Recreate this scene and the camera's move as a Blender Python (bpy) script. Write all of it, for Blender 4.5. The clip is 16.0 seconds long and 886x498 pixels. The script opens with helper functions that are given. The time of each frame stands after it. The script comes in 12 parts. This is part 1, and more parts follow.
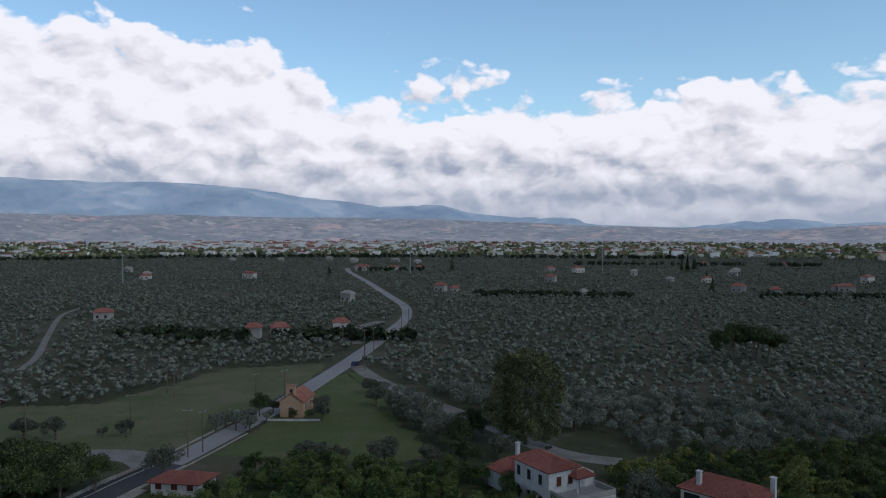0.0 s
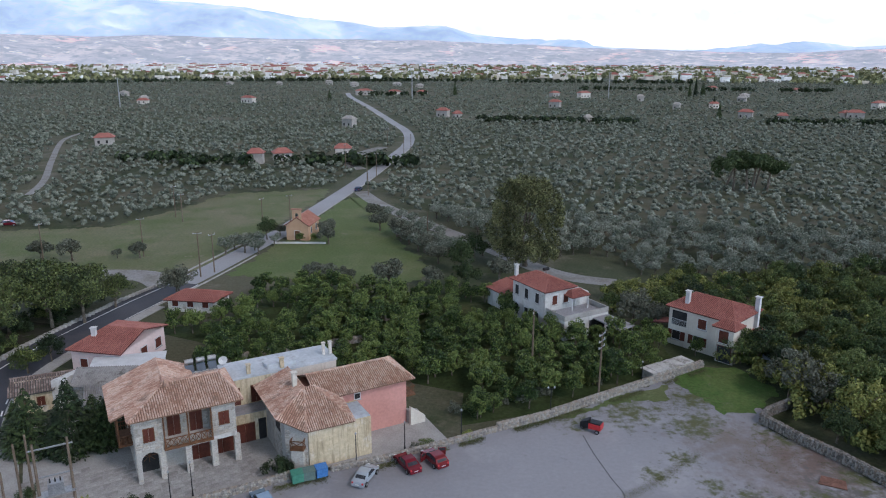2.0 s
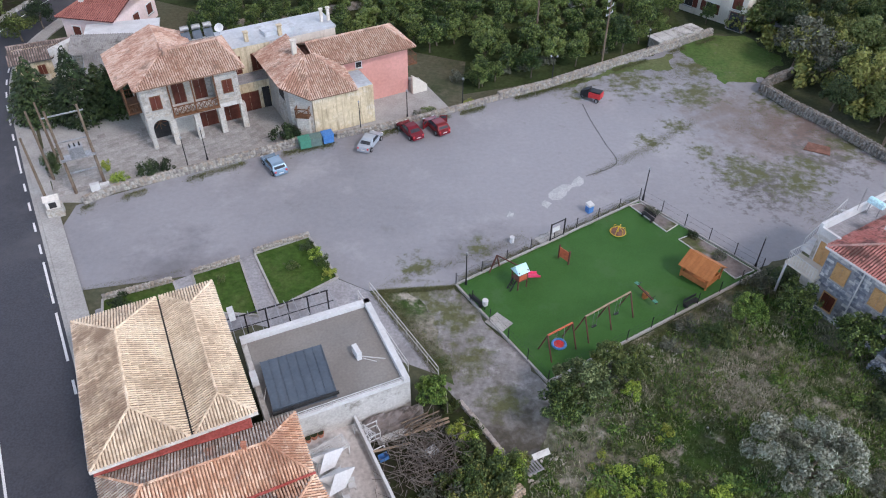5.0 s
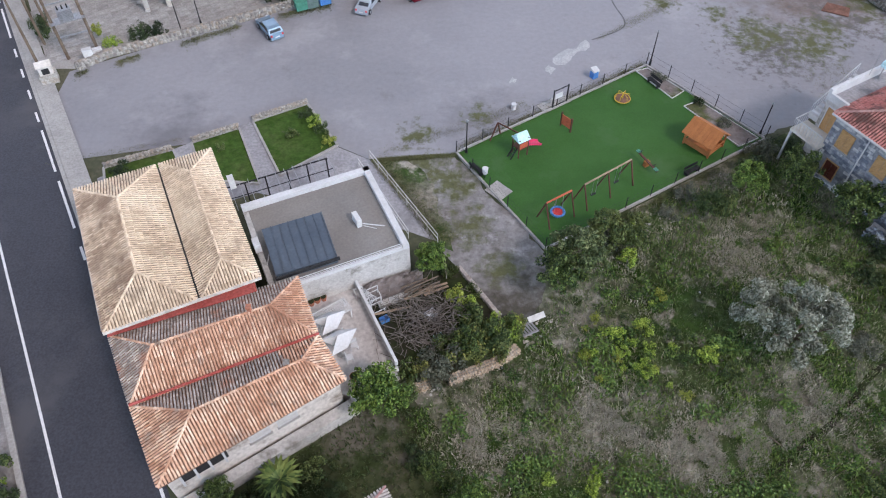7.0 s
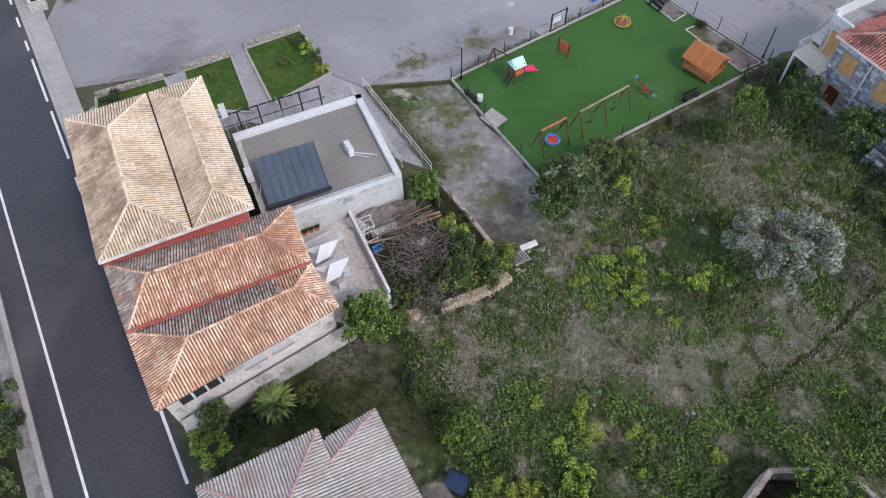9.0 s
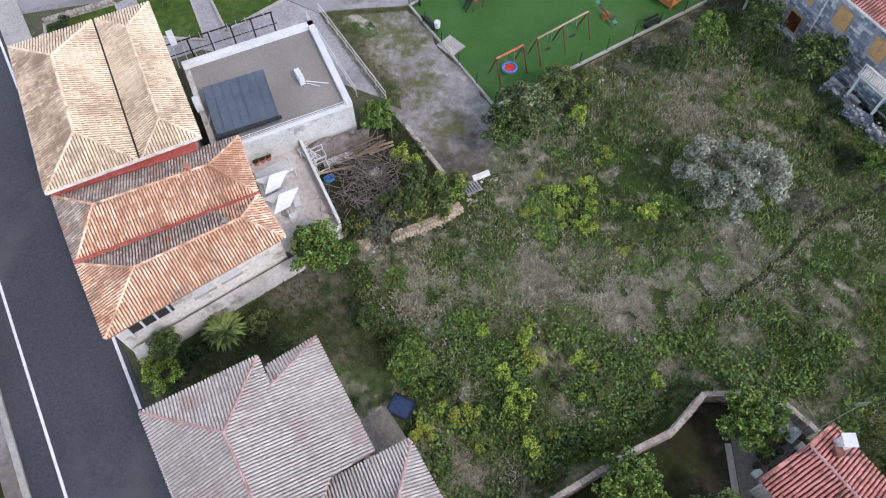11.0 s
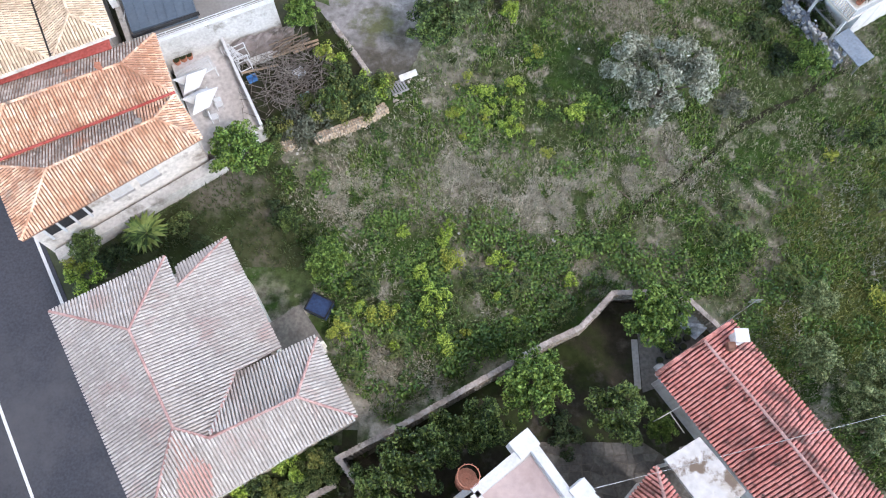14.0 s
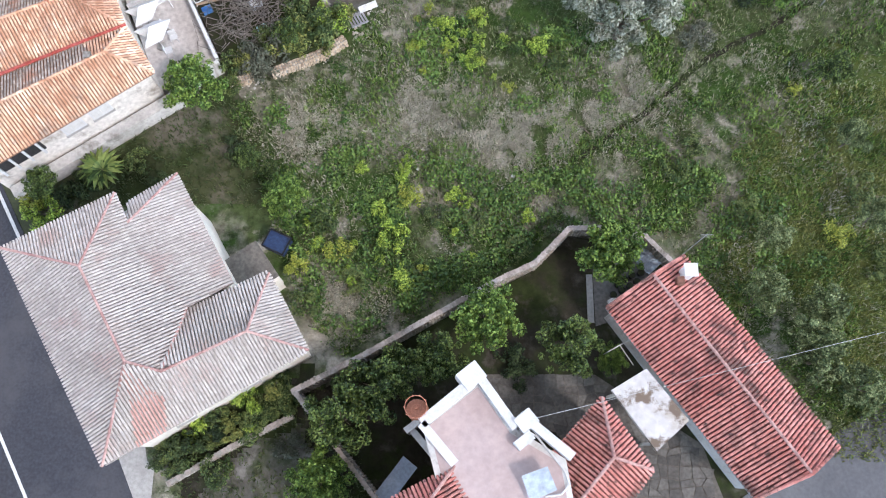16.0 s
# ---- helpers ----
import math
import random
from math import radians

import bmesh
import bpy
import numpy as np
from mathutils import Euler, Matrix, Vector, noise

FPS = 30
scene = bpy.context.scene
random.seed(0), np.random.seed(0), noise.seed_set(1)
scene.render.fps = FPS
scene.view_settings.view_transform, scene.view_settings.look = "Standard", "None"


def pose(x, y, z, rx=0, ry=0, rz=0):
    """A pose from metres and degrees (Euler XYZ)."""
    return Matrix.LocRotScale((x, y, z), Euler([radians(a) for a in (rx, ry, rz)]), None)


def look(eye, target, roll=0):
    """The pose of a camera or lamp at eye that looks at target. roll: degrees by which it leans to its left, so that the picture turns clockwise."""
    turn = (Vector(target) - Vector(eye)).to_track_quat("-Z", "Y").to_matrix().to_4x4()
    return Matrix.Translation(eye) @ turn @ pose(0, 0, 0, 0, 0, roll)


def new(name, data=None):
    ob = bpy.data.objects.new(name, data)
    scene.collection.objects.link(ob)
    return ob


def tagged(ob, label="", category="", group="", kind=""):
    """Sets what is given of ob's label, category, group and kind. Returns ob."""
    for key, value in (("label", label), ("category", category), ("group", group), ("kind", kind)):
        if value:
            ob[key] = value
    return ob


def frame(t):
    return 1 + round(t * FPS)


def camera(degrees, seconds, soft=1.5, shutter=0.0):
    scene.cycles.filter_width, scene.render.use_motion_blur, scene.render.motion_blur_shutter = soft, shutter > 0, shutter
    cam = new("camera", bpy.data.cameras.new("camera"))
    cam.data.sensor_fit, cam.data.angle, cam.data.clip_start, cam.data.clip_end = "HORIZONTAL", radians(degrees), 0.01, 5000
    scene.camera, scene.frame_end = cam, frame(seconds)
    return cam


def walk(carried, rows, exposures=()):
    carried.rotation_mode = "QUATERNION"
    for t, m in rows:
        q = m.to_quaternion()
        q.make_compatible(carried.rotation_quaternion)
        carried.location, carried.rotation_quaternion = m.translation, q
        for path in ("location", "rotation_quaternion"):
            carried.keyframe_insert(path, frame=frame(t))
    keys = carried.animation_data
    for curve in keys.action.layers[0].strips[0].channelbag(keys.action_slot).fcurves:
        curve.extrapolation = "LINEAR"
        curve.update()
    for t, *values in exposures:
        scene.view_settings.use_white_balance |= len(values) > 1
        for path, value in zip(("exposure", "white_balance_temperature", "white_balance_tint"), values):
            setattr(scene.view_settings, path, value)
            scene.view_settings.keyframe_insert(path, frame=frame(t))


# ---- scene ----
cam = camera(63.02, 16.0, soft=1.1)
# the place is drawn in plan units of 1.1 m
PLAN = 1.1
PATH = [
    (0, (0.076, 0.415, 39.881), (0.112, 40.402, 38.861), 0.08),
    (0.5, (0.077, 0.261, 39.877), (0.076, 40.148, 36.867), 0.17),
    (1, (0.083, 0.105, 39.874), (0.047, 39.804, 34.973), 0.24),
    (1.5, (0.094, -0.055, 39.873), (0.032, 39.196, 32.164), 0.23),
    (2, (0.111, -0.205, 39.872), (0.040, 38.401, 29.406), 0.20),
    (2.5, (0.130, -0.347, 39.866), (0.040, 37.355, 26.506), 0.19),
    (3, (0.148, -0.461, 39.858), (0.050, 36.110, 23.654), 0.23),
    (3.5, (0.165, -0.540, 39.848), (0.054, 34.685, 20.896), 0.19),
    (4, (0.186, -0.606, 39.833), (0.071, 33.116, 18.320), 0.23),
    (4.5, (0.217, -0.664, 39.825), (0.076, 31.416, 15.932), 0.17),
    (5, (0.275, -0.727, 39.820), (0.118, 29.565, 13.698), 0.15),
    (5.5, (0.336, -0.751, 39.819), (0.144, 27.832, 11.837), 0.11),
    (6, (0.482, -0.807, 39.816), (0.220, 26.377, 10.474), 0.00),
    (6.5, (0.656, -0.874, 39.813), (0.294, 25.187, 9.470), -0.18),
    (7, (0.801, -0.930, 39.810), (0.314, 24.218, 8.708), -0.45),
    (7.5, (0.862, -0.953, 39.809), (0.228, 23.405, 8.087), -0.83),
    (8, (1.051, -0.991, 39.812), (0.266, 22.603, 7.521), -1.26),
    (8.5, (1.366, -1.023, 39.816), (0.453, 21.797, 6.976), -1.59),
    (9, (1.858, -1.056, 39.816), (0.911, 20.983, 6.448), -1.77),
    (9.5, (2.419, -1.091, 39.821), (1.487, 20.153, 5.941), -1.85),
    (10, (3.091, -1.131, 39.832), (2.242, 19.308, 5.459), -1.77),
    (10.5, (3.831, -1.176, 39.845), (3.099, 18.456, 5.002), -1.60),
    (11, (4.596, -1.226, 39.856), (3.985, 17.602, 4.570), -1.38),
    (11.5, (5.345, -1.279, 39.861), (4.831, 16.757, 4.161), -1.17),
    (12, (6.071, -1.333, 39.860), (5.633, 15.914, 3.772), -0.99),
    (12.5, (6.809, -1.399, 39.867), (6.443, 15.093, 3.427), -0.82),
    (13, (7.517, -1.453, 39.873), (7.216, 14.259, 3.089), -0.70),
    (13.5, (8.185, -1.486, 39.873), (7.965, 13.430, 2.759), -0.53),
    (14, (8.821, -1.513, 39.876), (8.665, 12.604, 2.451), -0.35),
    (14.5, (9.415, -1.556, 39.892), (9.338, 11.771, 2.178), -0.12),
    (15, (9.957, -1.590, 39.898), (9.959, 10.925, 1.906), 0.18),
    (15.5, (10.455, -1.622, 39.903), (10.536, 10.077, 1.652), 0.50),
    (16, (10.937, -1.643, 39.902), (11.081, 9.228, 1.408), 0.84),
]
walk(cam, [(t, look([PLAN * c for c in eye], [PLAN * c for c in target], roll)) for t, eye, target, roll in PATH], exposures=[(0.0, -2.1, 5950, 16), (0.5, -2.05, 5950, 16), (1.0, -1.83, 6050, 18), (1.5, -1.45, 6100, 19), (2.0, -0.68, 6250, 21), (2.5, 0.15, 6450, 23), (3.0, 0.47, 6480, 24), (3.5, 0.46, 6500, 24), (5.0, -0.03, 6500, 24), (9.0, 0.0, 6520, 24), (12.0, 0.38, 6480, 23), (14.5, 0.6, 6430, 21), (16.0, 0.62, 6430, 21)])

# ---------------------------------------------------------------- light
world = bpy.data.worlds.new("sky")
scene.world = world
world.use_nodes = True
wn, wl = world.node_tree.nodes, world.node_tree.links
wn.clear()

def wmath(op, a, b):
    nd = wn.new("ShaderNodeMath")
    nd.operation = op
    for i, v in enumerate((a, b)):
        if isinstance(v, (int, float)):
            nd.inputs[i].default_value = v
        else:
            wl.new(v, nd.inputs[i])
    return nd.outputs[0]


def wramp(fac, stops):
    nd = wn.new("ShaderNodeValToRGB")
    els = nd.color_ramp.elements
    while len(els) < len(stops):
        els.new(0.5)
    for e, (p, c) in zip(els, stops):
        e.position, e.color = p, (*c, 1) if len(c) == 3 else c
    wl.new(fac, nd.inputs[0])
    return nd.outputs[0]


SUN_ELEV, SUN_TURN = radians(46), radians(132)
sky = wn.new("ShaderNodeTexSky")
sky.sky_type, sky.sun_disc = "NISHITA", False
sky.sun_elevation, sky.sun_rotation = SUN_ELEV, SUN_TURN
sky.air_density, sky.dust_density, sky.ozone_density = 1.0, 1.2, 1.5
way = wn.new("ShaderNodeTexCoord")
sep = wn.new("ShaderNodeSeparateXYZ")
wl.new(way.outputs["Generated"], sep.inputs[0])
up = sep.outputs[2]


def cloud_noise(shift, scale, detail=9.0, rough=0.58, flat=1.7):
    add = wn.new("ShaderNodeVectorMath")
    add.operation = "ADD"
    add.inputs[1].default_value = shift
    mapn = wn.new("ShaderNodeMapping")
    mapn.inputs["Scale"].default_value = (1.0, 1.0, flat)
    wl.new(way.outputs["Generated"], mapn.inputs[0])
    wl.new(mapn.outputs[0], add.inputs[0])
    nz = wn.new("ShaderNodeTexNoise")
    nz.inputs["Scale"].default_value, nz.inputs["Detail"].default_value = scale, detail
    nz.inputs["Roughness"].default_value, nz.inputs["Distortion"].default_value = rough, 0.1
    wl.new(add.outputs[0], nz.inputs["Vector"])
    return nz.outputs[0]


def billow(shift, scale):
    """Rounded cauliflower swellings."""
    add = wn.new("ShaderNodeVectorMath")
    add.operation = "ADD"
    add.inputs[1].default_value = shift
    mapn = wn.new("ShaderNodeMapping")
    mapn.inputs["Scale"].default_value = (1.0, 1.0, 1.5)
    wl.new(way.outputs["Generated"], mapn.inputs[0])
    wob = wn.new("ShaderNodeTexNoise")
    wob.inputs["Scale"].default_value, wob.inputs["Detail"].default_value = 16.0, 5.0
    wl.new(mapn.outputs[0], wob.inputs["Vector"])
    sc = wn.new("ShaderNodeVectorMath")
    sc.operation = "SCALE"
    sc.inputs["Scale"].default_value = 0.06
    wl.new(wob.outputs["Color"], sc.inputs[0])
    tot = wn.new("ShaderNodeVectorMath")
    tot.operation = "ADD"
    wl.new(mapn.outputs[0], tot.inputs[0])
    wl.new(sc.outputs[0], tot.inputs[1])
    wl.new(tot.outputs[0], add.inputs[0])
    vo = wn.new("ShaderNodeTexVoronoi")
    vo.feature = "SMOOTH_F1"
    vo.inputs["Scale"].default_value, vo.inputs["Detail"].default_value = scale, 3.0
    vo.inputs["Roughness"].default_value, vo.inputs["Smoothness"].default_value = 0.5, 0.35
    wl.new(add.outputs[0], vo.inputs["Vector"])
    return wmath("SUBTRACT", 1.0, vo.outputs["Distance"])


def wclamp(v, lo=0.0, hi=1.0):
    return wmath("MINIMUM", wmath("MAXIMUM", v, lo), hi)


body = cloud_noise((0.31, 0.0, 0.2), 9.0, 10.0, 0.56)
upper = cloud_noise((0.32, 0.0, 0.2 + 0.05), 9.0, 10.0, 0.56)
puff = billow((1.7, 0.4, 0.9), 13.0)
puff_up = billow((1.71, 0.4, 0.9 + 0.022), 13.0)
broad = cloud_noise((2.3, 1.0, 0.7), 2.4, 4.0)
streak = cloud_noise((0.9, 2.0, 0.1), 3.2, 7.0, 0.6, 9.0)
# a bank of cumulus round the horizon that towers to the west, open blue above it, a grey deck overhead
tower = wmath("MULTIPLY", wclamp(wmath("MULTIPLY", wmath("SUBTRACT", wmath("MULTIPLY", sep.outputs[0], -1.0), 0.155), 12.0)), 0.062)
top = wmath("ADD", wmath("ADD", tower, 0.228), wmath("MULTIPLY", wmath("SUBTRACT", broad, 0.5), 0.045))
top = wmath("ADD", top, wmath("ADD", wmath("MULTIPLY", wmath("SUBTRACT", body, 0.5), 0.06), wmath("MULTIPLY", wmath("SUBTRACT", puff, 0.6), 0.085)))
bank = wmath("MULTIPLY", wmath("SUBTRACT", top, up), 14.0)
deck = wmath("ADD", wmath("MULTIPLY", wclamp(wmath("SUBTRACT", up, 0.36), 0.0, 0.5), 5.0), wmath("ADD", wmath("MULTIPLY", wmath("SUBTRACT", body, 0.5), 3.0), -0.6))
dens = wmath("MAXIMUM", bank, deck)
mask = wclamp(wmath("ADD", wmath("MULTIPLY", dens, 5.0), 0.2))
relief = wmath("ADD", wmath("MULTIPLY", wmath("SUBTRACT", body, upper), 0.55), wmath("MULTIPLY", wmath("SUBTRACT", puff, puff_up), 0.95))
rise = wclamp(wmath("MULTIPLY", wmath("SUBTRACT", up, 0.062), 9.0), -0.12, 0.40)
under = wmath("MULTIPLY", wclamp(wmath("SUBTRACT", 1.0, wmath("MULTIPLY", wmath("ABSOLUTE", wmath("SUBTRACT", up, 0.092), 0.0), 22.0))), wmath("MULTIPLY", wclamp(wmath("SUBTRACT", streak, 0.36)), 1.7))
lit = wmath("SUBTRACT", wmath("ADD", wmath("ADD", rise, 0.58), relief), under)
lit = wclamp(wmath("ADD", lit, wmath("MULTIPLY", wmath("SUBTRACT", streak, 0.5), 0.3)))
cloud_low = wramp(lit, [(0.05, (1.75, 1.98, 2.3)), (0.3, (2.45, 2.58, 2.74)), (0.6, (3.6, 3.55, 3.5)), (1.0, (4.6, 4.5, 4.38))])
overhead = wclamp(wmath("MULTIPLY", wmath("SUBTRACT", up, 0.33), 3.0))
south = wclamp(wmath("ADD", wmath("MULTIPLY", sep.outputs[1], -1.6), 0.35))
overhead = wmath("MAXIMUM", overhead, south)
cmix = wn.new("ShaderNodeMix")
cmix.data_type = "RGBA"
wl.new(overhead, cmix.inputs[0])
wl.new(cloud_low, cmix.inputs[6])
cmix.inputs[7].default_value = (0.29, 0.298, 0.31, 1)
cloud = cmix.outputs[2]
haze = wramp(up, [(0.0, (0.75, 0.75, 0.75)), (0.03, (0.5, 0.5, 0.5)), (0.085, (0, 0, 0))])
blue = wn.new("ShaderNodeMix")
blue.data_type = "RGBA"
blue.blend_type = "MULTIPLY"
blue.inputs[0].default_value = 1.0
blue.inputs[7].default_value = (0.75, 0.84, 0.75, 1)
wl.new(sky.outputs[0], blue.inputs[6])
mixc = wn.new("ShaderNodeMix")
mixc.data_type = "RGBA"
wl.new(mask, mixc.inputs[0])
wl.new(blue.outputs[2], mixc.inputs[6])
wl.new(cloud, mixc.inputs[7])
mixh = wn.new("ShaderNodeMix")
mixh.data_type = "RGBA"
wl.new(haze, mixh.inputs[0])
wl.new(mixc.outputs[2], mixh.inputs[6])
mixh.inputs[7].default_value = (1.75, 2.0, 2.3, 1)
bg = wn.new("ShaderNodeBackground")
bg.inputs[1].default_value = 0.85
wl.new(mixh.outputs[2], bg.inputs[0])
wout = wn.new("ShaderNodeOutputWorld")
wl.new(bg.outputs[0], wout.inputs[0])

sun_data = bpy.data.lights.new("sun", "SUN")
sun_data.energy, sun_data.angle, sun_data.color = 1.85, radians(11), (1.0, 0.96, 0.9)
sun = new("sun", sun_data)
sun_dir = Vector((math.sin(SUN_TURN) * math.cos(SUN_ELEV), math.cos(SUN_TURN) * math.cos(SUN_ELEV), math.sin(SUN_ELEV)))
sun.matrix_world = look(sun_dir * 300, (0, 0, 0))

# ---------------------------------------------------------------- materials


def mat(name, cols, scale=0.6, fine=9.0, rough=0.85, bump=0.25, metal=0.0, island=0.0, objrand=0.0, grain=0.25, bump_dist=0.03, spec=0.3, glow=None, stain=None, world=False, streak=()):
    """Colours blended by a broad noise, grain by a fine one; island and objrand vary pieces, world runs the pattern on from piece to piece."""
    m = bpy.data.materials.new(name)
    m.use_nodes = True
    nt = m.node_tree
    nd, ln = nt.nodes, nt.links
    b = nd["Principled BSDF"]
    b.inputs["Roughness"].default_value, b.inputs["Metallic"].default_value = rough, metal
    b.inputs["Specular IOR Level"].default_value = spec
    src = nd.new("ShaderNodeTexCoord").outputs["Object"]
    if world:
        sc = nd.new("ShaderNodeVectorMath")
        sc.operation = "SCALE"
        sc.inputs["Scale"].default_value = 1 / PLAN
        ln.new(nd.new("ShaderNodeNewGeometry").outputs["Position"], sc.inputs[0])
        src = sc.outputs[0]
    n1 = nd.new("ShaderNodeTexNoise")
    n1.inputs["Scale"].default_value, n1.inputs["Detail"].default_value, n1.inputs["Roughness"].default_value = scale, 5.0, 0.6
    ln.new(src, n1.inputs["Vector"])
    ramp = nd.new("ShaderNodeValToRGB")
    els = ramp.color_ramp.elements
    while len(els) < len(cols):
        els.new(0.5)
    for i, (e, c) in enumerate(zip(els, cols)):
        e.position, e.color = (0.32 + 0.36 * i / max(1, len(cols) - 1)), (*c, 1)
    fac = n1.outputs[0]
    if island or objrand:
        for share, rnd in ((island, lambda: nd.new("ShaderNodeNewGeometry").outputs["Random Per Island"]), (objrand, lambda: nd.new("ShaderNodeObjectInfo").outputs["Random"])):
            if not share:
                continue
            ma = nd.new("ShaderNodeMath")
            ma.operation = "MULTIPLY_ADD"
            ma.inputs[1].default_value = share
            sub = nd.new("ShaderNodeMath")
            sub.operation = "SUBTRACT"
            sub.inputs[1].default_value = 0.5
            ln.new(rnd(), sub.inputs[0])
            ln.new(sub.outputs[0], ma.inputs[0])
            ln.new(fac, ma.inputs[2])
            fac = ma.outputs[0]
    ln.new(fac, ramp.inputs[0])
    n2 = nd.new("ShaderNodeTexNoise")
    n2.inputs["Scale"].default_value, n2.inputs["Detail"].default_value = fine, 4.0
    ln.new(src, n2.inputs["Vector"])
    mr = nd.new("ShaderNodeMapRange")
    mr.inputs[1].default_value, mr.inputs[2].default_value = 0.3, 0.7
    mr.inputs[3].default_value, mr.inputs[4].default_value = 1 - grain, 1 + grain
    ln.new(n2.outputs[0], mr.inputs[0])
    mul = nd.new("ShaderNodeMix")
    mul.data_type, mul.blend_type = "RGBA", "MULTIPLY"
    mul.inputs[0].default_value = 1.0
    ln.new(ramp.outputs[0], mul.inputs[6])
    ln.new(mr.outputs[0], mul.inputs[7])
    col = mul.outputs[2]
    for i, (c, sc, th, so, flat) in enumerate([(*q, 1.0) for q in stain or ()] + [(*q, 0.1) for q in streak]):
        n3 = nd.new("ShaderNodeTexNoise")
        n3.inputs["Scale"].default_value, n3.inputs["Detail"].default_value, n3.inputs["Roughness"].default_value = sc, 6.0, 0.68
        mp = nd.new("ShaderNodeMapping")
        mp.inputs["Location"].default_value, mp.inputs["Scale"].default_value = (17.3 * (i + 1), 5.1, 2.7), (1, 1, flat)
        ln.new(src, mp.inputs[0])
        ln.new(mp.outputs[0], n3.inputs["Vector"])
        ms = nd.new("ShaderNodeMapRange")
        ms.inputs[1].default_value, ms.inputs[2].default_value = th - so, th + so
        ln.new(n3.outputs[0], ms.inputs[0])
        mx = nd.new("ShaderNodeMix")
        mx.data_type = "RGBA"
        ln.new(ms.outputs[0], mx.inputs[0])
        ln.new(col, mx.inputs[6])
        mx.inputs[7].default_value = (*c, 1)
        col = mx.outputs[2]
    ln.new(col, b.inputs["Base Color"])
    if bump:
        bp = nd.new("ShaderNodeBump")
        bp.inputs["Strength"].default_value, bp.inputs["Distance"].default_value = bump, bump_dist
        ln.new(n2.outputs[0], bp.inputs["Height"])
        ln.new(bp.outputs[0], b.inputs["Normal"])
    if glow:
        b.inputs["Emission Color"].default_value = (*glow[0], 1)
        b.inputs["Emission Strength"].default_value = glow[1]
    return m


def ground_mat(name, layers, rough=0.95, bump=0.4, amp=0.32, spots=()):
    """layers: (colour, noise scale, threshold, softness) laid over one another, the first one everywhere; spots: (colour, x, y, radius, noise scale, softness, threshold), ragged patches."""
    m = bpy.data.materials.new(name)
    m.use_nodes = True
    nd, ln = m.node_tree.nodes, m.node_tree.links
    b = nd["Principled BSDF"]
    b.inputs["Roughness"].default_value, b.inputs["Specular IOR Level"].default_value = rough, 0.15
    tc = nd.new("ShaderNodeTexCoord")
    col = None
    for i, (c, sc, th, so) in enumerate(layers):
        if col is None:
            rgb = nd.new("ShaderNodeRGB")
            rgb.outputs[0].default_value = (*c, 1)
            col = rgb.outputs[0]
            continue
        mp = nd.new("ShaderNodeMapping")
        mp.inputs["Location"].default_value = (i * 37.3, i * 11.9, 0)
        ln.new(tc.outputs["Object"], mp.inputs[0])
        nz = nd.new("ShaderNodeTexNoise")
        nz.inputs["Scale"].default_value, nz.inputs["Detail"].default_value, nz.inputs["Roughness"].default_value = sc, 7.0, 0.65
        ln.new(mp.outputs[0], nz.inputs["Vector"])
        mr = nd.new("ShaderNodeMapRange")
        mr.inputs[1].default_value, mr.inputs[2].default_value = th - so, th + so
        ln.new(nz.outputs[0], mr.inputs[0])
        mx = nd.new("ShaderNodeMix")
        mx.data_type = "RGBA"
        ln.new(mr.outputs[0], mx.inputs[0])
        ln.new(col, mx.inputs[6])
        mx.inputs[7].default_value = (*c, 1)
        col = mx.outputs[2]
    for i, (c, x, y, rad, sc, so, th) in enumerate(spots):
        dv = nd.new("ShaderNodeVectorMath")
        dv.operation = "DISTANCE"
        ln.new(tc.outputs["Object"], dv.inputs[0])
        dv.inputs[1].default_value = (x, y, 0)
        nz = nd.new("ShaderNodeTexNoise")
        nz.inputs["Scale"].default_value, nz.inputs["Detail"].default_value, nz.inputs["Roughness"].default_value = sc, 7.0, 0.65
        ln.new(tc.outputs["Object"], nz.inputs["Vector"])
        far_off = nd.new("ShaderNodeMath")
        far_off.operation = "MULTIPLY_ADD"
        far_off.inputs[1].default_value, far_off.inputs[2].default_value = -1 / rad, 1.0
        ln.new(dv.outputs["Value"], far_off.inputs[0])
        rough_edge = nd.new("ShaderNodeMath")
        rough_edge.operation = "MULTIPLY_ADD"
        rough_edge.inputs[1].default_value = 3.2
        ln.new(nz.outputs[0], rough_edge.inputs[0])
        ln.new(far_off.outputs[0], rough_edge.inputs[2])
        mr = nd.new("ShaderNodeMapRange")
        mr.inputs[1].default_value, mr.inputs[2].default_value = th - so, th + so
        ln.new(rough_edge.outputs[0], mr.inputs[0])
        mx = nd.new("ShaderNodeMix")
        mx.data_type = "RGBA"
        ln.new(mr.outputs[0], mx.inputs[0])
        ln.new(col, mx.inputs[6])
        mx.inputs[7].default_value = (*c, 1)
        col = mx.outputs[2]
    fine = nd.new("ShaderNodeTexNoise")
    fine.inputs["Scale"].default_value, fine.inputs["Detail"].default_value, fine.inputs["Roughness"].default_value = 2.2, 8.0, 0.7
    ln.new(tc.outputs["Object"], fine.inputs["Vector"])
    mr = nd.new("ShaderNodeMapRange")
    mr.inputs[1].default_value, mr.inputs[2].default_value, mr.inputs[3].default_value, mr.inputs[4].default_value = 0.3, 0.7, 1 - amp, 1 + amp
    ln.new(fine.outputs[0], mr.inputs[0])
    mul = nd.new("ShaderNodeMix")
    mul.data_type, mul.blend_type = "RGBA", "MULTIPLY"
    mul.inputs[0].default_value = 1.0
    ln.new(col, mul.inputs[6])
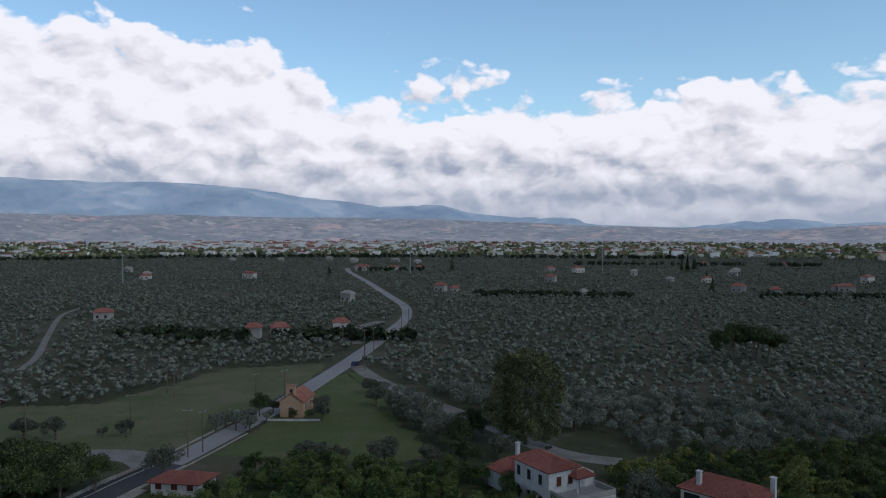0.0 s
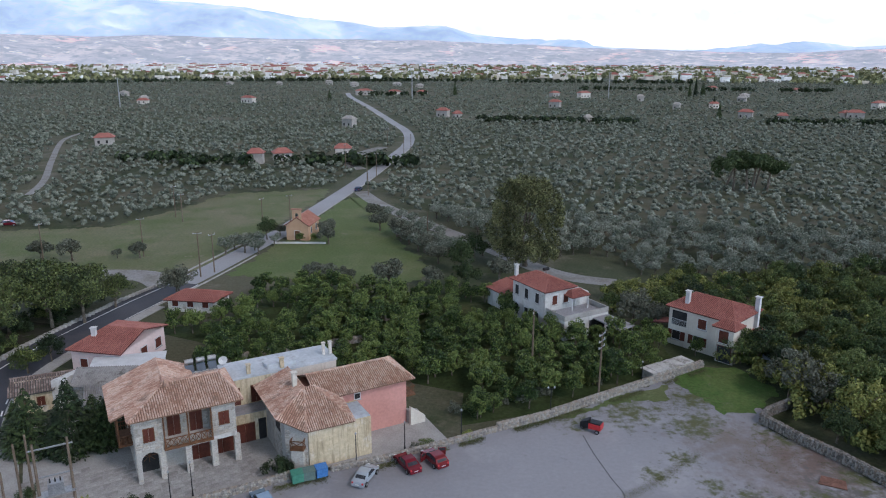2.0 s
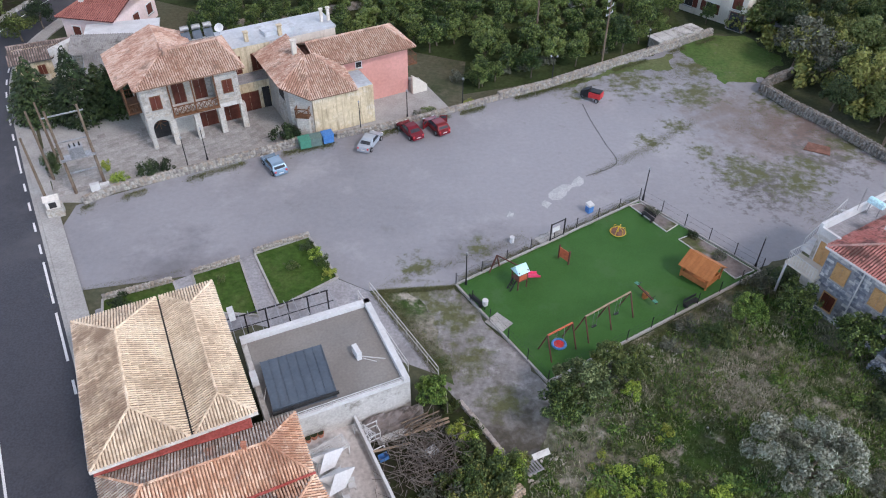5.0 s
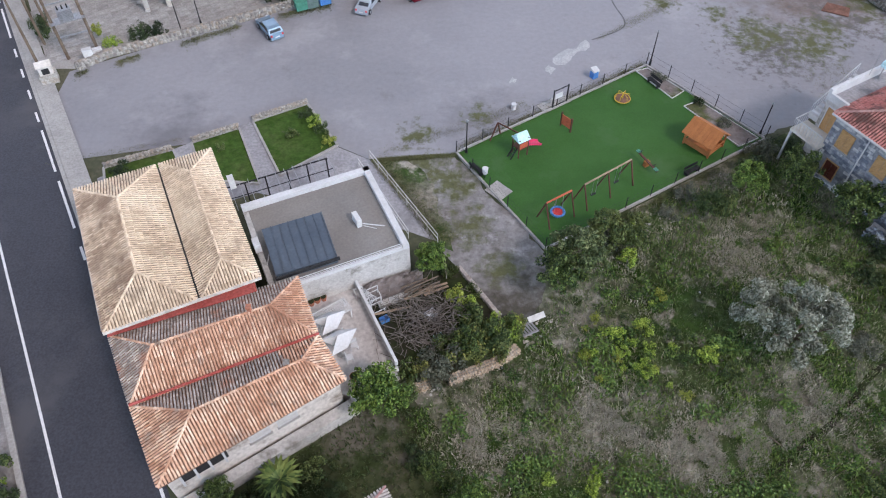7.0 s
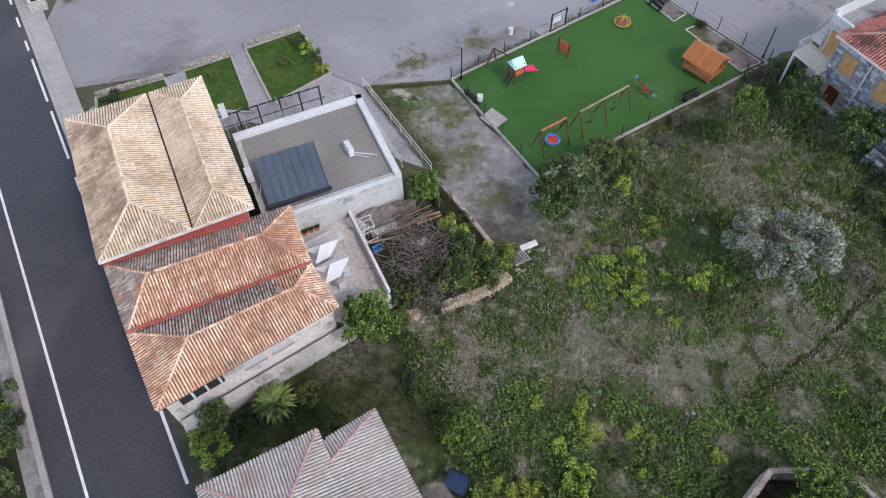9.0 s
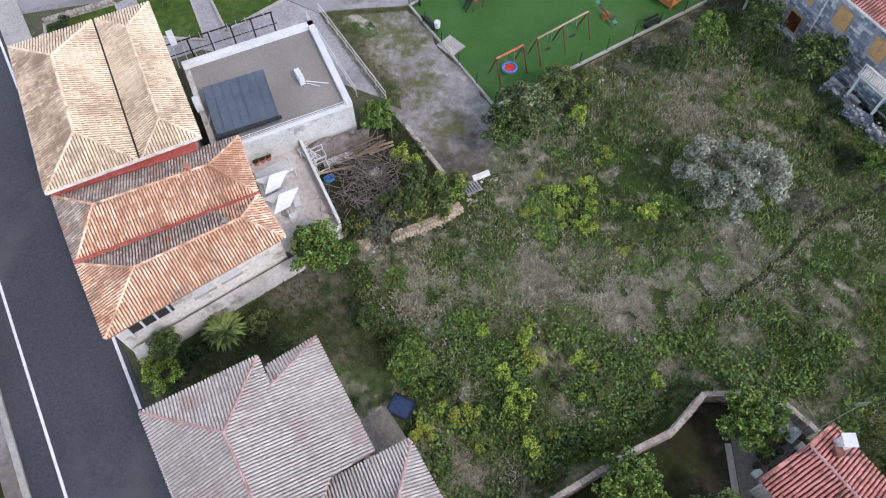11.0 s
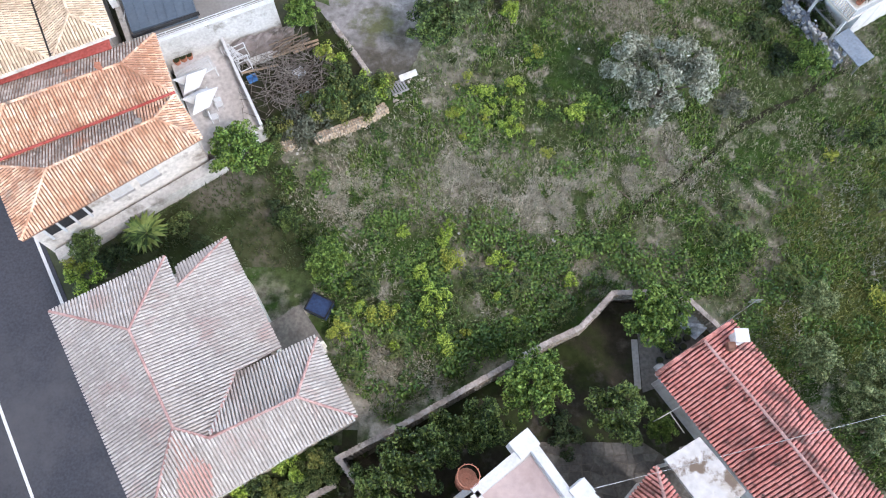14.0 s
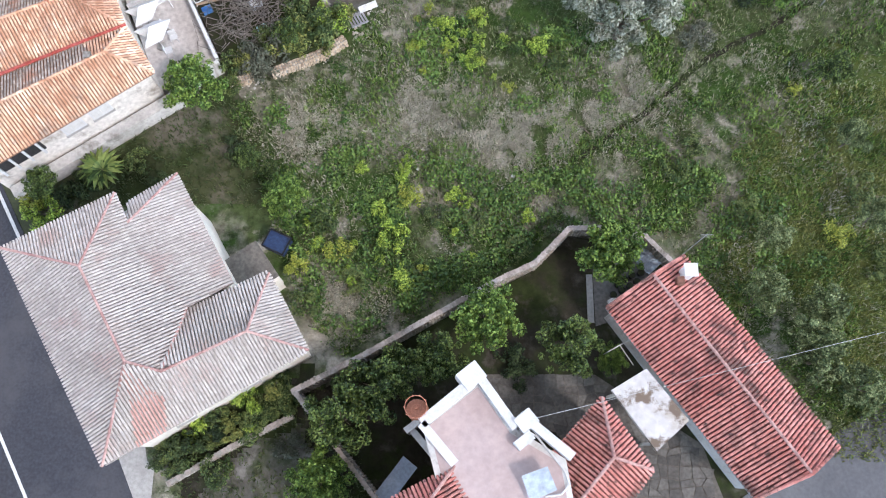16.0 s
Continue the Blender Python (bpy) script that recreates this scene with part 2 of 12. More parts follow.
    ln.new(mr.outputs[0], mul.inputs[7])
    ln.new(mul.outputs[2], b.inputs["Base Color"])
    bp = nd.new("ShaderNodeBump")
    bp.inputs["Strength"].default_value, bp.inputs["Distance"].default_value = bump, 0.08
    ln.new(fine.outputs[0], bp.inputs["Height"])
    ln.new(bp.outputs[0], b.inputs["Normal"])
    return m


M = {}
M["ground"] = ground_mat("rough_ground", [((0.070, 0.080, 0.046), 1, 0, 1), ((0.115, 0.108, 0.074), 0.012, 0.52, 0.08), ((0.045, 0.060, 0.028), 0.05, 0.55, 0.07), ((0.14, 0.128, 0.095), 0.11, 0.60, 0.06)])
M["field"] = ground_mat("field_grass", [((0.06, 0.083, 0.031), 1, 0, 1), ((0.215, 0.20, 0.162), 0.10, 0.52, 0.06), ((0.038, 0.076, 0.016), 0.26, 0.54, 0.05), ((0.33, 0.305, 0.26), 0.5, 0.585, 0.05), ((0.028, 0.044, 0.014), 0.8, 0.61, 0.06)], bump=0.9, amp=0.5)
# soil colours lowered so the gardens read as shaded
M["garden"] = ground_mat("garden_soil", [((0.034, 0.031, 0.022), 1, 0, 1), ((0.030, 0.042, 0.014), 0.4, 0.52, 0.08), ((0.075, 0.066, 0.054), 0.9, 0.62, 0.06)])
M["meadow"] = ground_mat("mown_meadow", [((0.125, 0.140, 0.070), 1, 0, 1), ((0.170, 0.160, 0.100), 0.05, 0.53, 0.10), ((0.095, 0.125, 0.050), 0.08, 0.56, 0.08), ((0.23, 0.20, 0.15), 0.12, 0.68, 0.05)])
M["meadow2"] = ground_mat("green_meadow", [((0.098, 0.132, 0.050), 1, 0, 1), ((0.135, 0.150, 0.070), 0.06, 0.55, 0.08), ((0.19, 0.175, 0.12), 0.15, 0.67, 0.05)])
M["fresh_lawn"] = ground_mat("fresh_lawn", [((0.075, 0.135, 0.036), 1, 0, 1), ((0.11, 0.155, 0.05), 0.2, 0.55, 0.08), ((0.16, 0.155, 0.10), 0.3, 0.66, 0.06)])
M["lawn"] = ground_mat("lawn", [((0.045, 0.092, 0.016), 1, 0, 1), ((0.075, 0.108, 0.030), 0.35, 0.55, 0.08), ((0.032, 0.075, 0.010), 0.9, 0.58, 0.06), ((0.10, 0.095, 0.06), 0.7, 0.70, 0.05)], bump=0.7, amp=0.4)
M["asphalt"] = mat("dark_asphalt", [(0.042, 0.045, 0.056), (0.057, 0.059, 0.071)], scale=0.15, fine=7, rough=0.75, bump=0.2, grain=0.22, stain=[((0.078, 0.078, 0.086), 0.12, 0.60, 0.08)])
M["asphalt_old"] = mat("old_asphalt", [(0.26, 0.262, 0.275), (0.32, 0.322, 0.335)], scale=0.05, fine=3, rough=0.9, bump=0.1, grain=0.12)
MOSS = (0.105, 0.112, 0.055)
YARD = [((0.185, 0.182, 0.195), -22.0, 43.5, 4.0, 0.3, 0.5, 2.0), ((0.20, 0.196, 0.208), 3.0, 45.5, 3.5, 0.4, 0.5, 2.0), ((0.185, 0.148, 0.132), 33.5, 63.0, 6.5, 0.5, 0.6, 2.1), ((0.17, 0.128, 0.112), 38.5, 65.5, 7.0, 0.5, 0.5, 2.0), ((0.20, 0.17, 0.155), 30.5, 69.0, 6.5, 0.6, 0.5, 2.2), ((0.13, 0.122, 0.118), 30.0, 55.0, 9.0, 1.2, 0.25, 2.35), ((0.14, 0.13, 0.125), 38.0, 60.0, 9.0, 1.0, 0.25, 2.4)]
YARD += [(MOSS, x, y, r, n, 0.3, 2.3) for x, y, r, n in ((21.0, 62.4, 2.6, 1.3), (24.5, 65.4, 2.8, 1.3), (21.5, 75.5, 7.0, 0.9), (15.0, 72.6, 3.6, 1.1), (27.5, 71.5, 4.4, 1.0), (3.0, 45.6, 2.4, 1.2), (-2.0, 43.0, 2.8, 1.2), (29.0, 57.0, 5.5, 0.9), (33.5, 55.5, 5.0, 1.0), (28.8, 73.0, 5.0, 0.9), (37.0, 70.5, 5.0, 1.0), (41.5, 62.0, 5.5, 0.9), (30.0, 78.5, 5.5, 0.8), (26.0, 60.5, 2.4, 1.2), (35.5, 58.5, 3.5, 1.1))]
M["lot"] = ground_mat("worn_lot_asphalt", [((0.29, 0.286, 0.303), 1, 0, 1), ((0.245, 0.242, 0.258), 0.05, 0.52, 0.09), ((0.325, 0.32, 0.334), 0.12, 0.60, 0.06), ((0.22, 0.215, 0.225), 0.35, 0.68, 0.05)], rough=0.85, bump=0.08, amp=0.08, spots=YARD)
M["earth"] = ground_mat("bare_brown_earth", [((0.235, 0.217, 0.212), 1, 0, 1), ((0.165, 0.130, 0.115), 0.07, 0.50, 0.08), ((0.27, 0.255, 0.25), 0.15, 0.60, 0.05), ((0.088, 0.10, 0.042), 0.14, 0.57, 0.03), ((0.085, 0.075, 0.066), 0.5, 0.63, 0.04)])
M["tile_old"] = mat("mossy_brown_tiles", [(0.17, 0.125, 0.11), (0.27, 0.205, 0.18), (0.36, 0.29, 0.26)], scale=0.5, fine=5, island=0.4, grain=0.2)
M["dark_stone"] = mat("lichened_field_stone", [(0.13, 0.122, 0.11), (0.25, 0.235, 0.215), (0.19, 0.165, 0.14)], scale=1.8, fine=8, island=0.6, grain=0.25, bump=0.4)
M["lane"] = ground_mat("dirt_lane", [((0.25, 0.242, 0.24), 1, 0, 1), ((0.175, 0.163, 0.152), 0.3, 0.53, 0.06), ((0.33, 0.32, 0.318), 0.7, 0.60, 0.05)], amp=0.3, spots=[((0.085, 0.078, 0.064), 5.6, 26.0, 5.5, 0.6, 0.5, 2.0), (MOSS, 1.0, 37.6, 3.4, 0.9, 0.35, 2.15), (MOSS, -1.4, 39.8, 3.4, 0.9, 0.35, 2.1), (MOSS, 2.0, 33.2, 2.6, 0.9, 0.35, 2.15), (MOSS, 4.2, 29.5, 2.2, 0.9, 0.35, 2.2)])
M["pale_lane"] = ground_mat("pale_track", [((0.26, 0.255, 0.25), 1, 0, 1), ((0.20, 0.19, 0.17), 0.2, 0.55, 0.08)])
M["rubber"] = mat("green_rubber", [(0.027, 0.098, 0.015), (0.038, 0.118, 0.022)], scale=0.25, fine=10, rough=0.85, bump=0.1, grain=0.10, stain=[((0.05, 0.12, 0.035), 0.3, 0.62, 0.08)])
M["concrete"] = mat("concrete", [(0.30, 0.29, 0.275), (0.40, 0.39, 0.37)], scale=0.5, fine=6, grain=0.15)
M["pave"] = mat("stone_paving", [(0.27, 0.255, 0.24), (0.40, 0.385, 0.37)], scale=0.35, fine=5, grain=0.18, objrand=0.35)
M["pave_dark"] = mat("dark_paving", [(0.085, 0.08, 0.074), (0.15, 0.142, 0.13)], scale=0.8, fine=6, objrand=0.5)
M["flag"] = mat("court_concrete", [(0.27, 0.265, 0.278), (0.35, 0.345, 0.36)], scale=0.5, fine=5, grain=0.2, stain=[((0.22, 0.215, 0.225), 0.4, 0.58, 0.06)])
M["white_line"] = mat("road_paint", [(0.62, 0.62, 0.62), (0.78, 0.78, 0.78)], scale=2, fine=20, rough=0.7, bump=0.0, grain=0.12)
M["white_wall"] = mat("white_render", [(0.50, 0.49, 0.47), (0.62, 0.61, 0.59)], scale=0.5, fine=5, grain=0.08, bump=0.08, stain=[((0.38, 0.35, 0.31), 0.5, 0.64, 0.06)], streak=[((0.36, 0.335, 0.30), 2.2, 0.62, 0.08)])
M["white"] = mat("white_paint", [(0.51, 0.51, 0.51), (0.61, 0.61, 0.61)], scale=1.0, fine=8, grain=0.06, bump=0.05)
M["cream_wall"] = mat("cream_render", [(0.55, 0.50, 0.43), (0.66, 0.62, 0.545)], scale=0.4, fine=5, grain=0.07, bump=0.08, streak=[((0.42, 0.37, 0.30), 2.0, 0.64, 0.08)])
M["yellow_wall"] = mat("stained_yellow_render", [(0.46, 0.37, 0.24), (0.60, 0.50, 0.34), (0.58, 0.49, 0.35)], scale=0.45, fine=3, grain=0.14, bump=0.1, stain=[((0.66, 0.60, 0.50), 0.5, 0.60, 0.06)], streak=[((0.36, 0.285, 0.185), 3.0, 0.60, 0.09), ((0.26, 0.20, 0.13), 7.0, 0.63, 0.07)])
M["pink_wall"] = mat("salmon_render", [(0.50, 0.24, 0.205), (0.58, 0.29, 0.25)], scale=0.3, fine=4, grain=0.08, bump=0.08)
M["pale_pink"] = mat("pale_pink_render", [(0.62, 0.47, 0.44), (0.70, 0.55, 0.52)], scale=0.4, fine=4, grain=0.07, bump=0.08)
M["terrace"] = mat("pink_terrace_screed", [(0.4, 0.31, 0.295), (0.48, 0.385, 0.37)], scale=0.3, fine=4, grain=0.08, bump=0.05)
M["roof_felt"] = mat("grey_screed", [(0.20, 0.185, 0.17), (0.26, 0.245, 0.225)], scale=0.25, fine=6, grain=0.1, bump=0.05)
M["white_roof"] = mat("white_roof_coat", [(0.40, 0.435, 0.47), (0.54, 0.57, 0.60)], scale=0.35, fine=3, grain=0.1, bump=0.05, stain=[((0.33, 0.34, 0.35), 0.4, 0.60, 0.06)])
M["zinc"] = mat("slate_blue_sheet_metal", [(0.085, 0.11, 0.14), (0.115, 0.145, 0.18)], scale=0.5, fine=5, rough=0.5, metal=0.3, grain=0.1, bump=0.03)
M["stone"] = mat("pale_rubble_stone", [(0.33, 0.31, 0.275), (0.48, 0.46, 0.42), (0.42, 0.375, 0.32)], scale=1.4, fine=7, objrand=0.0, island=0.5, grain=0.22, bump=0.5, bump_dist=0.04)
M["stone_blue"] = mat("grey_blue_stone", [(0.15, 0.165, 0.2), (0.22, 0.24, 0.28), (0.5, 0.5, 0.5)], scale=1.6, fine=5, island=0.5, grain=0.2, bump=0.4, bump_dist=0.04)
M["mortar"] = mat("mortar", [(0.36, 0.345, 0.315), (0.45, 0.435, 0.405)], scale=1.0, fine=7, grain=0.15)
M["mortar_blue"] = mat("grey_blue_mortar", [(0.20, 0.215, 0.245), (0.30, 0.315, 0.34)], scale=1.0, fine=7, grain=0.2)
M["drystone"] = mat("field_stone", [(0.25, 0.23, 0.21), (0.42, 0.40, 0.36), (0.33, 0.28, 0.23)], scale=1.8, fine=8, island=0.6, grain=0.25, bump=0.4)
M["tile_cream"] = mat("cream_clay_tiles", [(0.5, 0.375, 0.265), (0.74, 0.59, 0.43), (0.82, 0.69, 0.53)], scale=0.35, fine=5, island=0.18, grain=0.14, stain=[((0.42, 0.32, 0.235), 0.4, 0.65, 0.06)])
M["tile_dirty"] = mat("dirty_cream_clay_tiles", [(0.40, 0.285, 0.20), (0.58, 0.44, 0.315), (0.70, 0.56, 0.42)], scale=0.5, fine=4, island=0.3, grain=0.2, stain=[((0.30, 0.21, 0.15), 0.5, 0.56, 0.08)])
M["tile_orange"] = mat("orange_clay_tiles", [(0.50, 0.26, 0.16), (0.70, 0.43, 0.29), (0.84, 0.64, 0.48)], scale=0.5, fine=4, island=0.26, grain=0.16, stain=[((0.38, 0.19, 0.12), 0.3, 0.58, 0.08), ((0.36, 0.29, 0.24), 0.6, 0.64, 0.06), ((0.20, 0.15, 0.12), 1.2, 0.66, 0.05)])
M["tile_grey"] = mat("weathered_grey_tiles", [(0.355, 0.318, 0.292), (0.44, 0.40, 0.372), (0.515, 0.475, 0.445)], scale=0.35, fine=5, island=0.22, grain=0.14, stain=[((0.40, 0.30, 0.27), 0.5, 0.60, 0.07), ((0.29, 0.265, 0.25), 1.6, 0.66, 0.05)])
M["tile_red"] = mat("red_clay_tiles", [(0.42, 0.145, 0.125), (0.52, 0.21, 0.18), (0.58, 0.275, 0.24)], scale=0.4, fine=4, island=0.2, grain=0.14, stain=[((0.13, 0.075, 0.066), 0.45, 0.56, 0.06), ((0.10, 0.06, 0.052), 2.0, 0.60, 0.05)])
M["tile_tav"] = mat("terracotta_tiles", [(0.40, 0.225, 0.165), (0.53, 0.345, 0.265), (0.60, 0.44, 0.36)], scale=0.4, fine=4, island=0.34, grain=0.16, stain=[((0.28, 0.19, 0.15), 0.7, 0.62, 0.05)])
M["tile_patch"] = mat("newer_rose_tiles", [(0.42, 0.235, 0.20), (0.52, 0.31, 0.27)], scale=0.5, fine=5, island=0.2, grain=0.15)
M["tile_far"] = mat("rose_red_tiles", [(0.3, 0.105, 0.085), (0.385, 0.155, 0.125)], scale=0.5, fine=5, island=0.25, grain=0.15)
M["cap_red"] = mat("faded_red_ridge_tiles", [(0.35, 0.2, 0.18), (0.45, 0.29, 0.26)], scale=1.0, fine=6, island=0.4)
# channel beds: darker than their cover tiles, shading between runs put into the colour
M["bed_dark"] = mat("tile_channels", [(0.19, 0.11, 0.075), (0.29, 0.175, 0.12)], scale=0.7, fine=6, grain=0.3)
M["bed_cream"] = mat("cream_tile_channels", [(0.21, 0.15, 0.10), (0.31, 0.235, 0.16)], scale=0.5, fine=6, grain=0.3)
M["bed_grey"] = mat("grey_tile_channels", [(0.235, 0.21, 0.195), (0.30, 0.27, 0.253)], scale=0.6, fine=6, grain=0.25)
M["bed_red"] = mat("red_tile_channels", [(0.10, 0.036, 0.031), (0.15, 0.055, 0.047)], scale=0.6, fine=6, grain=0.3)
M["wood"] = mat("brown_wood", [(0.10, 0.045, 0.02), (0.19, 0.09, 0.045)], scale=3, fine=18, rough=0.7, grain=0.2)
M["wood_orange"] = mat("orange_stained_wood", [(0.34, 0.125, 0.04), (0.43, 0.165, 0.055)], scale=2, fine=14, rough=0.7, objrand=0.2, grain=0.15)
M["shutter"] = mat("red_brown_shutter", [(0.085, 0.022, 0.014), (0.125, 0.036, 0.022)], scale=2, fine=12, rough=0.6)
M["shutter_tan"] = mat("tan_wood_shutter", [(0.42, 0.24, 0.10), (0.50, 0.30, 0.14)], scale=2, fine=12, rough=0.6)
# near black: stands for shade inside openings, and colours black parts and panes
M["dark"] = mat("recess_shade_and_black", [(0.02, 0.02, 0.022), (0.035, 0.035, 0.035)], scale=2, fine=10)
M["glass"] = mat("window_glass", [(0.03, 0.035, 0.045), (0.05, 0.055, 0.06)], scale=1, fine=5, rough=0.08, spec=0.8, bump=0)
M["black_metal"] = mat("dark_metal", [(0.025, 0.028, 0.03), (0.045, 0.045, 0.05)], scale=2, fine=12, rough=0.5, metal=0.6)
M["grey_metal"] = mat("grey_metal", [(0.30, 0.31, 0.32), (0.40, 0.41, 0.42)], scale=2, fine=12, rough=0.45, metal=0.7)
M["pole_wood"] = mat("weathered_pole_wood", [(0.12, 0.085, 0.06), (0.20, 0.155, 0.115)], scale=2, fine=15)
M["bark"] = mat("bark", [(0.10, 0.08, 0.06), (0.19, 0.16, 0.125)], scale=3, fine=14, grain=0.3, bump=0.6)
M["car_silver"] = mat("silver_blue_car_paint", [(0.42, 0.47, 0.52), (0.48, 0.53, 0.58)], scale=1, fine=30, rough=0.25, metal=0.35, grain=0.03, bump=0)
M["car_blue"] = mat("pale_blue_car_paint", [(0.22, 0.33, 0.44), (0.26, 0.38, 0.49)], scale=1, fine=30, rough=0.25, metal=0.35, grain=0.03, bump=0)
M["car_red"] = mat("dark_red_car_paint", [(0.15, 0.012, 0.022), (0.19, 0.018, 0.03)], scale=1, fine=30, rough=0.25, metal=0.2, grain=0.03, bump=0)
M["car_wine"] = mat("wine_red_car_paint", [(0.17, 0.018, 0.022), (0.21, 0.025, 0.03)], scale=1, fine=30, rough=0.25, metal=0.2, grain=0.03, bump=0)
M["tyre"] = mat("tyre_rubber", [(0.02, 0.02, 0.02), (0.03, 0.03, 0.03)], scale=3, fine=20)
M["red_plastic"] = mat("red_plastic", [(0.50, 0.035, 0.04), (0.58, 0.05, 0.05)], scale=2, fine=9, rough=0.45, bump=0)
M["pink_plastic"] = mat("pink_red_plastic", [(0.60, 0.04, 0.12), (0.66, 0.06, 0.15)], scale=2, fine=9, rough=0.4, bump=0)
M["blue_plastic"] = mat("blue_plastic", [(0.05, 0.17, 0.42), (0.07, 0.21, 0.48)], scale=2, fine=9, rough=0.5, bump=0)
M["navy"] = mat("navy_blue_tarp", [(0.018, 0.035, 0.085), (0.03, 0.055, 0.125)], scale=1.5, fine=7, rough=0.5)
M["sky_plastic"] = mat("pale_cyan_plastic", [(0.42, 0.68, 0.75), (0.50, 0.75, 0.80)], scale=2, fine=9, rough=0.5, bump=0)
M["green_plastic"] = mat("green_plastic", [(0.05, 0.20, 0.14), (0.07, 0.25, 0.18)], scale=2, fine=9, rough=0.5, bump=0)
M["green_grey"] = mat("grey_green_plastic", [(0.10, 0.15, 0.14), (0.13, 0.19, 0.17)], scale=2, fine=9, rough=0.5, bump=0)
M["yellow_paint"] = mat("yellow_paint", [(0.60, 0.40, 0.03), (0.68, 0.46, 0.05)], scale=2, fine=9, rough=0.5, bump=0)
M["rust"] = mat("rusty_sheet", [(0.13, 0.065, 0.045), (0.22, 0.11, 0.08)], scale=1.2, fine=7)
M["clay"] = mat("terracotta_clay", [(0.36, 0.14, 0.085), (0.44, 0.19, 0.12)], scale=2, fine=9)
M["leaf_orange"] = mat("citrus_leaves", [(0.016, 0.038, 0.008), (0.07, 0.12, 0.028), (0.17, 0.22, 0.058)], scale=0.7, fine=3, island=0.55, objrand=0.4, rough=0.6, bump=0, grain=0.2)
M["leaf_dark"] = mat("dark_leaves", [(0.01, 0.022, 0.008), (0.028, 0.052, 0.017), (0.058, 0.088, 0.03)], scale=0.6, fine=3, island=0.5, rough=0.7, bump=0, grain=0.2, objrand=0.4)
M["leaf_olive"] = mat("olive_leaves", [(0.095, 0.116, 0.086), (0.19, 0.215, 0.165), (0.3, 0.322, 0.262)], scale=0.35, fine=2, island=0.55, rough=0.7, bump=0, grain=0.2, objrand=0.35)
M["leaf_silver"] = mat("silver_olive_leaves", [(0.12, 0.135, 0.09), (0.23, 0.255, 0.19), (0.345, 0.365, 0.295)], scale=0.6, fine=3, island=0.7, rough=0.6, bump=0, grain=0.2)
M["leaf_fresh"] = mat("fresh_green_leaves", [(0.036, 0.080, 0.014), (0.10, 0.185, 0.034), (0.20, 0.30, 0.062)], scale=0.7, fine=3, island=0.6, rough=0.65, bump=0, grain=0.2)
M["leaf_yellow"] = mat("yellow_green_leaves", [(0.13, 0.18, 0.025), (0.24, 0.29, 0.045), (0.34, 0.37, 0.065)], scale=0.7, fine=3, island=0.6, rough=0.65, bump=0, grain=0.2)
M["leaf_sage"] = mat("sage_green_leaves", [(0.05, 0.078, 0.028), (0.125, 0.17, 0.066), (0.24, 0.285, 0.13)], scale=0.6, fine=3, island=0.6, objrand=0.2, rough=0.65, bump=0, grain=0.2)
M["leaf_mid"] = mat("mid_green_leaves", [(0.026, 0.052, 0.014), (0.076, 0.118, 0.033), (0.145, 0.182, 0.058)], scale=0.6, fine=3, island=0.6, rough=0.7, bump=0, grain=0.2, objrand=0.35)
M["leaf_grey"] = mat("grey_green_leaves", [(0.058, 0.068, 0.046), (0.1, 0.112, 0.08), (0.155, 0.162, 0.12)], scale=0.6, fine=3, island=0.6, rough=0.7, bump=0, grain=0.2, objrand=0.3)
M["twig"] = mat("bare_twigs", [(0.115, 0.098, 0.086), (0.215, 0.19, 0.168)], scale=1.0, fine=8, island=0.5)
M["grass"] = mat("grass_blades", [(0.058, 0.10, 0.024), (0.125, 0.17, 0.054), (0.27, 0.265, 0.18)], scale=0.14, fine=1.5, island=0.5, rough=0.8, bump=0, grain=0.25)
M["dry_grass"] = mat("dry_grass_blades", [(0.27, 0.25, 0.195), (0.46, 0.425, 0.345)], scale=0.3, fine=2, island=0.6, rough=0.85, bump=0, grain=0.2)
M["leaf_euc"] = mat("eucalyptus_leaves", [(0.05, 0.060, 0.024), (0.115, 0.128, 0.05), (0.20, 0.205, 0.09)], scale=0.3, fine=2, island=0.6, rough=0.7, bump=0, grain=0.2)
M["leaf_pine"] = mat("pine_needles", [(0.02, 0.034, 0.012), (0.07, 0.098, 0.030), (0.15, 0.185, 0.062)], scale=0.3, fine=2, island=0.5, objrand=0.25, rough=0.7, bump=0, grain=0.2)
# town leaves and walls paled: the sunshine over there is put into the colour
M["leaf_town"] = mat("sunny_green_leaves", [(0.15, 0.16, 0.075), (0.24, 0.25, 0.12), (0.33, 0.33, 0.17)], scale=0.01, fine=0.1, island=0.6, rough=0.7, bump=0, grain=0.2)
M["town_white"] = mat("sunlit_town_walls", [(0.62, 0.56, 0.47), (0.82, 0.79, 0.74), (0.88, 0.87, 0.86)], scale=0.02, fine=0.2, island=0.7, bump=0, grain=0.1)
M["low_weed"] = mat("low_dull_weeds", [(0.07, 0.085, 0.03), (0.115, 0.13, 0.052), (0.18, 0.18, 0.09)], scale=0.3, fine=2, island=0.4, rough=0.8, bump=0, grain=0.2)
M["weed"] = mat("leafy_weeds", [(0.028, 0.072, 0.012), (0.078, 0.155, 0.028), (0.17, 0.25, 0.055)], scale=0.3, fine=2, island=0.6, rough=0.75, bump=0, grain=0.25)
M["dark_crack"] = mat("crack_filler", [(0.10, 0.10, 0.105), (0.16, 0.16, 0.165)], scale=1, fine=9, grain=0.2)
M["pale_patch"] = mat("dried_cement", [(0.34, 0.34, 0.35), (0.46, 0.46, 0.46)], scale=1, fine=6, grain=0.2)
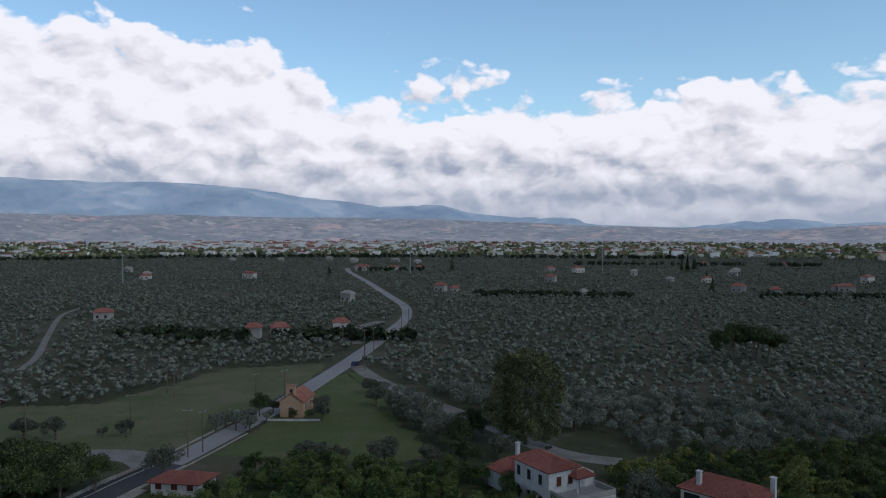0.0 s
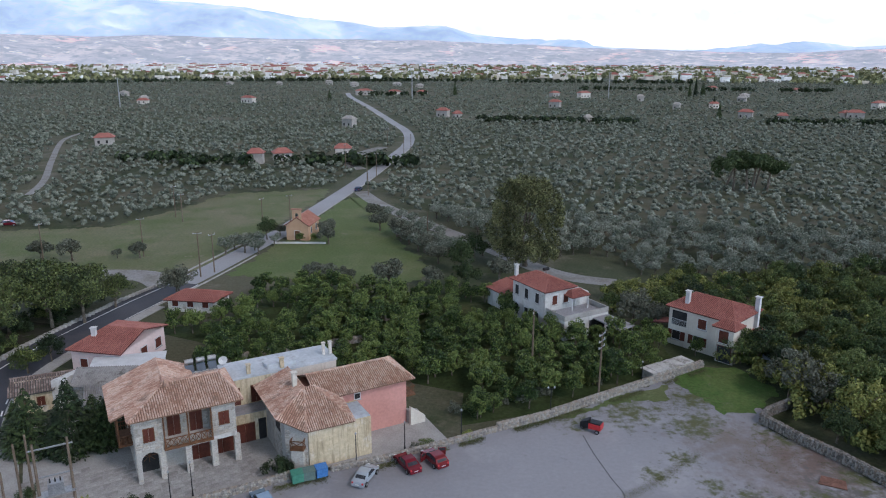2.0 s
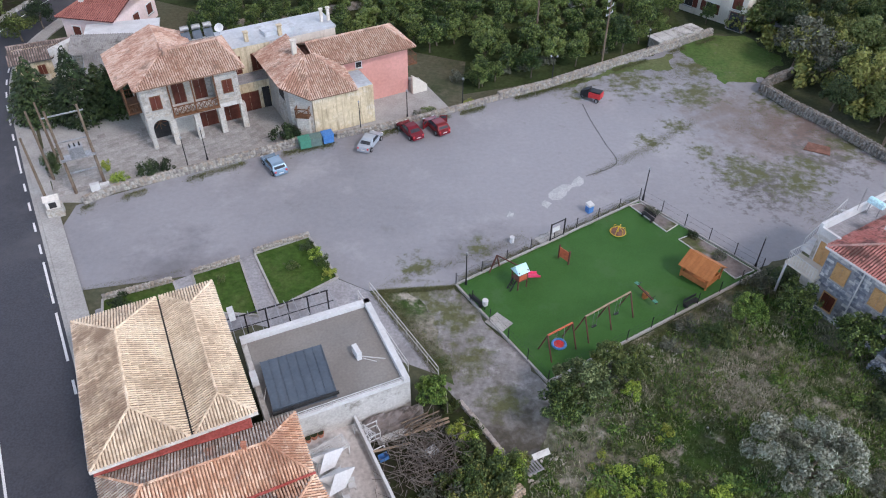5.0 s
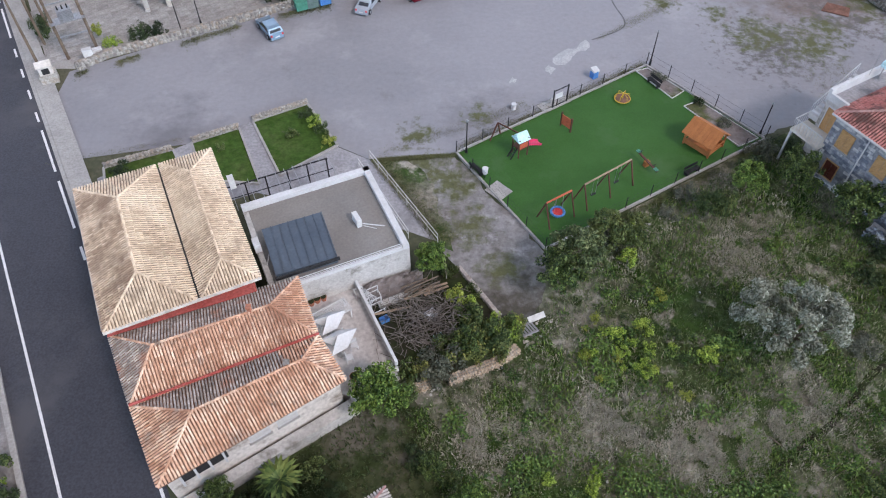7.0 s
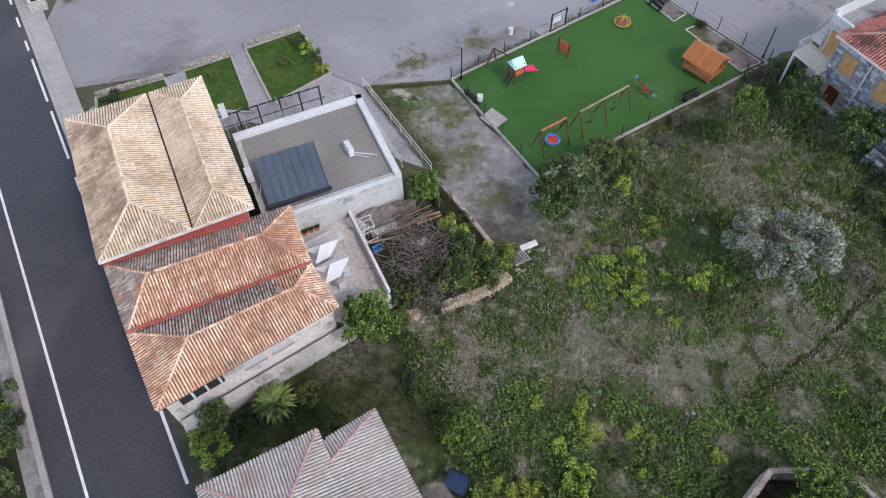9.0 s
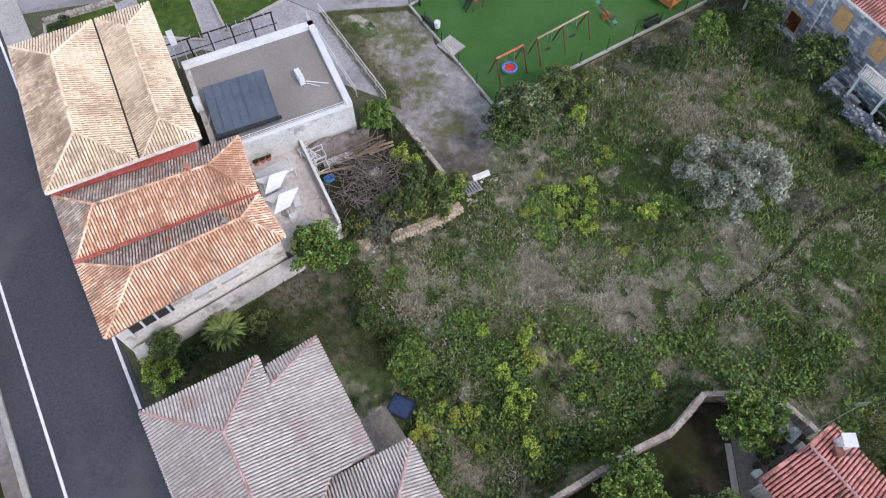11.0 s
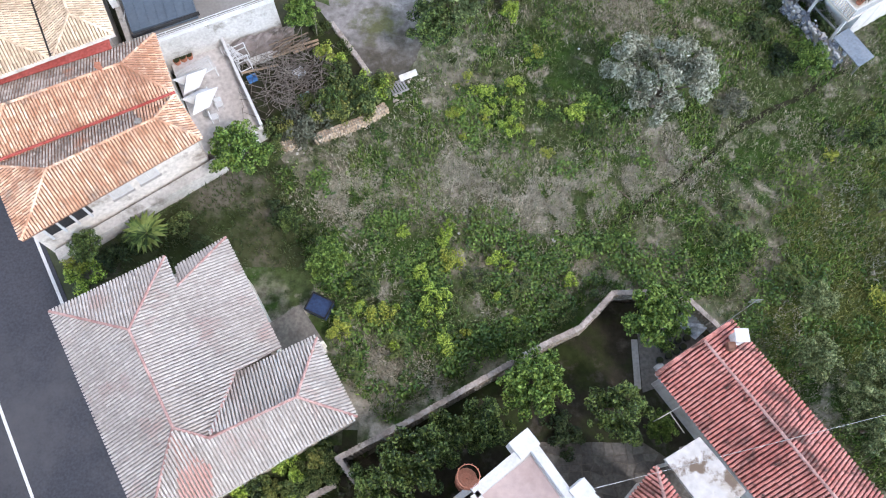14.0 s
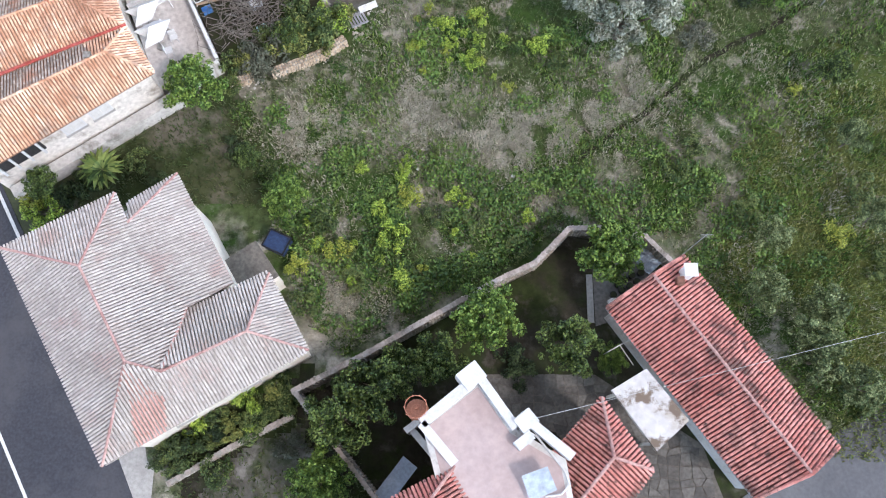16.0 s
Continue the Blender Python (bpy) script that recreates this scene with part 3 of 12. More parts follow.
M["fresh_grass"] = ground_mat("fresh_grass", [((0.080, 0.108, 0.028), 1, 0, 1), ((0.115, 0.128, 0.045), 0.2, 0.53, 0.08), ((0.060, 0.088, 0.024), 0.5, 0.58, 0.06)], bump=0.6)
M["fresh_blade"] = mat("fresh_grass_blades", [(0.11, 0.145, 0.034), (0.175, 0.21, 0.055), (0.235, 0.245, 0.085)], scale=0.2, fine=2, island=0.5, rough=0.8, bump=0, grain=0.2)
M["leaf_thicket"] = mat("thicket_leaves", [(0.036, 0.055, 0.013), (0.115, 0.145, 0.036), (0.235, 0.25, 0.07)], scale=0.4, fine=3, island=0.5, objrand=0.5, rough=0.7, bump=0, grain=0.2)
M["olive_puff"] = mat("olive_foliage", [(0.055, 0.068, 0.050), (0.140, 0.157, 0.120), (0.225, 0.242, 0.192)], scale=0.9, fine=3.0, island=0.3, rough=0.8, bump=0.5, bump_dist=0.3, grain=0.35)
M["tile_lichen"] = mat("lichened_clay_tiles", [(0.26, 0.215, 0.18), (0.40, 0.335, 0.285), (0.55, 0.475, 0.41)], scale=0.6, fine=4, island=0.3, grain=0.2, stain=[((0.21, 0.175, 0.15), 1.0, 0.60, 0.05), ((0.42, 0.22, 0.15), 0.4, 0.62, 0.05)])
# orange bed, darkened likewise for the shading between tile runs
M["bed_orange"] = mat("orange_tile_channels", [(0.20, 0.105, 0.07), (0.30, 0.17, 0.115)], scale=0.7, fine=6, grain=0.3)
M["flash_red"] = mat("red_flashing", [(0.36, 0.07, 0.055), (0.46, 0.12, 0.10)], scale=1.0, fine=6)
M["old_cream"] = mat("dirty_cream_render", [(0.55, 0.51, 0.46), (0.68, 0.64, 0.585)], scale=0.5, fine=4, grain=0.14, stain=[((0.33, 0.295, 0.255), 0.7, 0.60, 0.06)])
M["orchard_floor"] = ground_mat("orchard_floor", [((0.040, 0.060, 0.020), 1, 0, 1), ((0.075, 0.085, 0.038), 0.12, 0.56, 0.06), ((0.028, 0.042, 0.014), 0.3, 0.55, 0.06)])
M["court"] = mat("pale_court_concrete", [(0.44, 0.415, 0.40), (0.58, 0.555, 0.54)], scale=0.5, fine=4, grain=0.15, stain=[((0.30, 0.265, 0.235), 0.5, 0.62, 0.06)])
M["wet_lane"] = mat("dark_wet_lane", [(0.085, 0.088, 0.098), (0.125, 0.128, 0.14)], scale=0.3, fine=6, rough=0.6, grain=0.12)
M["leaf_garden"] = mat("glossy_dark_leaves", [(0.018, 0.040, 0.010), (0.07, 0.122, 0.030), (0.16, 0.225, 0.06)], scale=0.7, fine=3, island=0.65, rough=0.55, bump=0, grain=0.2, objrand=0.2)
M["leaf_lime"] = mat("lime_green_leaves", [(0.08, 0.15, 0.018), (0.23, 0.35, 0.045), (0.38, 0.50, 0.085)], scale=0.7, fine=3, island=0.6, rough=0.65, bump=0, grain=0.2)
M["tile_red_piece"] = mat("single_red_clay_tiles", [(0.42, 0.145, 0.125), (0.52, 0.21, 0.18), (0.58, 0.275, 0.24)], scale=0.4, fine=4, objrand=0.2, grain=0.14, stain=[((0.13, 0.075, 0.066), 0.45, 0.56, 0.06), ((0.10, 0.06, 0.052), 2.0, 0.60, 0.05)], world=True)
M["tile_grey_piece"] = mat("single_weathered_grey_tiles", [(0.355, 0.318, 0.292), (0.44, 0.40, 0.372), (0.515, 0.475, 0.445)], scale=0.35, fine=5, objrand=0.22, grain=0.14, stain=[((0.40, 0.30, 0.27), 0.5, 0.60, 0.07), ((0.29, 0.265, 0.25), 1.6, 0.66, 0.05)], world=True)
M["tile_orange_piece"] = mat("single_orange_clay_tiles", [(0.50, 0.26, 0.16), (0.70, 0.43, 0.29), (0.84, 0.64, 0.48)], scale=0.5, fine=4, objrand=0.26, grain=0.16, stain=[((0.38, 0.19, 0.12), 0.3, 0.58, 0.08), ((0.36, 0.29, 0.24), 0.6, 0.64, 0.06), ((0.20, 0.15, 0.12), 1.2, 0.66, 0.05)], world=True)
M["plot"] = ground_mat("weedy_plot", [((0.056, 0.066, 0.030), 1, 0, 1), ((0.15, 0.135, 0.11), 0.22, 0.56, 0.06), ((0.036, 0.052, 0.018), 0.5, 0.54, 0.06)])

# ---------------------------------------------------------------- building kit


class Buf:
    """Vertices and faces of one mesh."""

    def __init__(self):
        self.v, self.f = [], []

    def face(self, *pts):
        n = len(self.v)
        self.v += [tuple(p) for p in pts]
        self.f.append(tuple(range(n, n + len(pts))))
        return self

    def prism(self, poly, z0, z1, top=True, bottom=True):
        """Upright block on a counter-clockwise outline; z may be numbers or lists."""
        k = len(poly)
        a = z0 if isinstance(z0, (list, tuple)) else [z0] * k
        b = z1 if isinstance(z1, (list, tuple)) else [z1] * k
        n = len(self.v)
        self.v += [(p[0], p[1], z) for p, z in zip(poly, a)] + [(p[0], p[1], z) for p, z in zip(poly, b)]
        for i in range(k):
            j = (i + 1) % k
            self.f.append((n + i, n + j, n + k + j, n + k + i))
        if top:
            self.f.append(tuple(n + k + i for i in range(k)))
        if bottom:
            self.f.append(tuple(n + k - 1 - i for i in range(k)))
        return self

    def box(self, x0, x1, y0, y1, z0, z1):
        return self.prism([(x0, y0), (x1, y0), (x1, y1), (x0, y1)], z0, z1)

    def beam(self, p, q, w, h=None, taper=1.0):
        """A squared bar from p to q."""
        p, q, h = Vector(p), Vector(q), h or w
        d = (q - p).normalized()
        s = d.cross(Vector((0, 0, 1)) if abs(d.z) < 0.95 else Vector((1, 0, 0))).normalized()
        u = s.cross(d)
        n = len(self.v)
        for c, k in ((p, 1.0), (q, taper)):
            for a, b in ((-1, -1), (1, -1), (1, 1), (-1, 1)):
                self.v.append(tuple(c + s * (a * w * k / 2) + u * (b * h * k / 2)))
        self.f += [(n, n + 1, n + 2, n + 3), (n + 7, n + 6, n + 5, n + 4)]
        self.f += [(n + (i + 1) % 4, n + i, n + 4 + i, n + 4 + (i + 1) % 4) for i in range(4)]
        return self

    def tube(self, p, q, r0, r1=None, k=8, cap=True):
        p, q, r1 = Vector(p), Vector(q), r0 if r1 is None else r1
        d = (q - p).normalized()
        s = d.cross(Vector((0, 0, 1)) if abs(d.z) < 0.95 else Vector((1, 0, 0))).normalized()
        u = s.cross(d)
        n = len(self.v)
        for c, r in ((p, r0), (q, r1)):
            for i in range(k):
                a = 2 * math.pi * i / k
                self.v.append(tuple(c + s * (math.cos(a) * r) + u * (math.sin(a) * r)))
        self.f += [(n + (i + 1) % k, n + i, n + k + i, n + k + (i + 1) % k) for i in range(k)]
        if cap:
            self.f += [tuple(n + i for i in range(k)), tuple(n + 2 * k - 1 - i for i in range(k))]
        return self

    def ring(self, c, radius, r, k=20, j=6, tilt=None):
        n = len(self.v)
        c = Vector(c)
        rot = tilt or Matrix.Identity(3)
        for i in range(k):
            a = 2 * math.pi * i / k
            for b in range(j):
                t = 2 * math.pi * b / j
                w = Vector(((radius + r * math.cos(t)) * math.cos(a), (radius + r * math.cos(t)) * math.sin(a), r * math.sin(t)))
                self.v.append(tuple(c + rot @ w))
        for i in range(k):
            for b in range(j):
                self.f.append((n + i * j + b, n + (i + 1) % k * j + b, n + (i + 1) % k * j + (b + 1) % j, n + i * j + (b + 1) % j))
        return self

    def disc(self, c, radius, z0, z1, k=20):
        return self.prism([(c[0] + radius * math.cos(2 * math.pi * i / k), c[1] + radius * math.sin(2 * math.pi * i / k)) for i in range(k)], z0, z1)

    def rock(self, c, rx, ry, rz, rng, flat=0.0):
        """A chipped stone."""
        n = len(self.v)
        ring = 6
        a0 = rng.random() * 6
        for lev, (zz, k) in enumerate(((-0.9, 0.75), (0.1, 1.0), (0.85, 0.68))):
            for i in range(ring):
                a = a0 + 2 * math.pi * i / ring
                j = k * (0.85 + 0.3 * rng.random())
                self.v.append((c[0] + rx * j * math.cos(a), c[1] + ry * j * math.sin(a), c[2] + rz * (zz + 0.15 * rng.random())))
        for lev in range(2):
            for i in range(ring):
                p, q = n + lev * ring + i, n + lev * ring + (i + 1) % ring
                self.f.append((p, q, q + ring, p + ring))
        self.f.append(tuple(n + 2 * ring + i for i in range(ring)))
        return self

    def mesh(self, name, material, smooth=False):
        me = bpy.data.meshes.new(name)
        me.from_pydata(self.v, [], self.f)
        me.materials.append(material)
        if smooth:
            me.polygons.foreach_set("use_smooth", [True] * len(me.polygons))
        me.update()
        return me


def mesh_of(name, verts, faces, material):
    me = bpy.data.meshes.new(name)
    me.from_pydata(verts, [], faces)
    me.materials.append(material)
    me.update()
    return me


def part(name, data, material, parent, label="", at=None, smooth=False, kind=""):
    """Links a buffer or a ready mesh as one part under a thing."""
    me = data.mesh(name, material, smooth) if isinstance(data, Buf) else data
    ob = new(name, me)
    ob.parent = parent
    if at is not None:
        ob.matrix_basis = at
    return tagged(ob, label=label, kind=kind)


def thing(name, m, label, category, group="", kind=""):
    ob = new(name)
    ob.empty_display_size = 0.3
    ob.matrix_basis = m
    return tagged(ob, label, category, group, kind)


def solid(name, data, material, label, category, group="", kind="", m=None, smooth=False):
    """A thing that is one mesh."""
    ob = new(name, data.mesh(name, material, smooth) if isinstance(data, Buf) else data)
    if m is not None:
        ob.matrix_basis = m
    return tagged(ob, label, category, group, kind)


def lerp(a, b, t):
    return tuple(x + (y - x) * t for x, y in zip(a, b))


def inset(poly, d):
    """A counter-clockwise outline moved inwards by d."""
    out, k = [], len(poly)
    for i in range(k):
        a, b, c = (Vector(poly[(i + s) % k][:2]) for s in (-1, 0, 1))
        n1 = Vector((-(b - a).y, (b - a).x)).normalized()
        n2 = Vector((-(c - b).y, (c - b).x)).normalized()
        w = n1 + n2
        out.append(tuple(b + w * (d / max(0.3, w.dot(n1)))))
    return out


def slope_tiles(poly, pitch=0.24, step=0.42, rng=random, lift=0.012, arch=0.72, singles=None, room=0):
    """Runs of half-round cover tiles up one roof plane. poly: corners, the first two along the eave."""
    pts = [Vector(p) for p in poly]
    e = (pts[1] - pts[0]).normalized()
    nrm = Vector((0, 0, 0))
    for i in range(1, len(pts) - 1):
        nrm += (pts[i] - pts[0]).cross(pts[i + 1] - pts[0])
    nrm.normalize()
    if nrm.z < 0:
        nrm = -nrm
    # the fall line, and the eave's direction square to it
    e = (e - nrm * e.dot(nrm)).normalized()
    s = nrm.cross(e).normalized()
    if s.z < 0:
        s, e = -s, -e
    mid = sum(pts, Vector((0, 0, 0))) / len(pts)
    pts = [p + nrm * (mid - p).dot(nrm) for p in pts]
    flat = [((p - pts[0]).dot(e), (p - pts[0]).dot(s)) for p in pts]
    u0, u1 = min(a for a, _ in flat), max(a for a, _ in flat)
    buf = Buf()
    u = u0 + pitch * 0.5
    r = pitch * 0.34
    arc = [(-1.0, 0.0), (-0.62, arch), (0.62, arch), (1.0, 0.0)]
    while u < u1:
        hits = []
        for (a, b), (c, d) in zip(flat, flat[1:] + flat[:1]):
            if (a - u) * (c - u) < 0:
                hits.append(b + (d - b) * (u - a) / (c - a))
        hits.sort()
        for v0, v1 in zip(hits[::2], hits[1::2]):
            v = v0 - 0.05
            while v < v1 - 0.08:
                w = min(v + step, v1)
                if singles is not None and len(singles) < room and w - v > step - 1e-6:
                    o = pts[0] + e * (u + (rng.random() - 0.5) * pitch * 0.12) + s * v + nrm * (lift + rng.random() * 0.006)
                    singles.append(Matrix(((e.x, s.x, nrm.x, o.x), (e.y, s.y, nrm.y, o.y), (e.z, s.z, nrm.z, o.z), (0, 0, 0, 1))))
                    v = w
                    continue
                jx, jh = (rng.random() - 0.5) * pitch * 0.12, rng.random() * 0.008
                n = len(buf.v)
                for vv, rr, hh in ((v, r, 0.03 + lift + jh), (w + 0.02, r * 0.86, lift)):
                    for ax, az in arc:
                        buf.v.append(tuple(pts[0] + e * (u + jx + ax * rr) + s * vv + nrm * (hh + az * rr)))
                buf.f += [(n, n + 1, n + 5, n + 4), (n + 1, n + 2, n + 6, n + 5), (n + 2, n + 3, n + 7, n + 6), (n, n + 3, n + 2, n + 1)]
                v = w
        u += pitch
    return buf


def ridge_caps(buf, p, q, r=0.13, step=0.4):
    p, q = Vector(p), Vector(q)
    n = max(1, int((q - p).length / step))
    for i in range(n):
        a, b = p.lerp(q, i / n), p.lerp(q, (i + 1.08) / n)
        buf.tube(a + Vector((0, 0, 0.05)), b + Vector((0, 0, 0.03)), r, r * 0.85, k=6)


def roof(parent, planes, caps, tiles, bed, cap, pitch=0.24, rng=None, thick=0.12, name="roof", label="", cap_r=0.1, arch=0.72, piece=None, room=0):
    """A tiled roof under a house: each plane a slope with its tiles, and the ridge and hip caps. Planes start with their eave."""
    rng = rng or random
    for i, pl in enumerate(planes):
        low = [Vector(p) for p in pl]
        mid = sum(low, Vector((0, 0, 0))) / len(low)
        nrm = sum(((low[k] - mid).cross(low[(k + 1) % len(low)] - mid) for k in range(len(low))), Vector((0, 0, 0))).normalized()
        low = [Vector((p.x, p.y, min(p.z, p.z + (mid - p).dot(nrm) / nrm.z))) for p in low]
        b = Buf()
        n = len(low)
        b.v = [tuple(p) for p in low] + [tuple(p - Vector((0, 0, thick))) for p in low]
        b.f = [tuple(range(n)), tuple(range(2 * n - 1, n - 1, -1))] + [(i, n + i, n + (i + 1) % n, (i + 1) % n) for i in range(n)]
        # the bed's darker colour gives the shading between tile runs
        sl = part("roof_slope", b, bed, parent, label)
        loose = []
        buf = slope_tiles(pl, pitch, rng=rng, arch=arch, singles=loose, room=room if piece else 0)
        if loose:
            room -= len(loose)
            r, t = pitch * 0.34, Buf()
            for y, k, z in ((0.0, r, 0.03), (0.44, r * 0.86, 0.0)):
                t.v += [(x * k, y, z + h * k) for x, h in ((-1.0, 0.0), (-0.62, arch), (0.62, arch), (1.0, 0.0))]
                t.v += [(x * k * 0.8, y, z + h * k * 0.8 - 0.004) for x, h in ((-1.0, 0.0), (-0.62, arch), (0.62, arch), (1.0, 0.0))]
            t.f = [(k, k + 1, k + 9, k + 8) for k in range(3)] + [(k + 13, k + 5, k + 4, k + 12)[::1] for k in range(3)] + [(k, k + 4, k + 5, k + 1) for k in range(3)]
            me = t.mesh("roof_tile", piece)
            for mt in loose:
                part("roof_tile", me, None, sl, at=mt)
        part("roof_tiles", buf, tiles[i % len(tiles)] if isinstance(tiles, list) else tiles, sl, kind="stuff")
    if caps:
        b = Buf()
        for p, q in caps:
            ridge_caps(b, p, q, cap_r)
        part("ridge_tiles", b, cap, parent, kind="stuff")


def hip_planes(a, b, c, d, ze, zr, in1, in2, ze2=None):
    """A ridge roof on the outline a b c d (counter-clockwise); the ridge runs from side d-a to side b-c, set in by shares in1 and in2 (0: gable)."""
    ze2 = ze if ze2 is None else ze2
    m1, m2 = lerp(a, d, 0.5), lerp(b, c, 0.5)
    p, q = lerp(m1, m2, in1), lerp(m1, m2, 1 - in2)
    A, B, C, D = (*a[:2], ze), (*b[:2], ze), (*c[:2], ze2), (*d[:2], ze2)
    P, Q = (*p[:2], zr), (*q[:2], zr)
    planes = [[A, B, Q, P], [C, D, P, Q]]
    caps = [(P, Q)]
    if in2 > 0:
        planes.append([B, C, Q])
        caps += [(B, Q), (C, Q)]
    if in1 > 0:
        planes.append([D, A, P])
        caps += [(D, P), (A, P)]
    return planes, caps, (P, Q)


def wall_ring(parent, poly, z0, z1, material, name="wall", label="", thick=0.3):
    """Walls of a house, each side a part with thickness, and mitred corners."""
    inner = inset(poly, thick)
    k = len(poly)
    a = z0 if isinstance(z0, (list, tuple)) else [z0] * k
    b = z1 if isinstance(z1, (list, tuple)) else [z1] * k
    for i in range(k):
        j = (i + 1) % k
        part(name, Buf().prism([poly[i], poly[j], inner[j], inner[i]], [a[i], a[j], a[j], a[i]], [b[i], b[j], b[j], b[i]]), material, parent, label)


def on_wall(a, b, u, z, out=0.0):
    """Pose on the wall from a to b (counter-clockwise outline, so outside lies to the right): u metres along, z up, facing out along -y."""
    d = Vector((b[0] - a[0], b[1] - a[1])).normalized()
    n = Vector((d.y, -d.x))
    ang = math.degrees(math.atan2(d.y, d.x))
    return pose(a[0] + d.x * u + n.x * out, a[1] + d.y * u + n.y * out, z, 0, 0, ang)


def window(parent, m, w, h, leaf, frame_mat, kind="window", shut=True, sill=True):
    """A window or door set into a wall at m: recess frame, leaves with rails, sill."""
    b = Buf()
    t = 0.07
    for x0, x1, z0, z1 in ((-w / 2 - t, -w / 2, 0, h), (w / 2, w / 2 + t, 0, h), (-w / 2 - t, w / 2 + t, h, h + t)):
        b.box(x0, x1, -0.05, 0.04, z0, z1)
    if kind == "window":
        b.box(-w / 2 - t, w / 2 + t, -0.05, 0.04, -t, 0)
    fr = part(kind, b, frame_mat, parent, at=m)
    for sgn in (-1, 1):
        lf = Buf()
        x0, x1 = (-w / 2, -0.012) if sgn < 0 else (0.012, w / 2)
        lf.box(x0, x1, -0.02, 0.02, 0.01, h - 0.01)
        for zz in (0.04, h * 0.5, h - 0.14):
            lf.box(x0 + 0.04, x1 - 0.04, -0.035, -0.02, zz, zz + 0.09)
        part("shutter" if shut else "pane", lf, leaf, fr)
    if kind == "window" and sill:
        part("sill", Buf().box(-w / 2 - 0.14, w / 2 + 0.14, -0.16, 0.02, -t - 0.06, -t), M["concrete"], fr)
    return fr


def chimney(parent, x, y, z0, z1, w, material, at=None):
    b = Buf().box(x - w / 2, x + w / 2, y - w / 2, y + w / 2, z0, z1)
    c = part("chimney", b, material, parent)
    cap = Buf().box(x - w * 0.7, x + w * 0.7, y - w * 0.7, y + w * 0.7, z1 + 0.12, z1 + 0.2)
    for sx in (-1, 1):
        for sy in (-1, 1):
            cap.box(x + sx * w * 0.4 - 0.05, x + sx * w * 0.4 + 0.05, y + sy * w * 0.4 - 0.05, y + sy * w * 0.4 + 0.05, z1, z1 + 0.12)
    part("chimney_cap", cap, material, c)
    return c


def railing(parent, pts, h, material, gap=0.14, post=0.05, name="railing", bars=True):
    b = Buf()
    for p, q in zip(pts, pts[1:]):
        p, q = Vector(p), Vector(q)
        b.beam(p + Vector((0, 0, h)), q + Vector((0, 0, h)), post, post)
        n = max(1, int((q - p).length / (gap if bars else 1.4)))
        for i in range(n + 1):
            r = p.lerp(q, i / n)
            b.beam(r, r + Vector((0, 0, h)), 0.025 if bars else post)
        if not bars:
            b.beam(p + Vector((0, 0, h * 0.5)), q + Vector((0, 0, h * 0.5)), post * 0.8)
    return part(name, b, material, parent, kind="stuff")

# ---------------------------------------------------------------- the land


def land_height(x, y):
    """Level village ground that climbs a little behind the last gardens."""
    s = min(max((12.5 - y) * 0.075, 0.0), 0.9)
    edge = -5.3 - (y + 9.3) * 0.593 + 5.2
    w = min(max((x - edge) / 6, 0.0), 1.0)
    return s * w


def axis(stops):
    out = []
    for a, b, st in stops:
        out += list(np.arange(a, b, st))
    return out + [stops[-1][1]]


gx = axis([(-4900, -1000, 300), (-1000, -200, 50), (-200, -60, 10), (-60, 60, 2.5), (60, 200, 10), (200, 1000, 50), (1000, 4900, 300)])
gy = axis([(-600, -40, 40), (-40, 60, 2.5), (60, 240, 10), (240, 1200, 60), (1200, 4900, 300)])
gv = [(x, y, land_height(x, y)) for y in gy for x in gx]
nx = len(gx)
gf = [(j * nx + i, j * nx + i + 1, (j + 1) * nx + i + 1, (j + 1) * nx + i) for j in range(len(gy) - 1) for i in range(nx - 1)]
ground = tagged(new("ground", mesh_of("ground", gv, gf, M["ground"])), "dry olive green land with rough grass and earth", "ground", kind="structure")


def ragged(poly, amp, step=0.6):
    """The outline with an uneven, worn edge."""
    out = []
    for p, q in zip(poly, poly[1:] + poly[:1]):
        n = max(1, int(math.dist(p, q) / step))
        d = Vector((q[0] - p[0], q[1] - p[1])).normalized()
        for i in range(n):
            x, y = lerp(p, q, i / n)
            k = amp * (1.3 * noise.noise(Vector((x * 0.35, y * 0.35, 1.7))) + 0.9 * noise.noise(Vector((x * 1.3, y * 1.3, 4.1))))
            out.append((x - d.y * k, y + d.x * k))
    return out


def inside(x, y, poly):
    hit = False
    for (a, b), (c, d) in zip(poly, poly[1:] + poly[:1]):
        if (b > y) != (d > y) and x < (c - a) * (y - b) / (d - b) + a:
            hit = not hit
    return hit


def sheet(name, poly, z, material, label, category="ground", thick=0.03, kind="structure", rag=0.0):
    """A laid surface with an edge of its own."""
    poly = ragged(poly, rag) if rag else poly
    return solid(name, Buf().prism(poly, z - thick - 0.3, z), material, label, category, kind=kind)


def ribbon(pts, w, z, left=None):
    """A strip of width w along a bent line, as a top with edges; left: another offset range."""
    lo, hi = left if left else (-w / 2, w / 2)
    b = Buf()
    n = len(pts)
    row = []
    for i, p in enumerate(pts):
        a, c = Vector(pts[max(0, i - 1)]), Vector(pts[min(n - 1, i + 1)])
        d = (c - a).normalized()
        s = Vector((-d.y, d.x))
        row.append((Vector(p) + s * lo, Vector(p) + s * hi))
    for (a, b2) in row:
        b.v += [(a.x, a.y, z), (b2.x, b2.y, z), (a.x, a.y, z - 0.25), (b2.x, b2.y, z - 0.25)]
    for i in range(n - 1):
        k = i * 4
        b.f += [(k, k + 4, k + 5, k + 1), (k + 2, k + 6, k + 4, k), (k + 1, k + 5, k + 7, k + 3)]
    return b


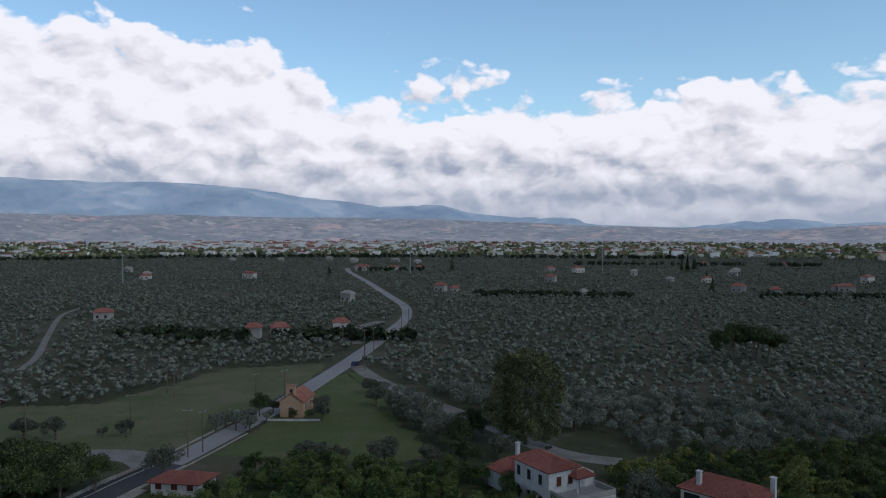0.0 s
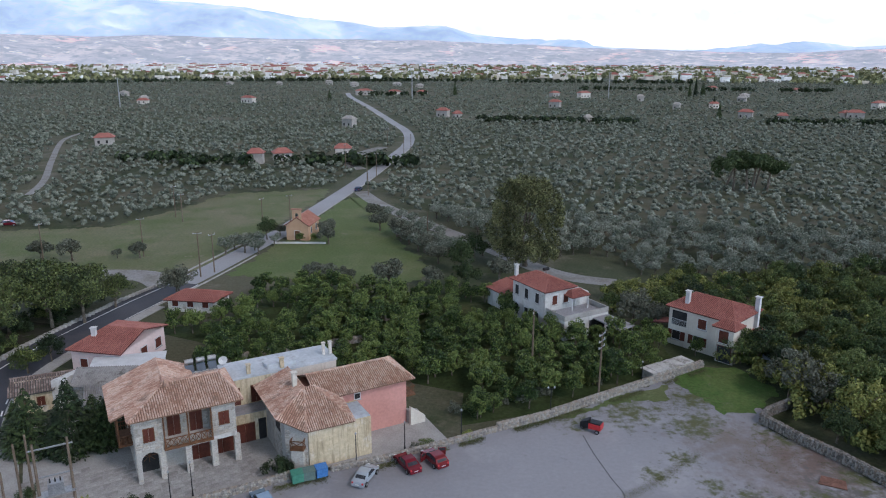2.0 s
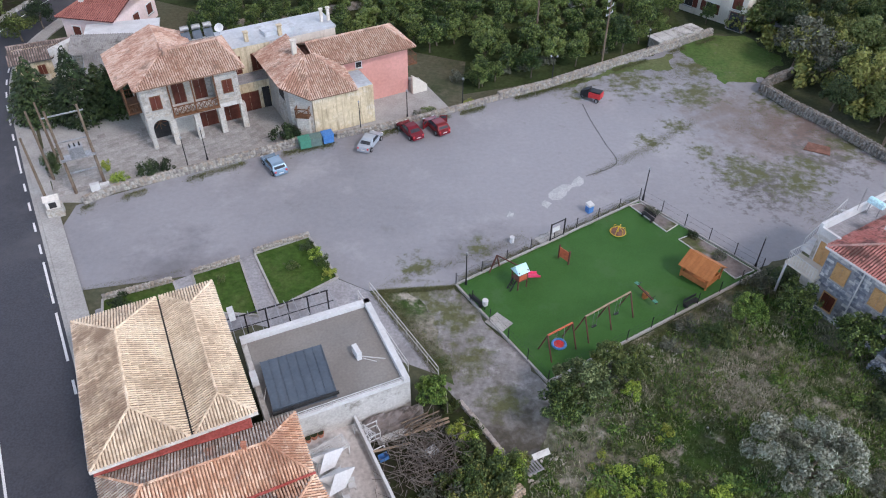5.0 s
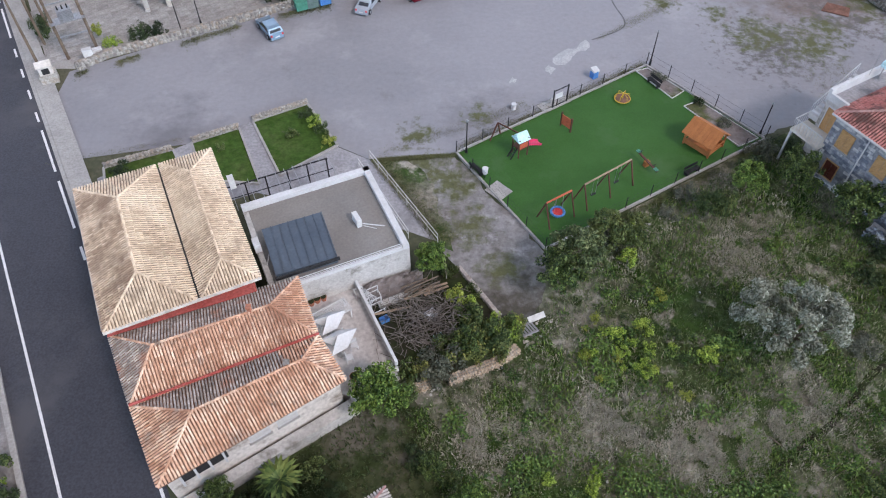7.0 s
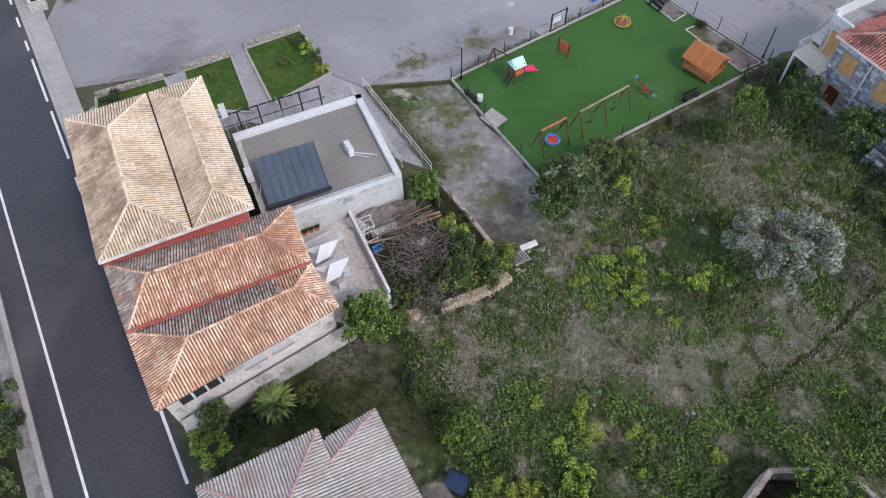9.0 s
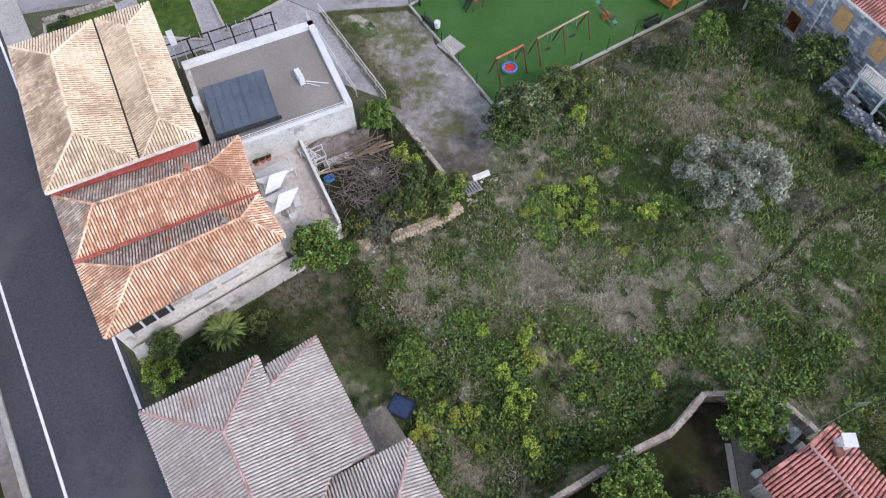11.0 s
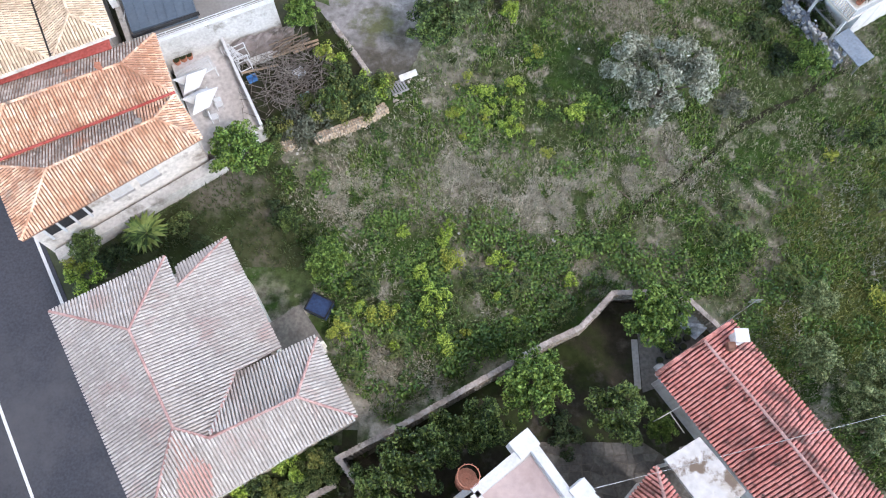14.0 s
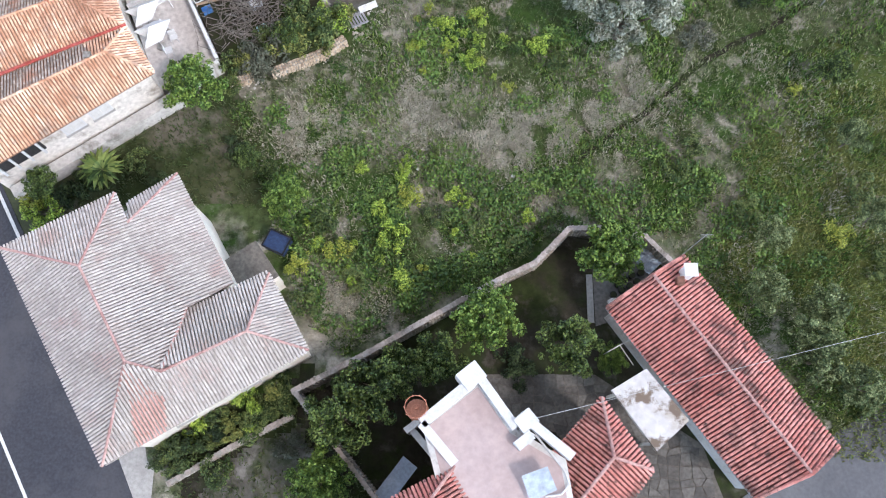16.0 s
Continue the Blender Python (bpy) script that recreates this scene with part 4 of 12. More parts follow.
def smooth_line(pts, n=6):
    """A rounder line through the points."""
    out = []
    for i in range(len(pts) - 1):
        p0, p1, p2, p3 = (Vector(pts[min(max(i + k, 0), len(pts) - 1)]) for k in (-1, 0, 1, 2))
        for j in range(n):
            t = j / n
            out.append(0.5 * (2 * p1 + (p2 - p0) * t + (2 * p0 - 5 * p1 + 4 * p2 - p3) * t * t + (3 * p1 - p0 - 3 * p2 + p3) * t ** 3))
    return [tuple(p) for p in out] + [tuple(pts[-1])]


# the village road: straight past the hall, a bend by the old house, then out to the plain
ROAD = smooth_line([(4.9, -26.6), (-5.3, -9.3), (-15.5, 7.9), (-25.4, 24.7), (-35.3, 41.4), (-44.3, 56.6), (-51.1, 68.7), (-54.6, 77.1), (-55.8, 84.5), (-54.8, 93.0), (-52.6, 102.5), (-49.6, 113.5), (-45.6, 126.0), (-38.2, 156.5)])
ROAD_FAR = smooth_line([(-38.2, 156.5), (-28.0, 222.0), (-20.5, 285.0), (-16.5, 333.0), (-20.0, 382.0), (-31.0, 435.0), (-58.0, 560.0), (-88.0, 690.0), (-100.0, 760.0)])
solid("road", ribbon(ROAD[:72], 6.9, 0.03), M["asphalt"], "dark smooth asphalt village road with painted edge lines", "road", kind="structure")
solid("road_far", ribbon(ROAD[71:] + ROAD_FAR[1:], 5.0, 0.03), M["asphalt_old"], "pale grey country road crossing the olive groves", "road", kind="structure")
solid("edge_line", ribbon(ROAD[:72], 0.16, 0.038, left=(1.78, 1.94)), M["white_line"], "white painted edge line on the asphalt", "road marking", kind="structure")
solid("edge_line_far", ribbon(ROAD[60:72], 0.16, 0.038, left=(-3.1, -2.95)), M["white_line"], "white painted edge line on the asphalt", "road marking", kind="structure")


def along(pts, s):
    """The place and direction s metres along a line."""
    for p, q in zip(pts, pts[1:]):
        p, q = Vector(p), Vector(q)
        d = (q - p).length
        if s <= d:
            return p.lerp(q, s / d), (q - p).normalized()
        s -= d
    return q, (q - p).normalized()


dash_me = {L: Buf().box(0, L, -0.09, 0.09, 0, 0.008).mesh("lane_dash", M["white_line"]) for L in (1.4, 5.5)}
s_at, dash_no = 27.0, 0
while s_at < 122:
    L = 5.5 if (s_at < 58 or (66 < s_at < 80) or (92 < s_at < 101)) else 1.4
    p, d = along(ROAD, s_at)
    side = Vector((d.y, -d.x)) * 3.12
    tagged(new("lane_dash", dash_me[L]), "white painted dash on the asphalt road", "road marking", "dashes along the road", "structure").matrix_basis = pose(p.x + side.x, p.y + side.y, 0.034, 0, 0, math.degrees(math.atan2(d.y, d.x)))
    s_at += L + (2.0 if L < 2 else 1.2)
solid("kerb_east", ribbon(ROAD[14:76], 1, 0.15, left=(-3.75, -3.45)), M["concrete"], "pale concrete kerb along the road", "kerb", kind="structure")
solid("pavement_east", ribbon(ROAD[14:66], 1, 0.13, left=(-5.3, -3.76)), M["concrete"], "worn concrete pavement beside the road", "pavement", kind="structure")
solid("kerb_west", ribbon(ROAD, 1, 0.2, left=(3.45, 3.8)), M["concrete"], "low pale concrete edge of the road", "kerb", kind="structure")
solid("west_shoulder", ribbon(ROAD[:60], 1, 0.06, left=(3.8, 4.7)), M["lane"], "dusty pale shoulder behind the kerb", "verge", kind="structure")
solid("west_verge", ribbon(ROAD[:60], 1, 0.02, left=(3.8, 12.0)), M["garden"], "dark earth verge with bushes beside the road", "verge", kind="structure")
sheet("house_pavement", [(-6.25, -1.5), (-5.0, -4.0), (-3.2, -7.0), (-1.6, -6.0), (-3.3, -2.8), (-4.3, -1.2), (-5.6, -0.8)], 0.1, M["concrete"], "pale concrete pavement below the old house", "pavement")
solid("kerb_far", ribbon(ROAD_FAR[:16], 1, 0.12, left=(-2.9, -2.52)), M["concrete"], "pale concrete kerb by the meadow", "kerb", kind="structure")
solid("side_track", ribbon(smooth_line([(-48.5, 121.0), (-54.0, 126.5), (-62.0, 128.0), (-75.0, 126.0)]), 6.0, 0.022), M["pale_lane"], "pale side track joining the road", "road", kind="structure")
solid("grove_lane", ribbon(smooth_line([(-25.0, 212.0), (-17.0, 192.0), (-3.4, 168.5), (6.8, 152.6), (17.5, 134.0), (24.0, 127.0), (31.0, 124.0)]), 4.5, 0.02), M["pale_lane"], "pale gravel lane through the olive trees", "road", kind="structure")
solid("west_lane", ribbon(smooth_line([(-120.0, 205.0), (-128.6, 229.4), (-150.0, 275.0), (-178.0, 338.0), (-185.0, 372.0)]), 2.2, 0.02), M["pale_lane"], "pale dirt lane through the olive groves", "road", kind="structure")
solid("lay_by", ribbon(smooth_line([(-29.5, 254.0), (-35.0, 268.0), (-36.0, 290.0), (-27.0, 318.0)]), 5.0, 0.024), M["pale_lane"], "pale lay-by beside the country road", "road", kind="structure")

# open ground round the village
sheet("parking_lot", [(-33.2, 45.6), (-31.6, 39.5), (-20.2, 42.0), (-11.8, 47.0), (-8.3, 41.7), (-5.8, 40.3), (0.9, 41.0), (17.9, 52.3), (22.5, 54.6), (25.2, 57.6), (28.0, 61.0), (28.8, 64.5), (28.2, 68.5), (26.6, 71.6), (25.4, 75.2), (22.6, 78.2), (20.2, 78.6), (17.0, 76.6), (0.6, 68.2), (-17.8, 60.1), (-33.2, 51.2)], 0.02, M["lot"], "large bluish grey asphalt parking lot", "parking lot")
sheet("gravel_yard", [(17.9, 52.3), (25.8, 42.9), (33.0, 47.0), (40.5, 50.0), (44.5, 56.5), (43.2, 59.4), (37.6, 69.0), (35.6, 73.0), (37.2, 75.5), (34.0, 87.5), (17.0, 77.2), (19.5, 67.0), (24.0, 57.0)], 0.014, M["lot"], "dusty gravel yard with weeds and bare earth", "gravel", rag=0.5)
sheet("wall_grass", [(10.0, 72.4), (12.0, 72.9), (18.5, 76.4), (22.5, 78.6), (26.5, 78.0), (28.0, 82.5), (24.6, 81.4), (18.2, 77.3)], 0.024, M["meadow2"], "strip of grass along the stone wall", "grass", rag=0.7)
sheet("grass_corner", [(29.0, 84.2), (31.0, 78.0), (32.2, 74.8), (35.8, 75.4), (40.8, 80.0), (38.5, 88.0), (34.0, 87.6)], 0.022, M["fresh_lawn"], "bright green grass in the yard's corner", "grass", rag=0.8)
sheet("dirt_lane", [(-5.6, 40.2), (-0.4, 31.9), (1.2, 29.2), (4.1, 24.9), (6.4, 24.9), (7.7, 31.0), (0.9, 40.9)], 0.016, M["lane"], "bare dirt lane beside the playground", "lane", rag=0.45)
sheet("field", [(-9.5, 20.0), (-10.5, 13.2), (-2.0, 12.5), (26.0, 12.5), (45.0, 12.5), (50.0, 40.0), (33.0, 46.5), (26.0, 42.6), (7.5, 31.1), (6.4, 24.9), (4.1, 24.9), (-2.3, 20.6), (-5.0, 19.2)], 0.012, M["field"], "rough field of green weeds and dry grass", "field")
sheet("lane_grass", [(-5.0, 40.0), (-3.4, 40.6), (-1.6, 38.6), (-0.3, 36.0), (0.6, 33.4), (0.9, 31.3), (0.2, 31.3), (-1.6, 34.4)], 0.021, M["field"], "strip of weeds beside the dirt lane", "grass", rag=0.6)
fb = Buf()
fx = np.arange(-10.0, 45.1, 2.5)
fy = np.arange(-12.5, 12.6, 2.5)
fb.v = [(float(x), float(y), land_height(x, y) + 0.012) for y in fy for x in fx]
fb.f = [(j * len(fx) + i, j * len(fx) + i + 1, (j + 1) * len(fx) + i + 1, (j + 1) * len(fx) + i) for j in range(len(fy) - 1) for i in range(len(fx) - 1)]
solid("field_south", fb, M["field"], "sloping rough field of weeds below the garden wall", "field", kind="structure")
sheet("forecourt", [(-35.2, 51.6), (-32.9, 51.6), (-17.8, 60.6), (-6.0, 66.0), (0.6, 69.0), (-3.0, 76.0), (-18.0, 76.5), (-36.0, 74.0), (-46.2, 71.5)], 0.016, M["concrete"], "forecourt bed of pale cement", "paving")
sheet("west_meadow", [(-48.6, 123.5), (-41.6, 157.0), (-33.8, 205.0), (-36.0, 216.0), (-63.0, 207.0), (-70.0, 185.0), (-80.0, 165.0), (-115.0, 160.0), (-118.0, 128.0), (-62.0, 131.0)], 0.012, M["meadow"], "mown pale green meadow beside the road", "meadow", rag=1.5)
sheet("chapel_meadow", [(-40.2, 127.5), (-8.0, 122.0), (-1.0, 130.0), (-9.5, 152.0), (-13.5, 172.0), (-22.0, 200.0), (-27.5, 204.0), (-34.3, 157.0)], 0.012, M["meadow2"], "green meadow round the chapel", "meadow", rag=1.2)

gb = Buf()
ux, uy = np.arange(22.5, 46.1, 0.8), np.arange(-3.0, 23.1, 0.8)
keep = {(i, j) for i, x in enumerate(ux) for j, y in enumerate(uy) if x > 26 + 0.6 * max(0, y - 8) + 5.0 * noise.noise(Vector((x * 0.3, y * 0.3, 7.0))) + 2.5 * noise.noise(Vector((x * 0.9, y * 0.9, 3.0))) and not (y < 6 and x < 31.5)}
gb.v = [(float(x + 0.5 * math.sin(y * 1.7)), float(y + 0.5 * math.sin(x * 1.3)), land_height(x, y + 0.5 * math.sin(x * 1.3)) + 0.035) for y in uy for x in ux]
gb.f = [(j * len(ux) + i, j * len(ux) + i + 1, (j + 1) * len(ux) + i + 1, (j + 1) * len(ux) + i) for i in range(len(ux) - 1) for j in range(len(uy) - 1) if (i, j) in keep]
solid("east_grass", gb, M["fresh_grass"], "fresh yellow-green grass under young trees", "grass", kind="structure")



def draped(name, poly, lift, material, label, category="ground", step=0.4, rag=0.35):
    """A patch of ground that follows the land, with a ragged edge."""
    xs = np.arange(min(p[0] for p in poly) - 1, max(p[0] for p in poly) + 1, step)
    ys = np.arange(min(p[1] for p in poly) - 1, max(p[1] for p in poly) + 1, step)
    b = Buf()
    b.v = [(float(x), float(y), land_height(x, y) + lift) for y in ys for x in xs]
    for j in range(len(ys) - 1):
        for i in range(len(xs) - 1):
            x, y = xs[i] + step / 2, ys[j] + step / 2
            if inside(x + rag * 2 * noise.noise(Vector((x * 0.9, y * 0.9, 2.0))), y + rag * 2 * noise.noise(Vector((x * 0.9, y * 0.9, 6.0))), poly):
                k = j * len(xs) + i
                b.f.append((k, k + 1, k + len(xs) + 1, k + len(xs)))
    return solid(name, b, material, label, category, kind="structure")


# beds in front of the hall
for poly in ([(-26.4, 39.1), (-25.0, 35.2), (-19.4, 37.6), (-21.5, 41.2)], [(-20.2, 42.0), (-18.2, 37.8), (-13.9, 37.5), (-16.7, 43.8)], [(-15.7, 44.6), (-12.5, 38.4), (-8.4, 41.8), (-11.5, 46.9)]):
    lw = sheet("lawn", poly, 0.05, M["lawn"], "small lawn patch edged with pale stone", "lawn")
    kb = Buf()
    for a, b2 in zip(poly, poly[1:] + poly[:1]):
        kb.beam((*a, 0.06), (*b2, 0.06), 0.18, 0.2)
    part("lawn_edging", kb, M["concrete"], lw)
sheet("hall_path", [(-26.6, 38.0), (-24.0, 32.0), (-14.0, 36.6), (-6.0, 34.5), (-0.2, 31.9), (-5.7, 40.2), (-8.3, 41.6), (-11.6, 47.0), (-16.0, 44.6), (-20.4, 42.0)], 0.03, M["flag"], "concrete path and paved yard round the hall", "paving")

# hills and mountains behind the plain


def ridge_line(az, table):
    for (a, p), (b, q) in zip(table, table[1:]):
        if a <= az <= b:
            return p + (q - p) * (az - a) / (b - a)
    return table[0][1] if az < table[0][0] else table[-1][1]


def range_of_hills(name, r0, r1, table, rough, material, label, step=0.35, rows=16, seed=0.0):
    azs = np.arange(-48, 48.01, step)
    vs = []
    for j in range(rows):
        t = j / (rows - 1)
        r = r0 + (r1 - r0) * t
        for a in azs:
            x, y = r * math.sin(radians(a)), r * math.cos(radians(a))
            top = 40 + r1 * math.tan(radians(ridge_line(a, table)))
            n = noise.fractal(Vector((x * rough, y * rough, seed)), 0.9, 2.1, 6)
            h = top * (t ** 1.3) * (0.9 + 0.12 * n) + (150 if r1 < 3000 else 420) * n * t * (1 - t)
            vs.append((x, y, h - 3 * (1 - t)))
    k = len(azs)
    fs = [(j * k + i, j * k + i + 1, (j + 1) * k + i + 1, (j + 1) * k + i) for j in range(rows - 1) for i in range(k - 1)]
    me = mesh_of(name, vs, fs, material)
    me.polygons.foreach_set("use_smooth", [True] * len(me.polygons))
    return tagged(new(name, me), label, "hills", kind="structure")


# hill tones lifted for their sunshine; mountain tones and both glows carry haze
M["hills"] = ground_mat("hazed_dry_hills", [((0.24, 0.225, 0.20), 1, 0, 1), ((0.42, 0.36, 0.30), 0.008, 0.52, 0.05), ((0.11, 0.13, 0.11), 0.014, 0.54, 0.05), ((0.80, 0.44, 0.34), 0.005, 0.62, 0.025), ((0.06, 0.09, 0.07), 0.03, 0.56, 0.04), ((0.75, 0.70, 0.62), 0.02, 0.62, 0.02)], bump=0.0)
M["mountains"] = mat("hazed_far_mountains", [(0.08, 0.12, 0.15), (0.26, 0.31, 0.33), (0.60, 0.61, 0.58)], scale=0.004, fine=0.02, bump=0, grain=0.3, glow=((0.33, 0.46, 0.64), 1.6))
# bluish glow over the hills, for haze
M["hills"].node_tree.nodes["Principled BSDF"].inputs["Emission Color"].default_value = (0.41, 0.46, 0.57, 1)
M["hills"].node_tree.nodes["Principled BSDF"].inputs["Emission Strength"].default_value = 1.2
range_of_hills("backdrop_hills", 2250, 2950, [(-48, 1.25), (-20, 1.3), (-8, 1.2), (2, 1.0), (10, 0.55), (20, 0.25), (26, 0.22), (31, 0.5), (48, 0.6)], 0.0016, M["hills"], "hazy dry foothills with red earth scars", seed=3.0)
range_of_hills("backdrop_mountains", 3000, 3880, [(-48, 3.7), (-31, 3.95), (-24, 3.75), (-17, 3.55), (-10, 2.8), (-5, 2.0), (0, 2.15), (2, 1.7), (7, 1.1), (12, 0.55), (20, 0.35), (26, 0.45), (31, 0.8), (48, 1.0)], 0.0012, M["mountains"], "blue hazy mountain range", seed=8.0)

# ---------------------------------------------------------------- houses
R = random.Random(5)


def hall():
    """The long hall with two roofs of cream tiles."""
    h = thing("hall", pose(-19.3, 21.3, 0, 0, 0, 26), "single-storey hall with twin cream clay-tiled hip roofs", "building")
    W, Lh = 9.35, 12.6
    wall_ring(h, [(0.4, 0.4), (W - 0.4, 0.4), (W - 0.4, Lh - 0.4), (0.4, Lh - 0.4)], 0, 4.35, M["white_wall"])
    for x0, x1, zr, i1, i2 in ((0, 5.45, 5.65, 0.2, 0.27), (5.72, W, 5.3, 0.13, 0.21)):
        pl, cp, _ = hip_planes((x1, 0), (x1, Lh), (x0, Lh), (x0, 0), 4.4, zr, i1, i2)
        roof(h, pl, cp, [M["tile_cream"], M["tile_dirty"] if x0 == 0 else M["tile_cream"], M["tile_cream"], M["tile_cream"]], M["bed_cream"], M["tile_cream"], 0.185, R, cap_r=0.085)
    # gutter near black: the shade of the gap between roofs, in its colour
    part("shaded_valley_gutter", Buf().box(5.43, 5.74, 0.05, Lh - 0.3, 4.3, 4.36), M["dark"], h)
    part("south_cornice", Buf().box(-0.05, W + 0.05, -0.1, 0.0, 4.25, 4.46), M["old_cream"], h)
    part("eaves_gutter", Buf().tube((-0.06, 0.2, 4.36), (-0.06, Lh, 4.36), 0.06), M["grey_metal"], h)
    for v in (2.2, 5.0, 7.8, 10.4):
        window(h, on_wall((0.4, Lh - 0.4), (0.4, 0.4), v, 1.3), 0.95, 1.5, M["shutter"], M["white"])
    for v in (1.2, 7.5):
        b = Buf().box(-0.35, 0.35, -0.42, 0, 0, 0.75)
        part("air_conditioner", b, M["white"], h, at=pose(W + 0.32, v + 2, 3.3, 0, 0, 90))


def flat_wing():
    """The flat-roofed wing with its white parapet, roof light and pergola."""
    h = thing("flat_roofed_wing", pose(-10.15, 25.05, 0, 0, 0, 24.5), "flat-roofed wing with white parapet and grey roof", "building")
    W, Lh = 9.0, 7.9
    poly = [(-0.2, 0), (W, 0), (W, Lh), (-0.2, Lh)]
    wall_ring(h, poly, 0, 3.15, M["stain_shade_wall"], thick=0.35)
    part("roof_deck", Buf().prism(inset(poly, 0.36), 2.95, 3.16), M["roof_felt"], h, "grey screed roof deck")
    for a, b2 in (((W, 0), (W, Lh)), ((W, Lh), (-0.2, Lh))):
        d = Vector((b2[0] - a[0], b2[1] - a[1])).normalized()
        n = Vector((-d.y, d.x)) * 0.42
        a2, b3 = Vector(a), Vector(b2)
        part("parapet", Buf().prism([a, b2, tuple(b3 + n), tuple(a2 + n)], 3.155, 3.55), M["white"], h)
    part("parapet", Buf().box(0.3, W - 0.45, 0.0, 0.16, 3.155, 3.4), M["white"], h)
    railing(h, [(0.6, 0.08, 3.4), (W - 0.4, 0.08, 3.4)], 0.35, M["white"], bars=False, post=0.04)
    # roof light of standing-seam sheets
    rl = part("roof_light", Buf().prism([(0.4, 0.9), (4.35, 0.75), (4.55, 4.6), (0.55, 4.7)], 3.16, [3.75, 3.75, 4.0, 4.0]), M["zinc"], h, "blue-grey standing-seam metal roof light")
    sb = Buf()
    for i in range(8):
        t = i / 7
        sb.beam(lerp((0.4, 0.9, 3.78), (4.35, 0.75, 3.78), t), lerp((0.55, 4.7, 4.03), (4.55, 4.6, 4.03), t), 0.05, 0.05)
    part("seam", sb, M["zinc"], rl)
    part("fascia", Buf().box(0.3, 4.5, 0.62, 0.75, 3.5, 3.72), M["dark"], rl)
    ac = part("air_conditioner", Buf().box(-0.45, 0.45, -0.17, 0.17, 0, 0.7), M["white"], h, at=pose(6.6, 3.4, 3.2, 0, 0, 95))
    part("fan_grille", Buf().disc((-0.12, 0), 0.26, 0, 0.02).mesh("fan_grille", M["grey_metal"]), M["grey_metal"], ac, at=pose(0, -0.175, 0.36, 90, 0, 0))
    part("pipe", Buf().tube((6.9, 3.2, 3.2), (8.2, 2.4, 3.2), 0.04).tube((6.9, 3.0, 3.2), (7.6, 2.4, 3.2), 0.03), M["white"], h)
    part("pipe", Buf().tube((0.1, 2.0, 3.6), (0.5, 3.0, 3.6), 0.03), M["white"], h)
    # pergola
    pg = thing("pergola", pose(-10.15, 25.05, 0, 0, 0, 24.5), "dark metal pergola frame against the wing", "pergola")
    y0, y1 = Lh + 0.02, Lh + 2.9
    part("front_beam", Buf().beam((-1.2, y1, 2.6), (6.8, y1, 2.6), 0.07, 0.08), M["black_metal"], pg)
    for i in range(13):
        x = -1.1 + i * 0.66
        part("rafter", Buf().beam((x, y0, 3.05), (x, y1 + 0.2, 2.66), 0.035, 0.07), M["grey_metal"], pg)
    part("cross_bar", Buf().beam((-1.2, (y0 + y1) / 2, 2.86), (6.8, (y0 + y1) / 2, 2.86), 0.04, 0.05), M["black_metal"], pg)
    for x in (-1.0, 0.6, 2.1, 3.7, 5.2, 6.7):
        part("post", Buf().beam((x, y1, 0), (x, y1, 2.55), 0.1), M["black_metal"], pg)
    # ramp rails
    for pts in ([(-6.5, 39.4, 0.03), (-2.3, 32.2, 0.03)], [(-5.7, 40.3, 0.03), (-0.2, 31.8, 0.03)]):
        rr = thing("ramp_railing", pose(0, 0, 0), "white tubular handrail along the ramp", "railing", "ramp railings")
        railing(rr, pts, 0.95, M["white"], bars=False, post=0.045, name="rail")


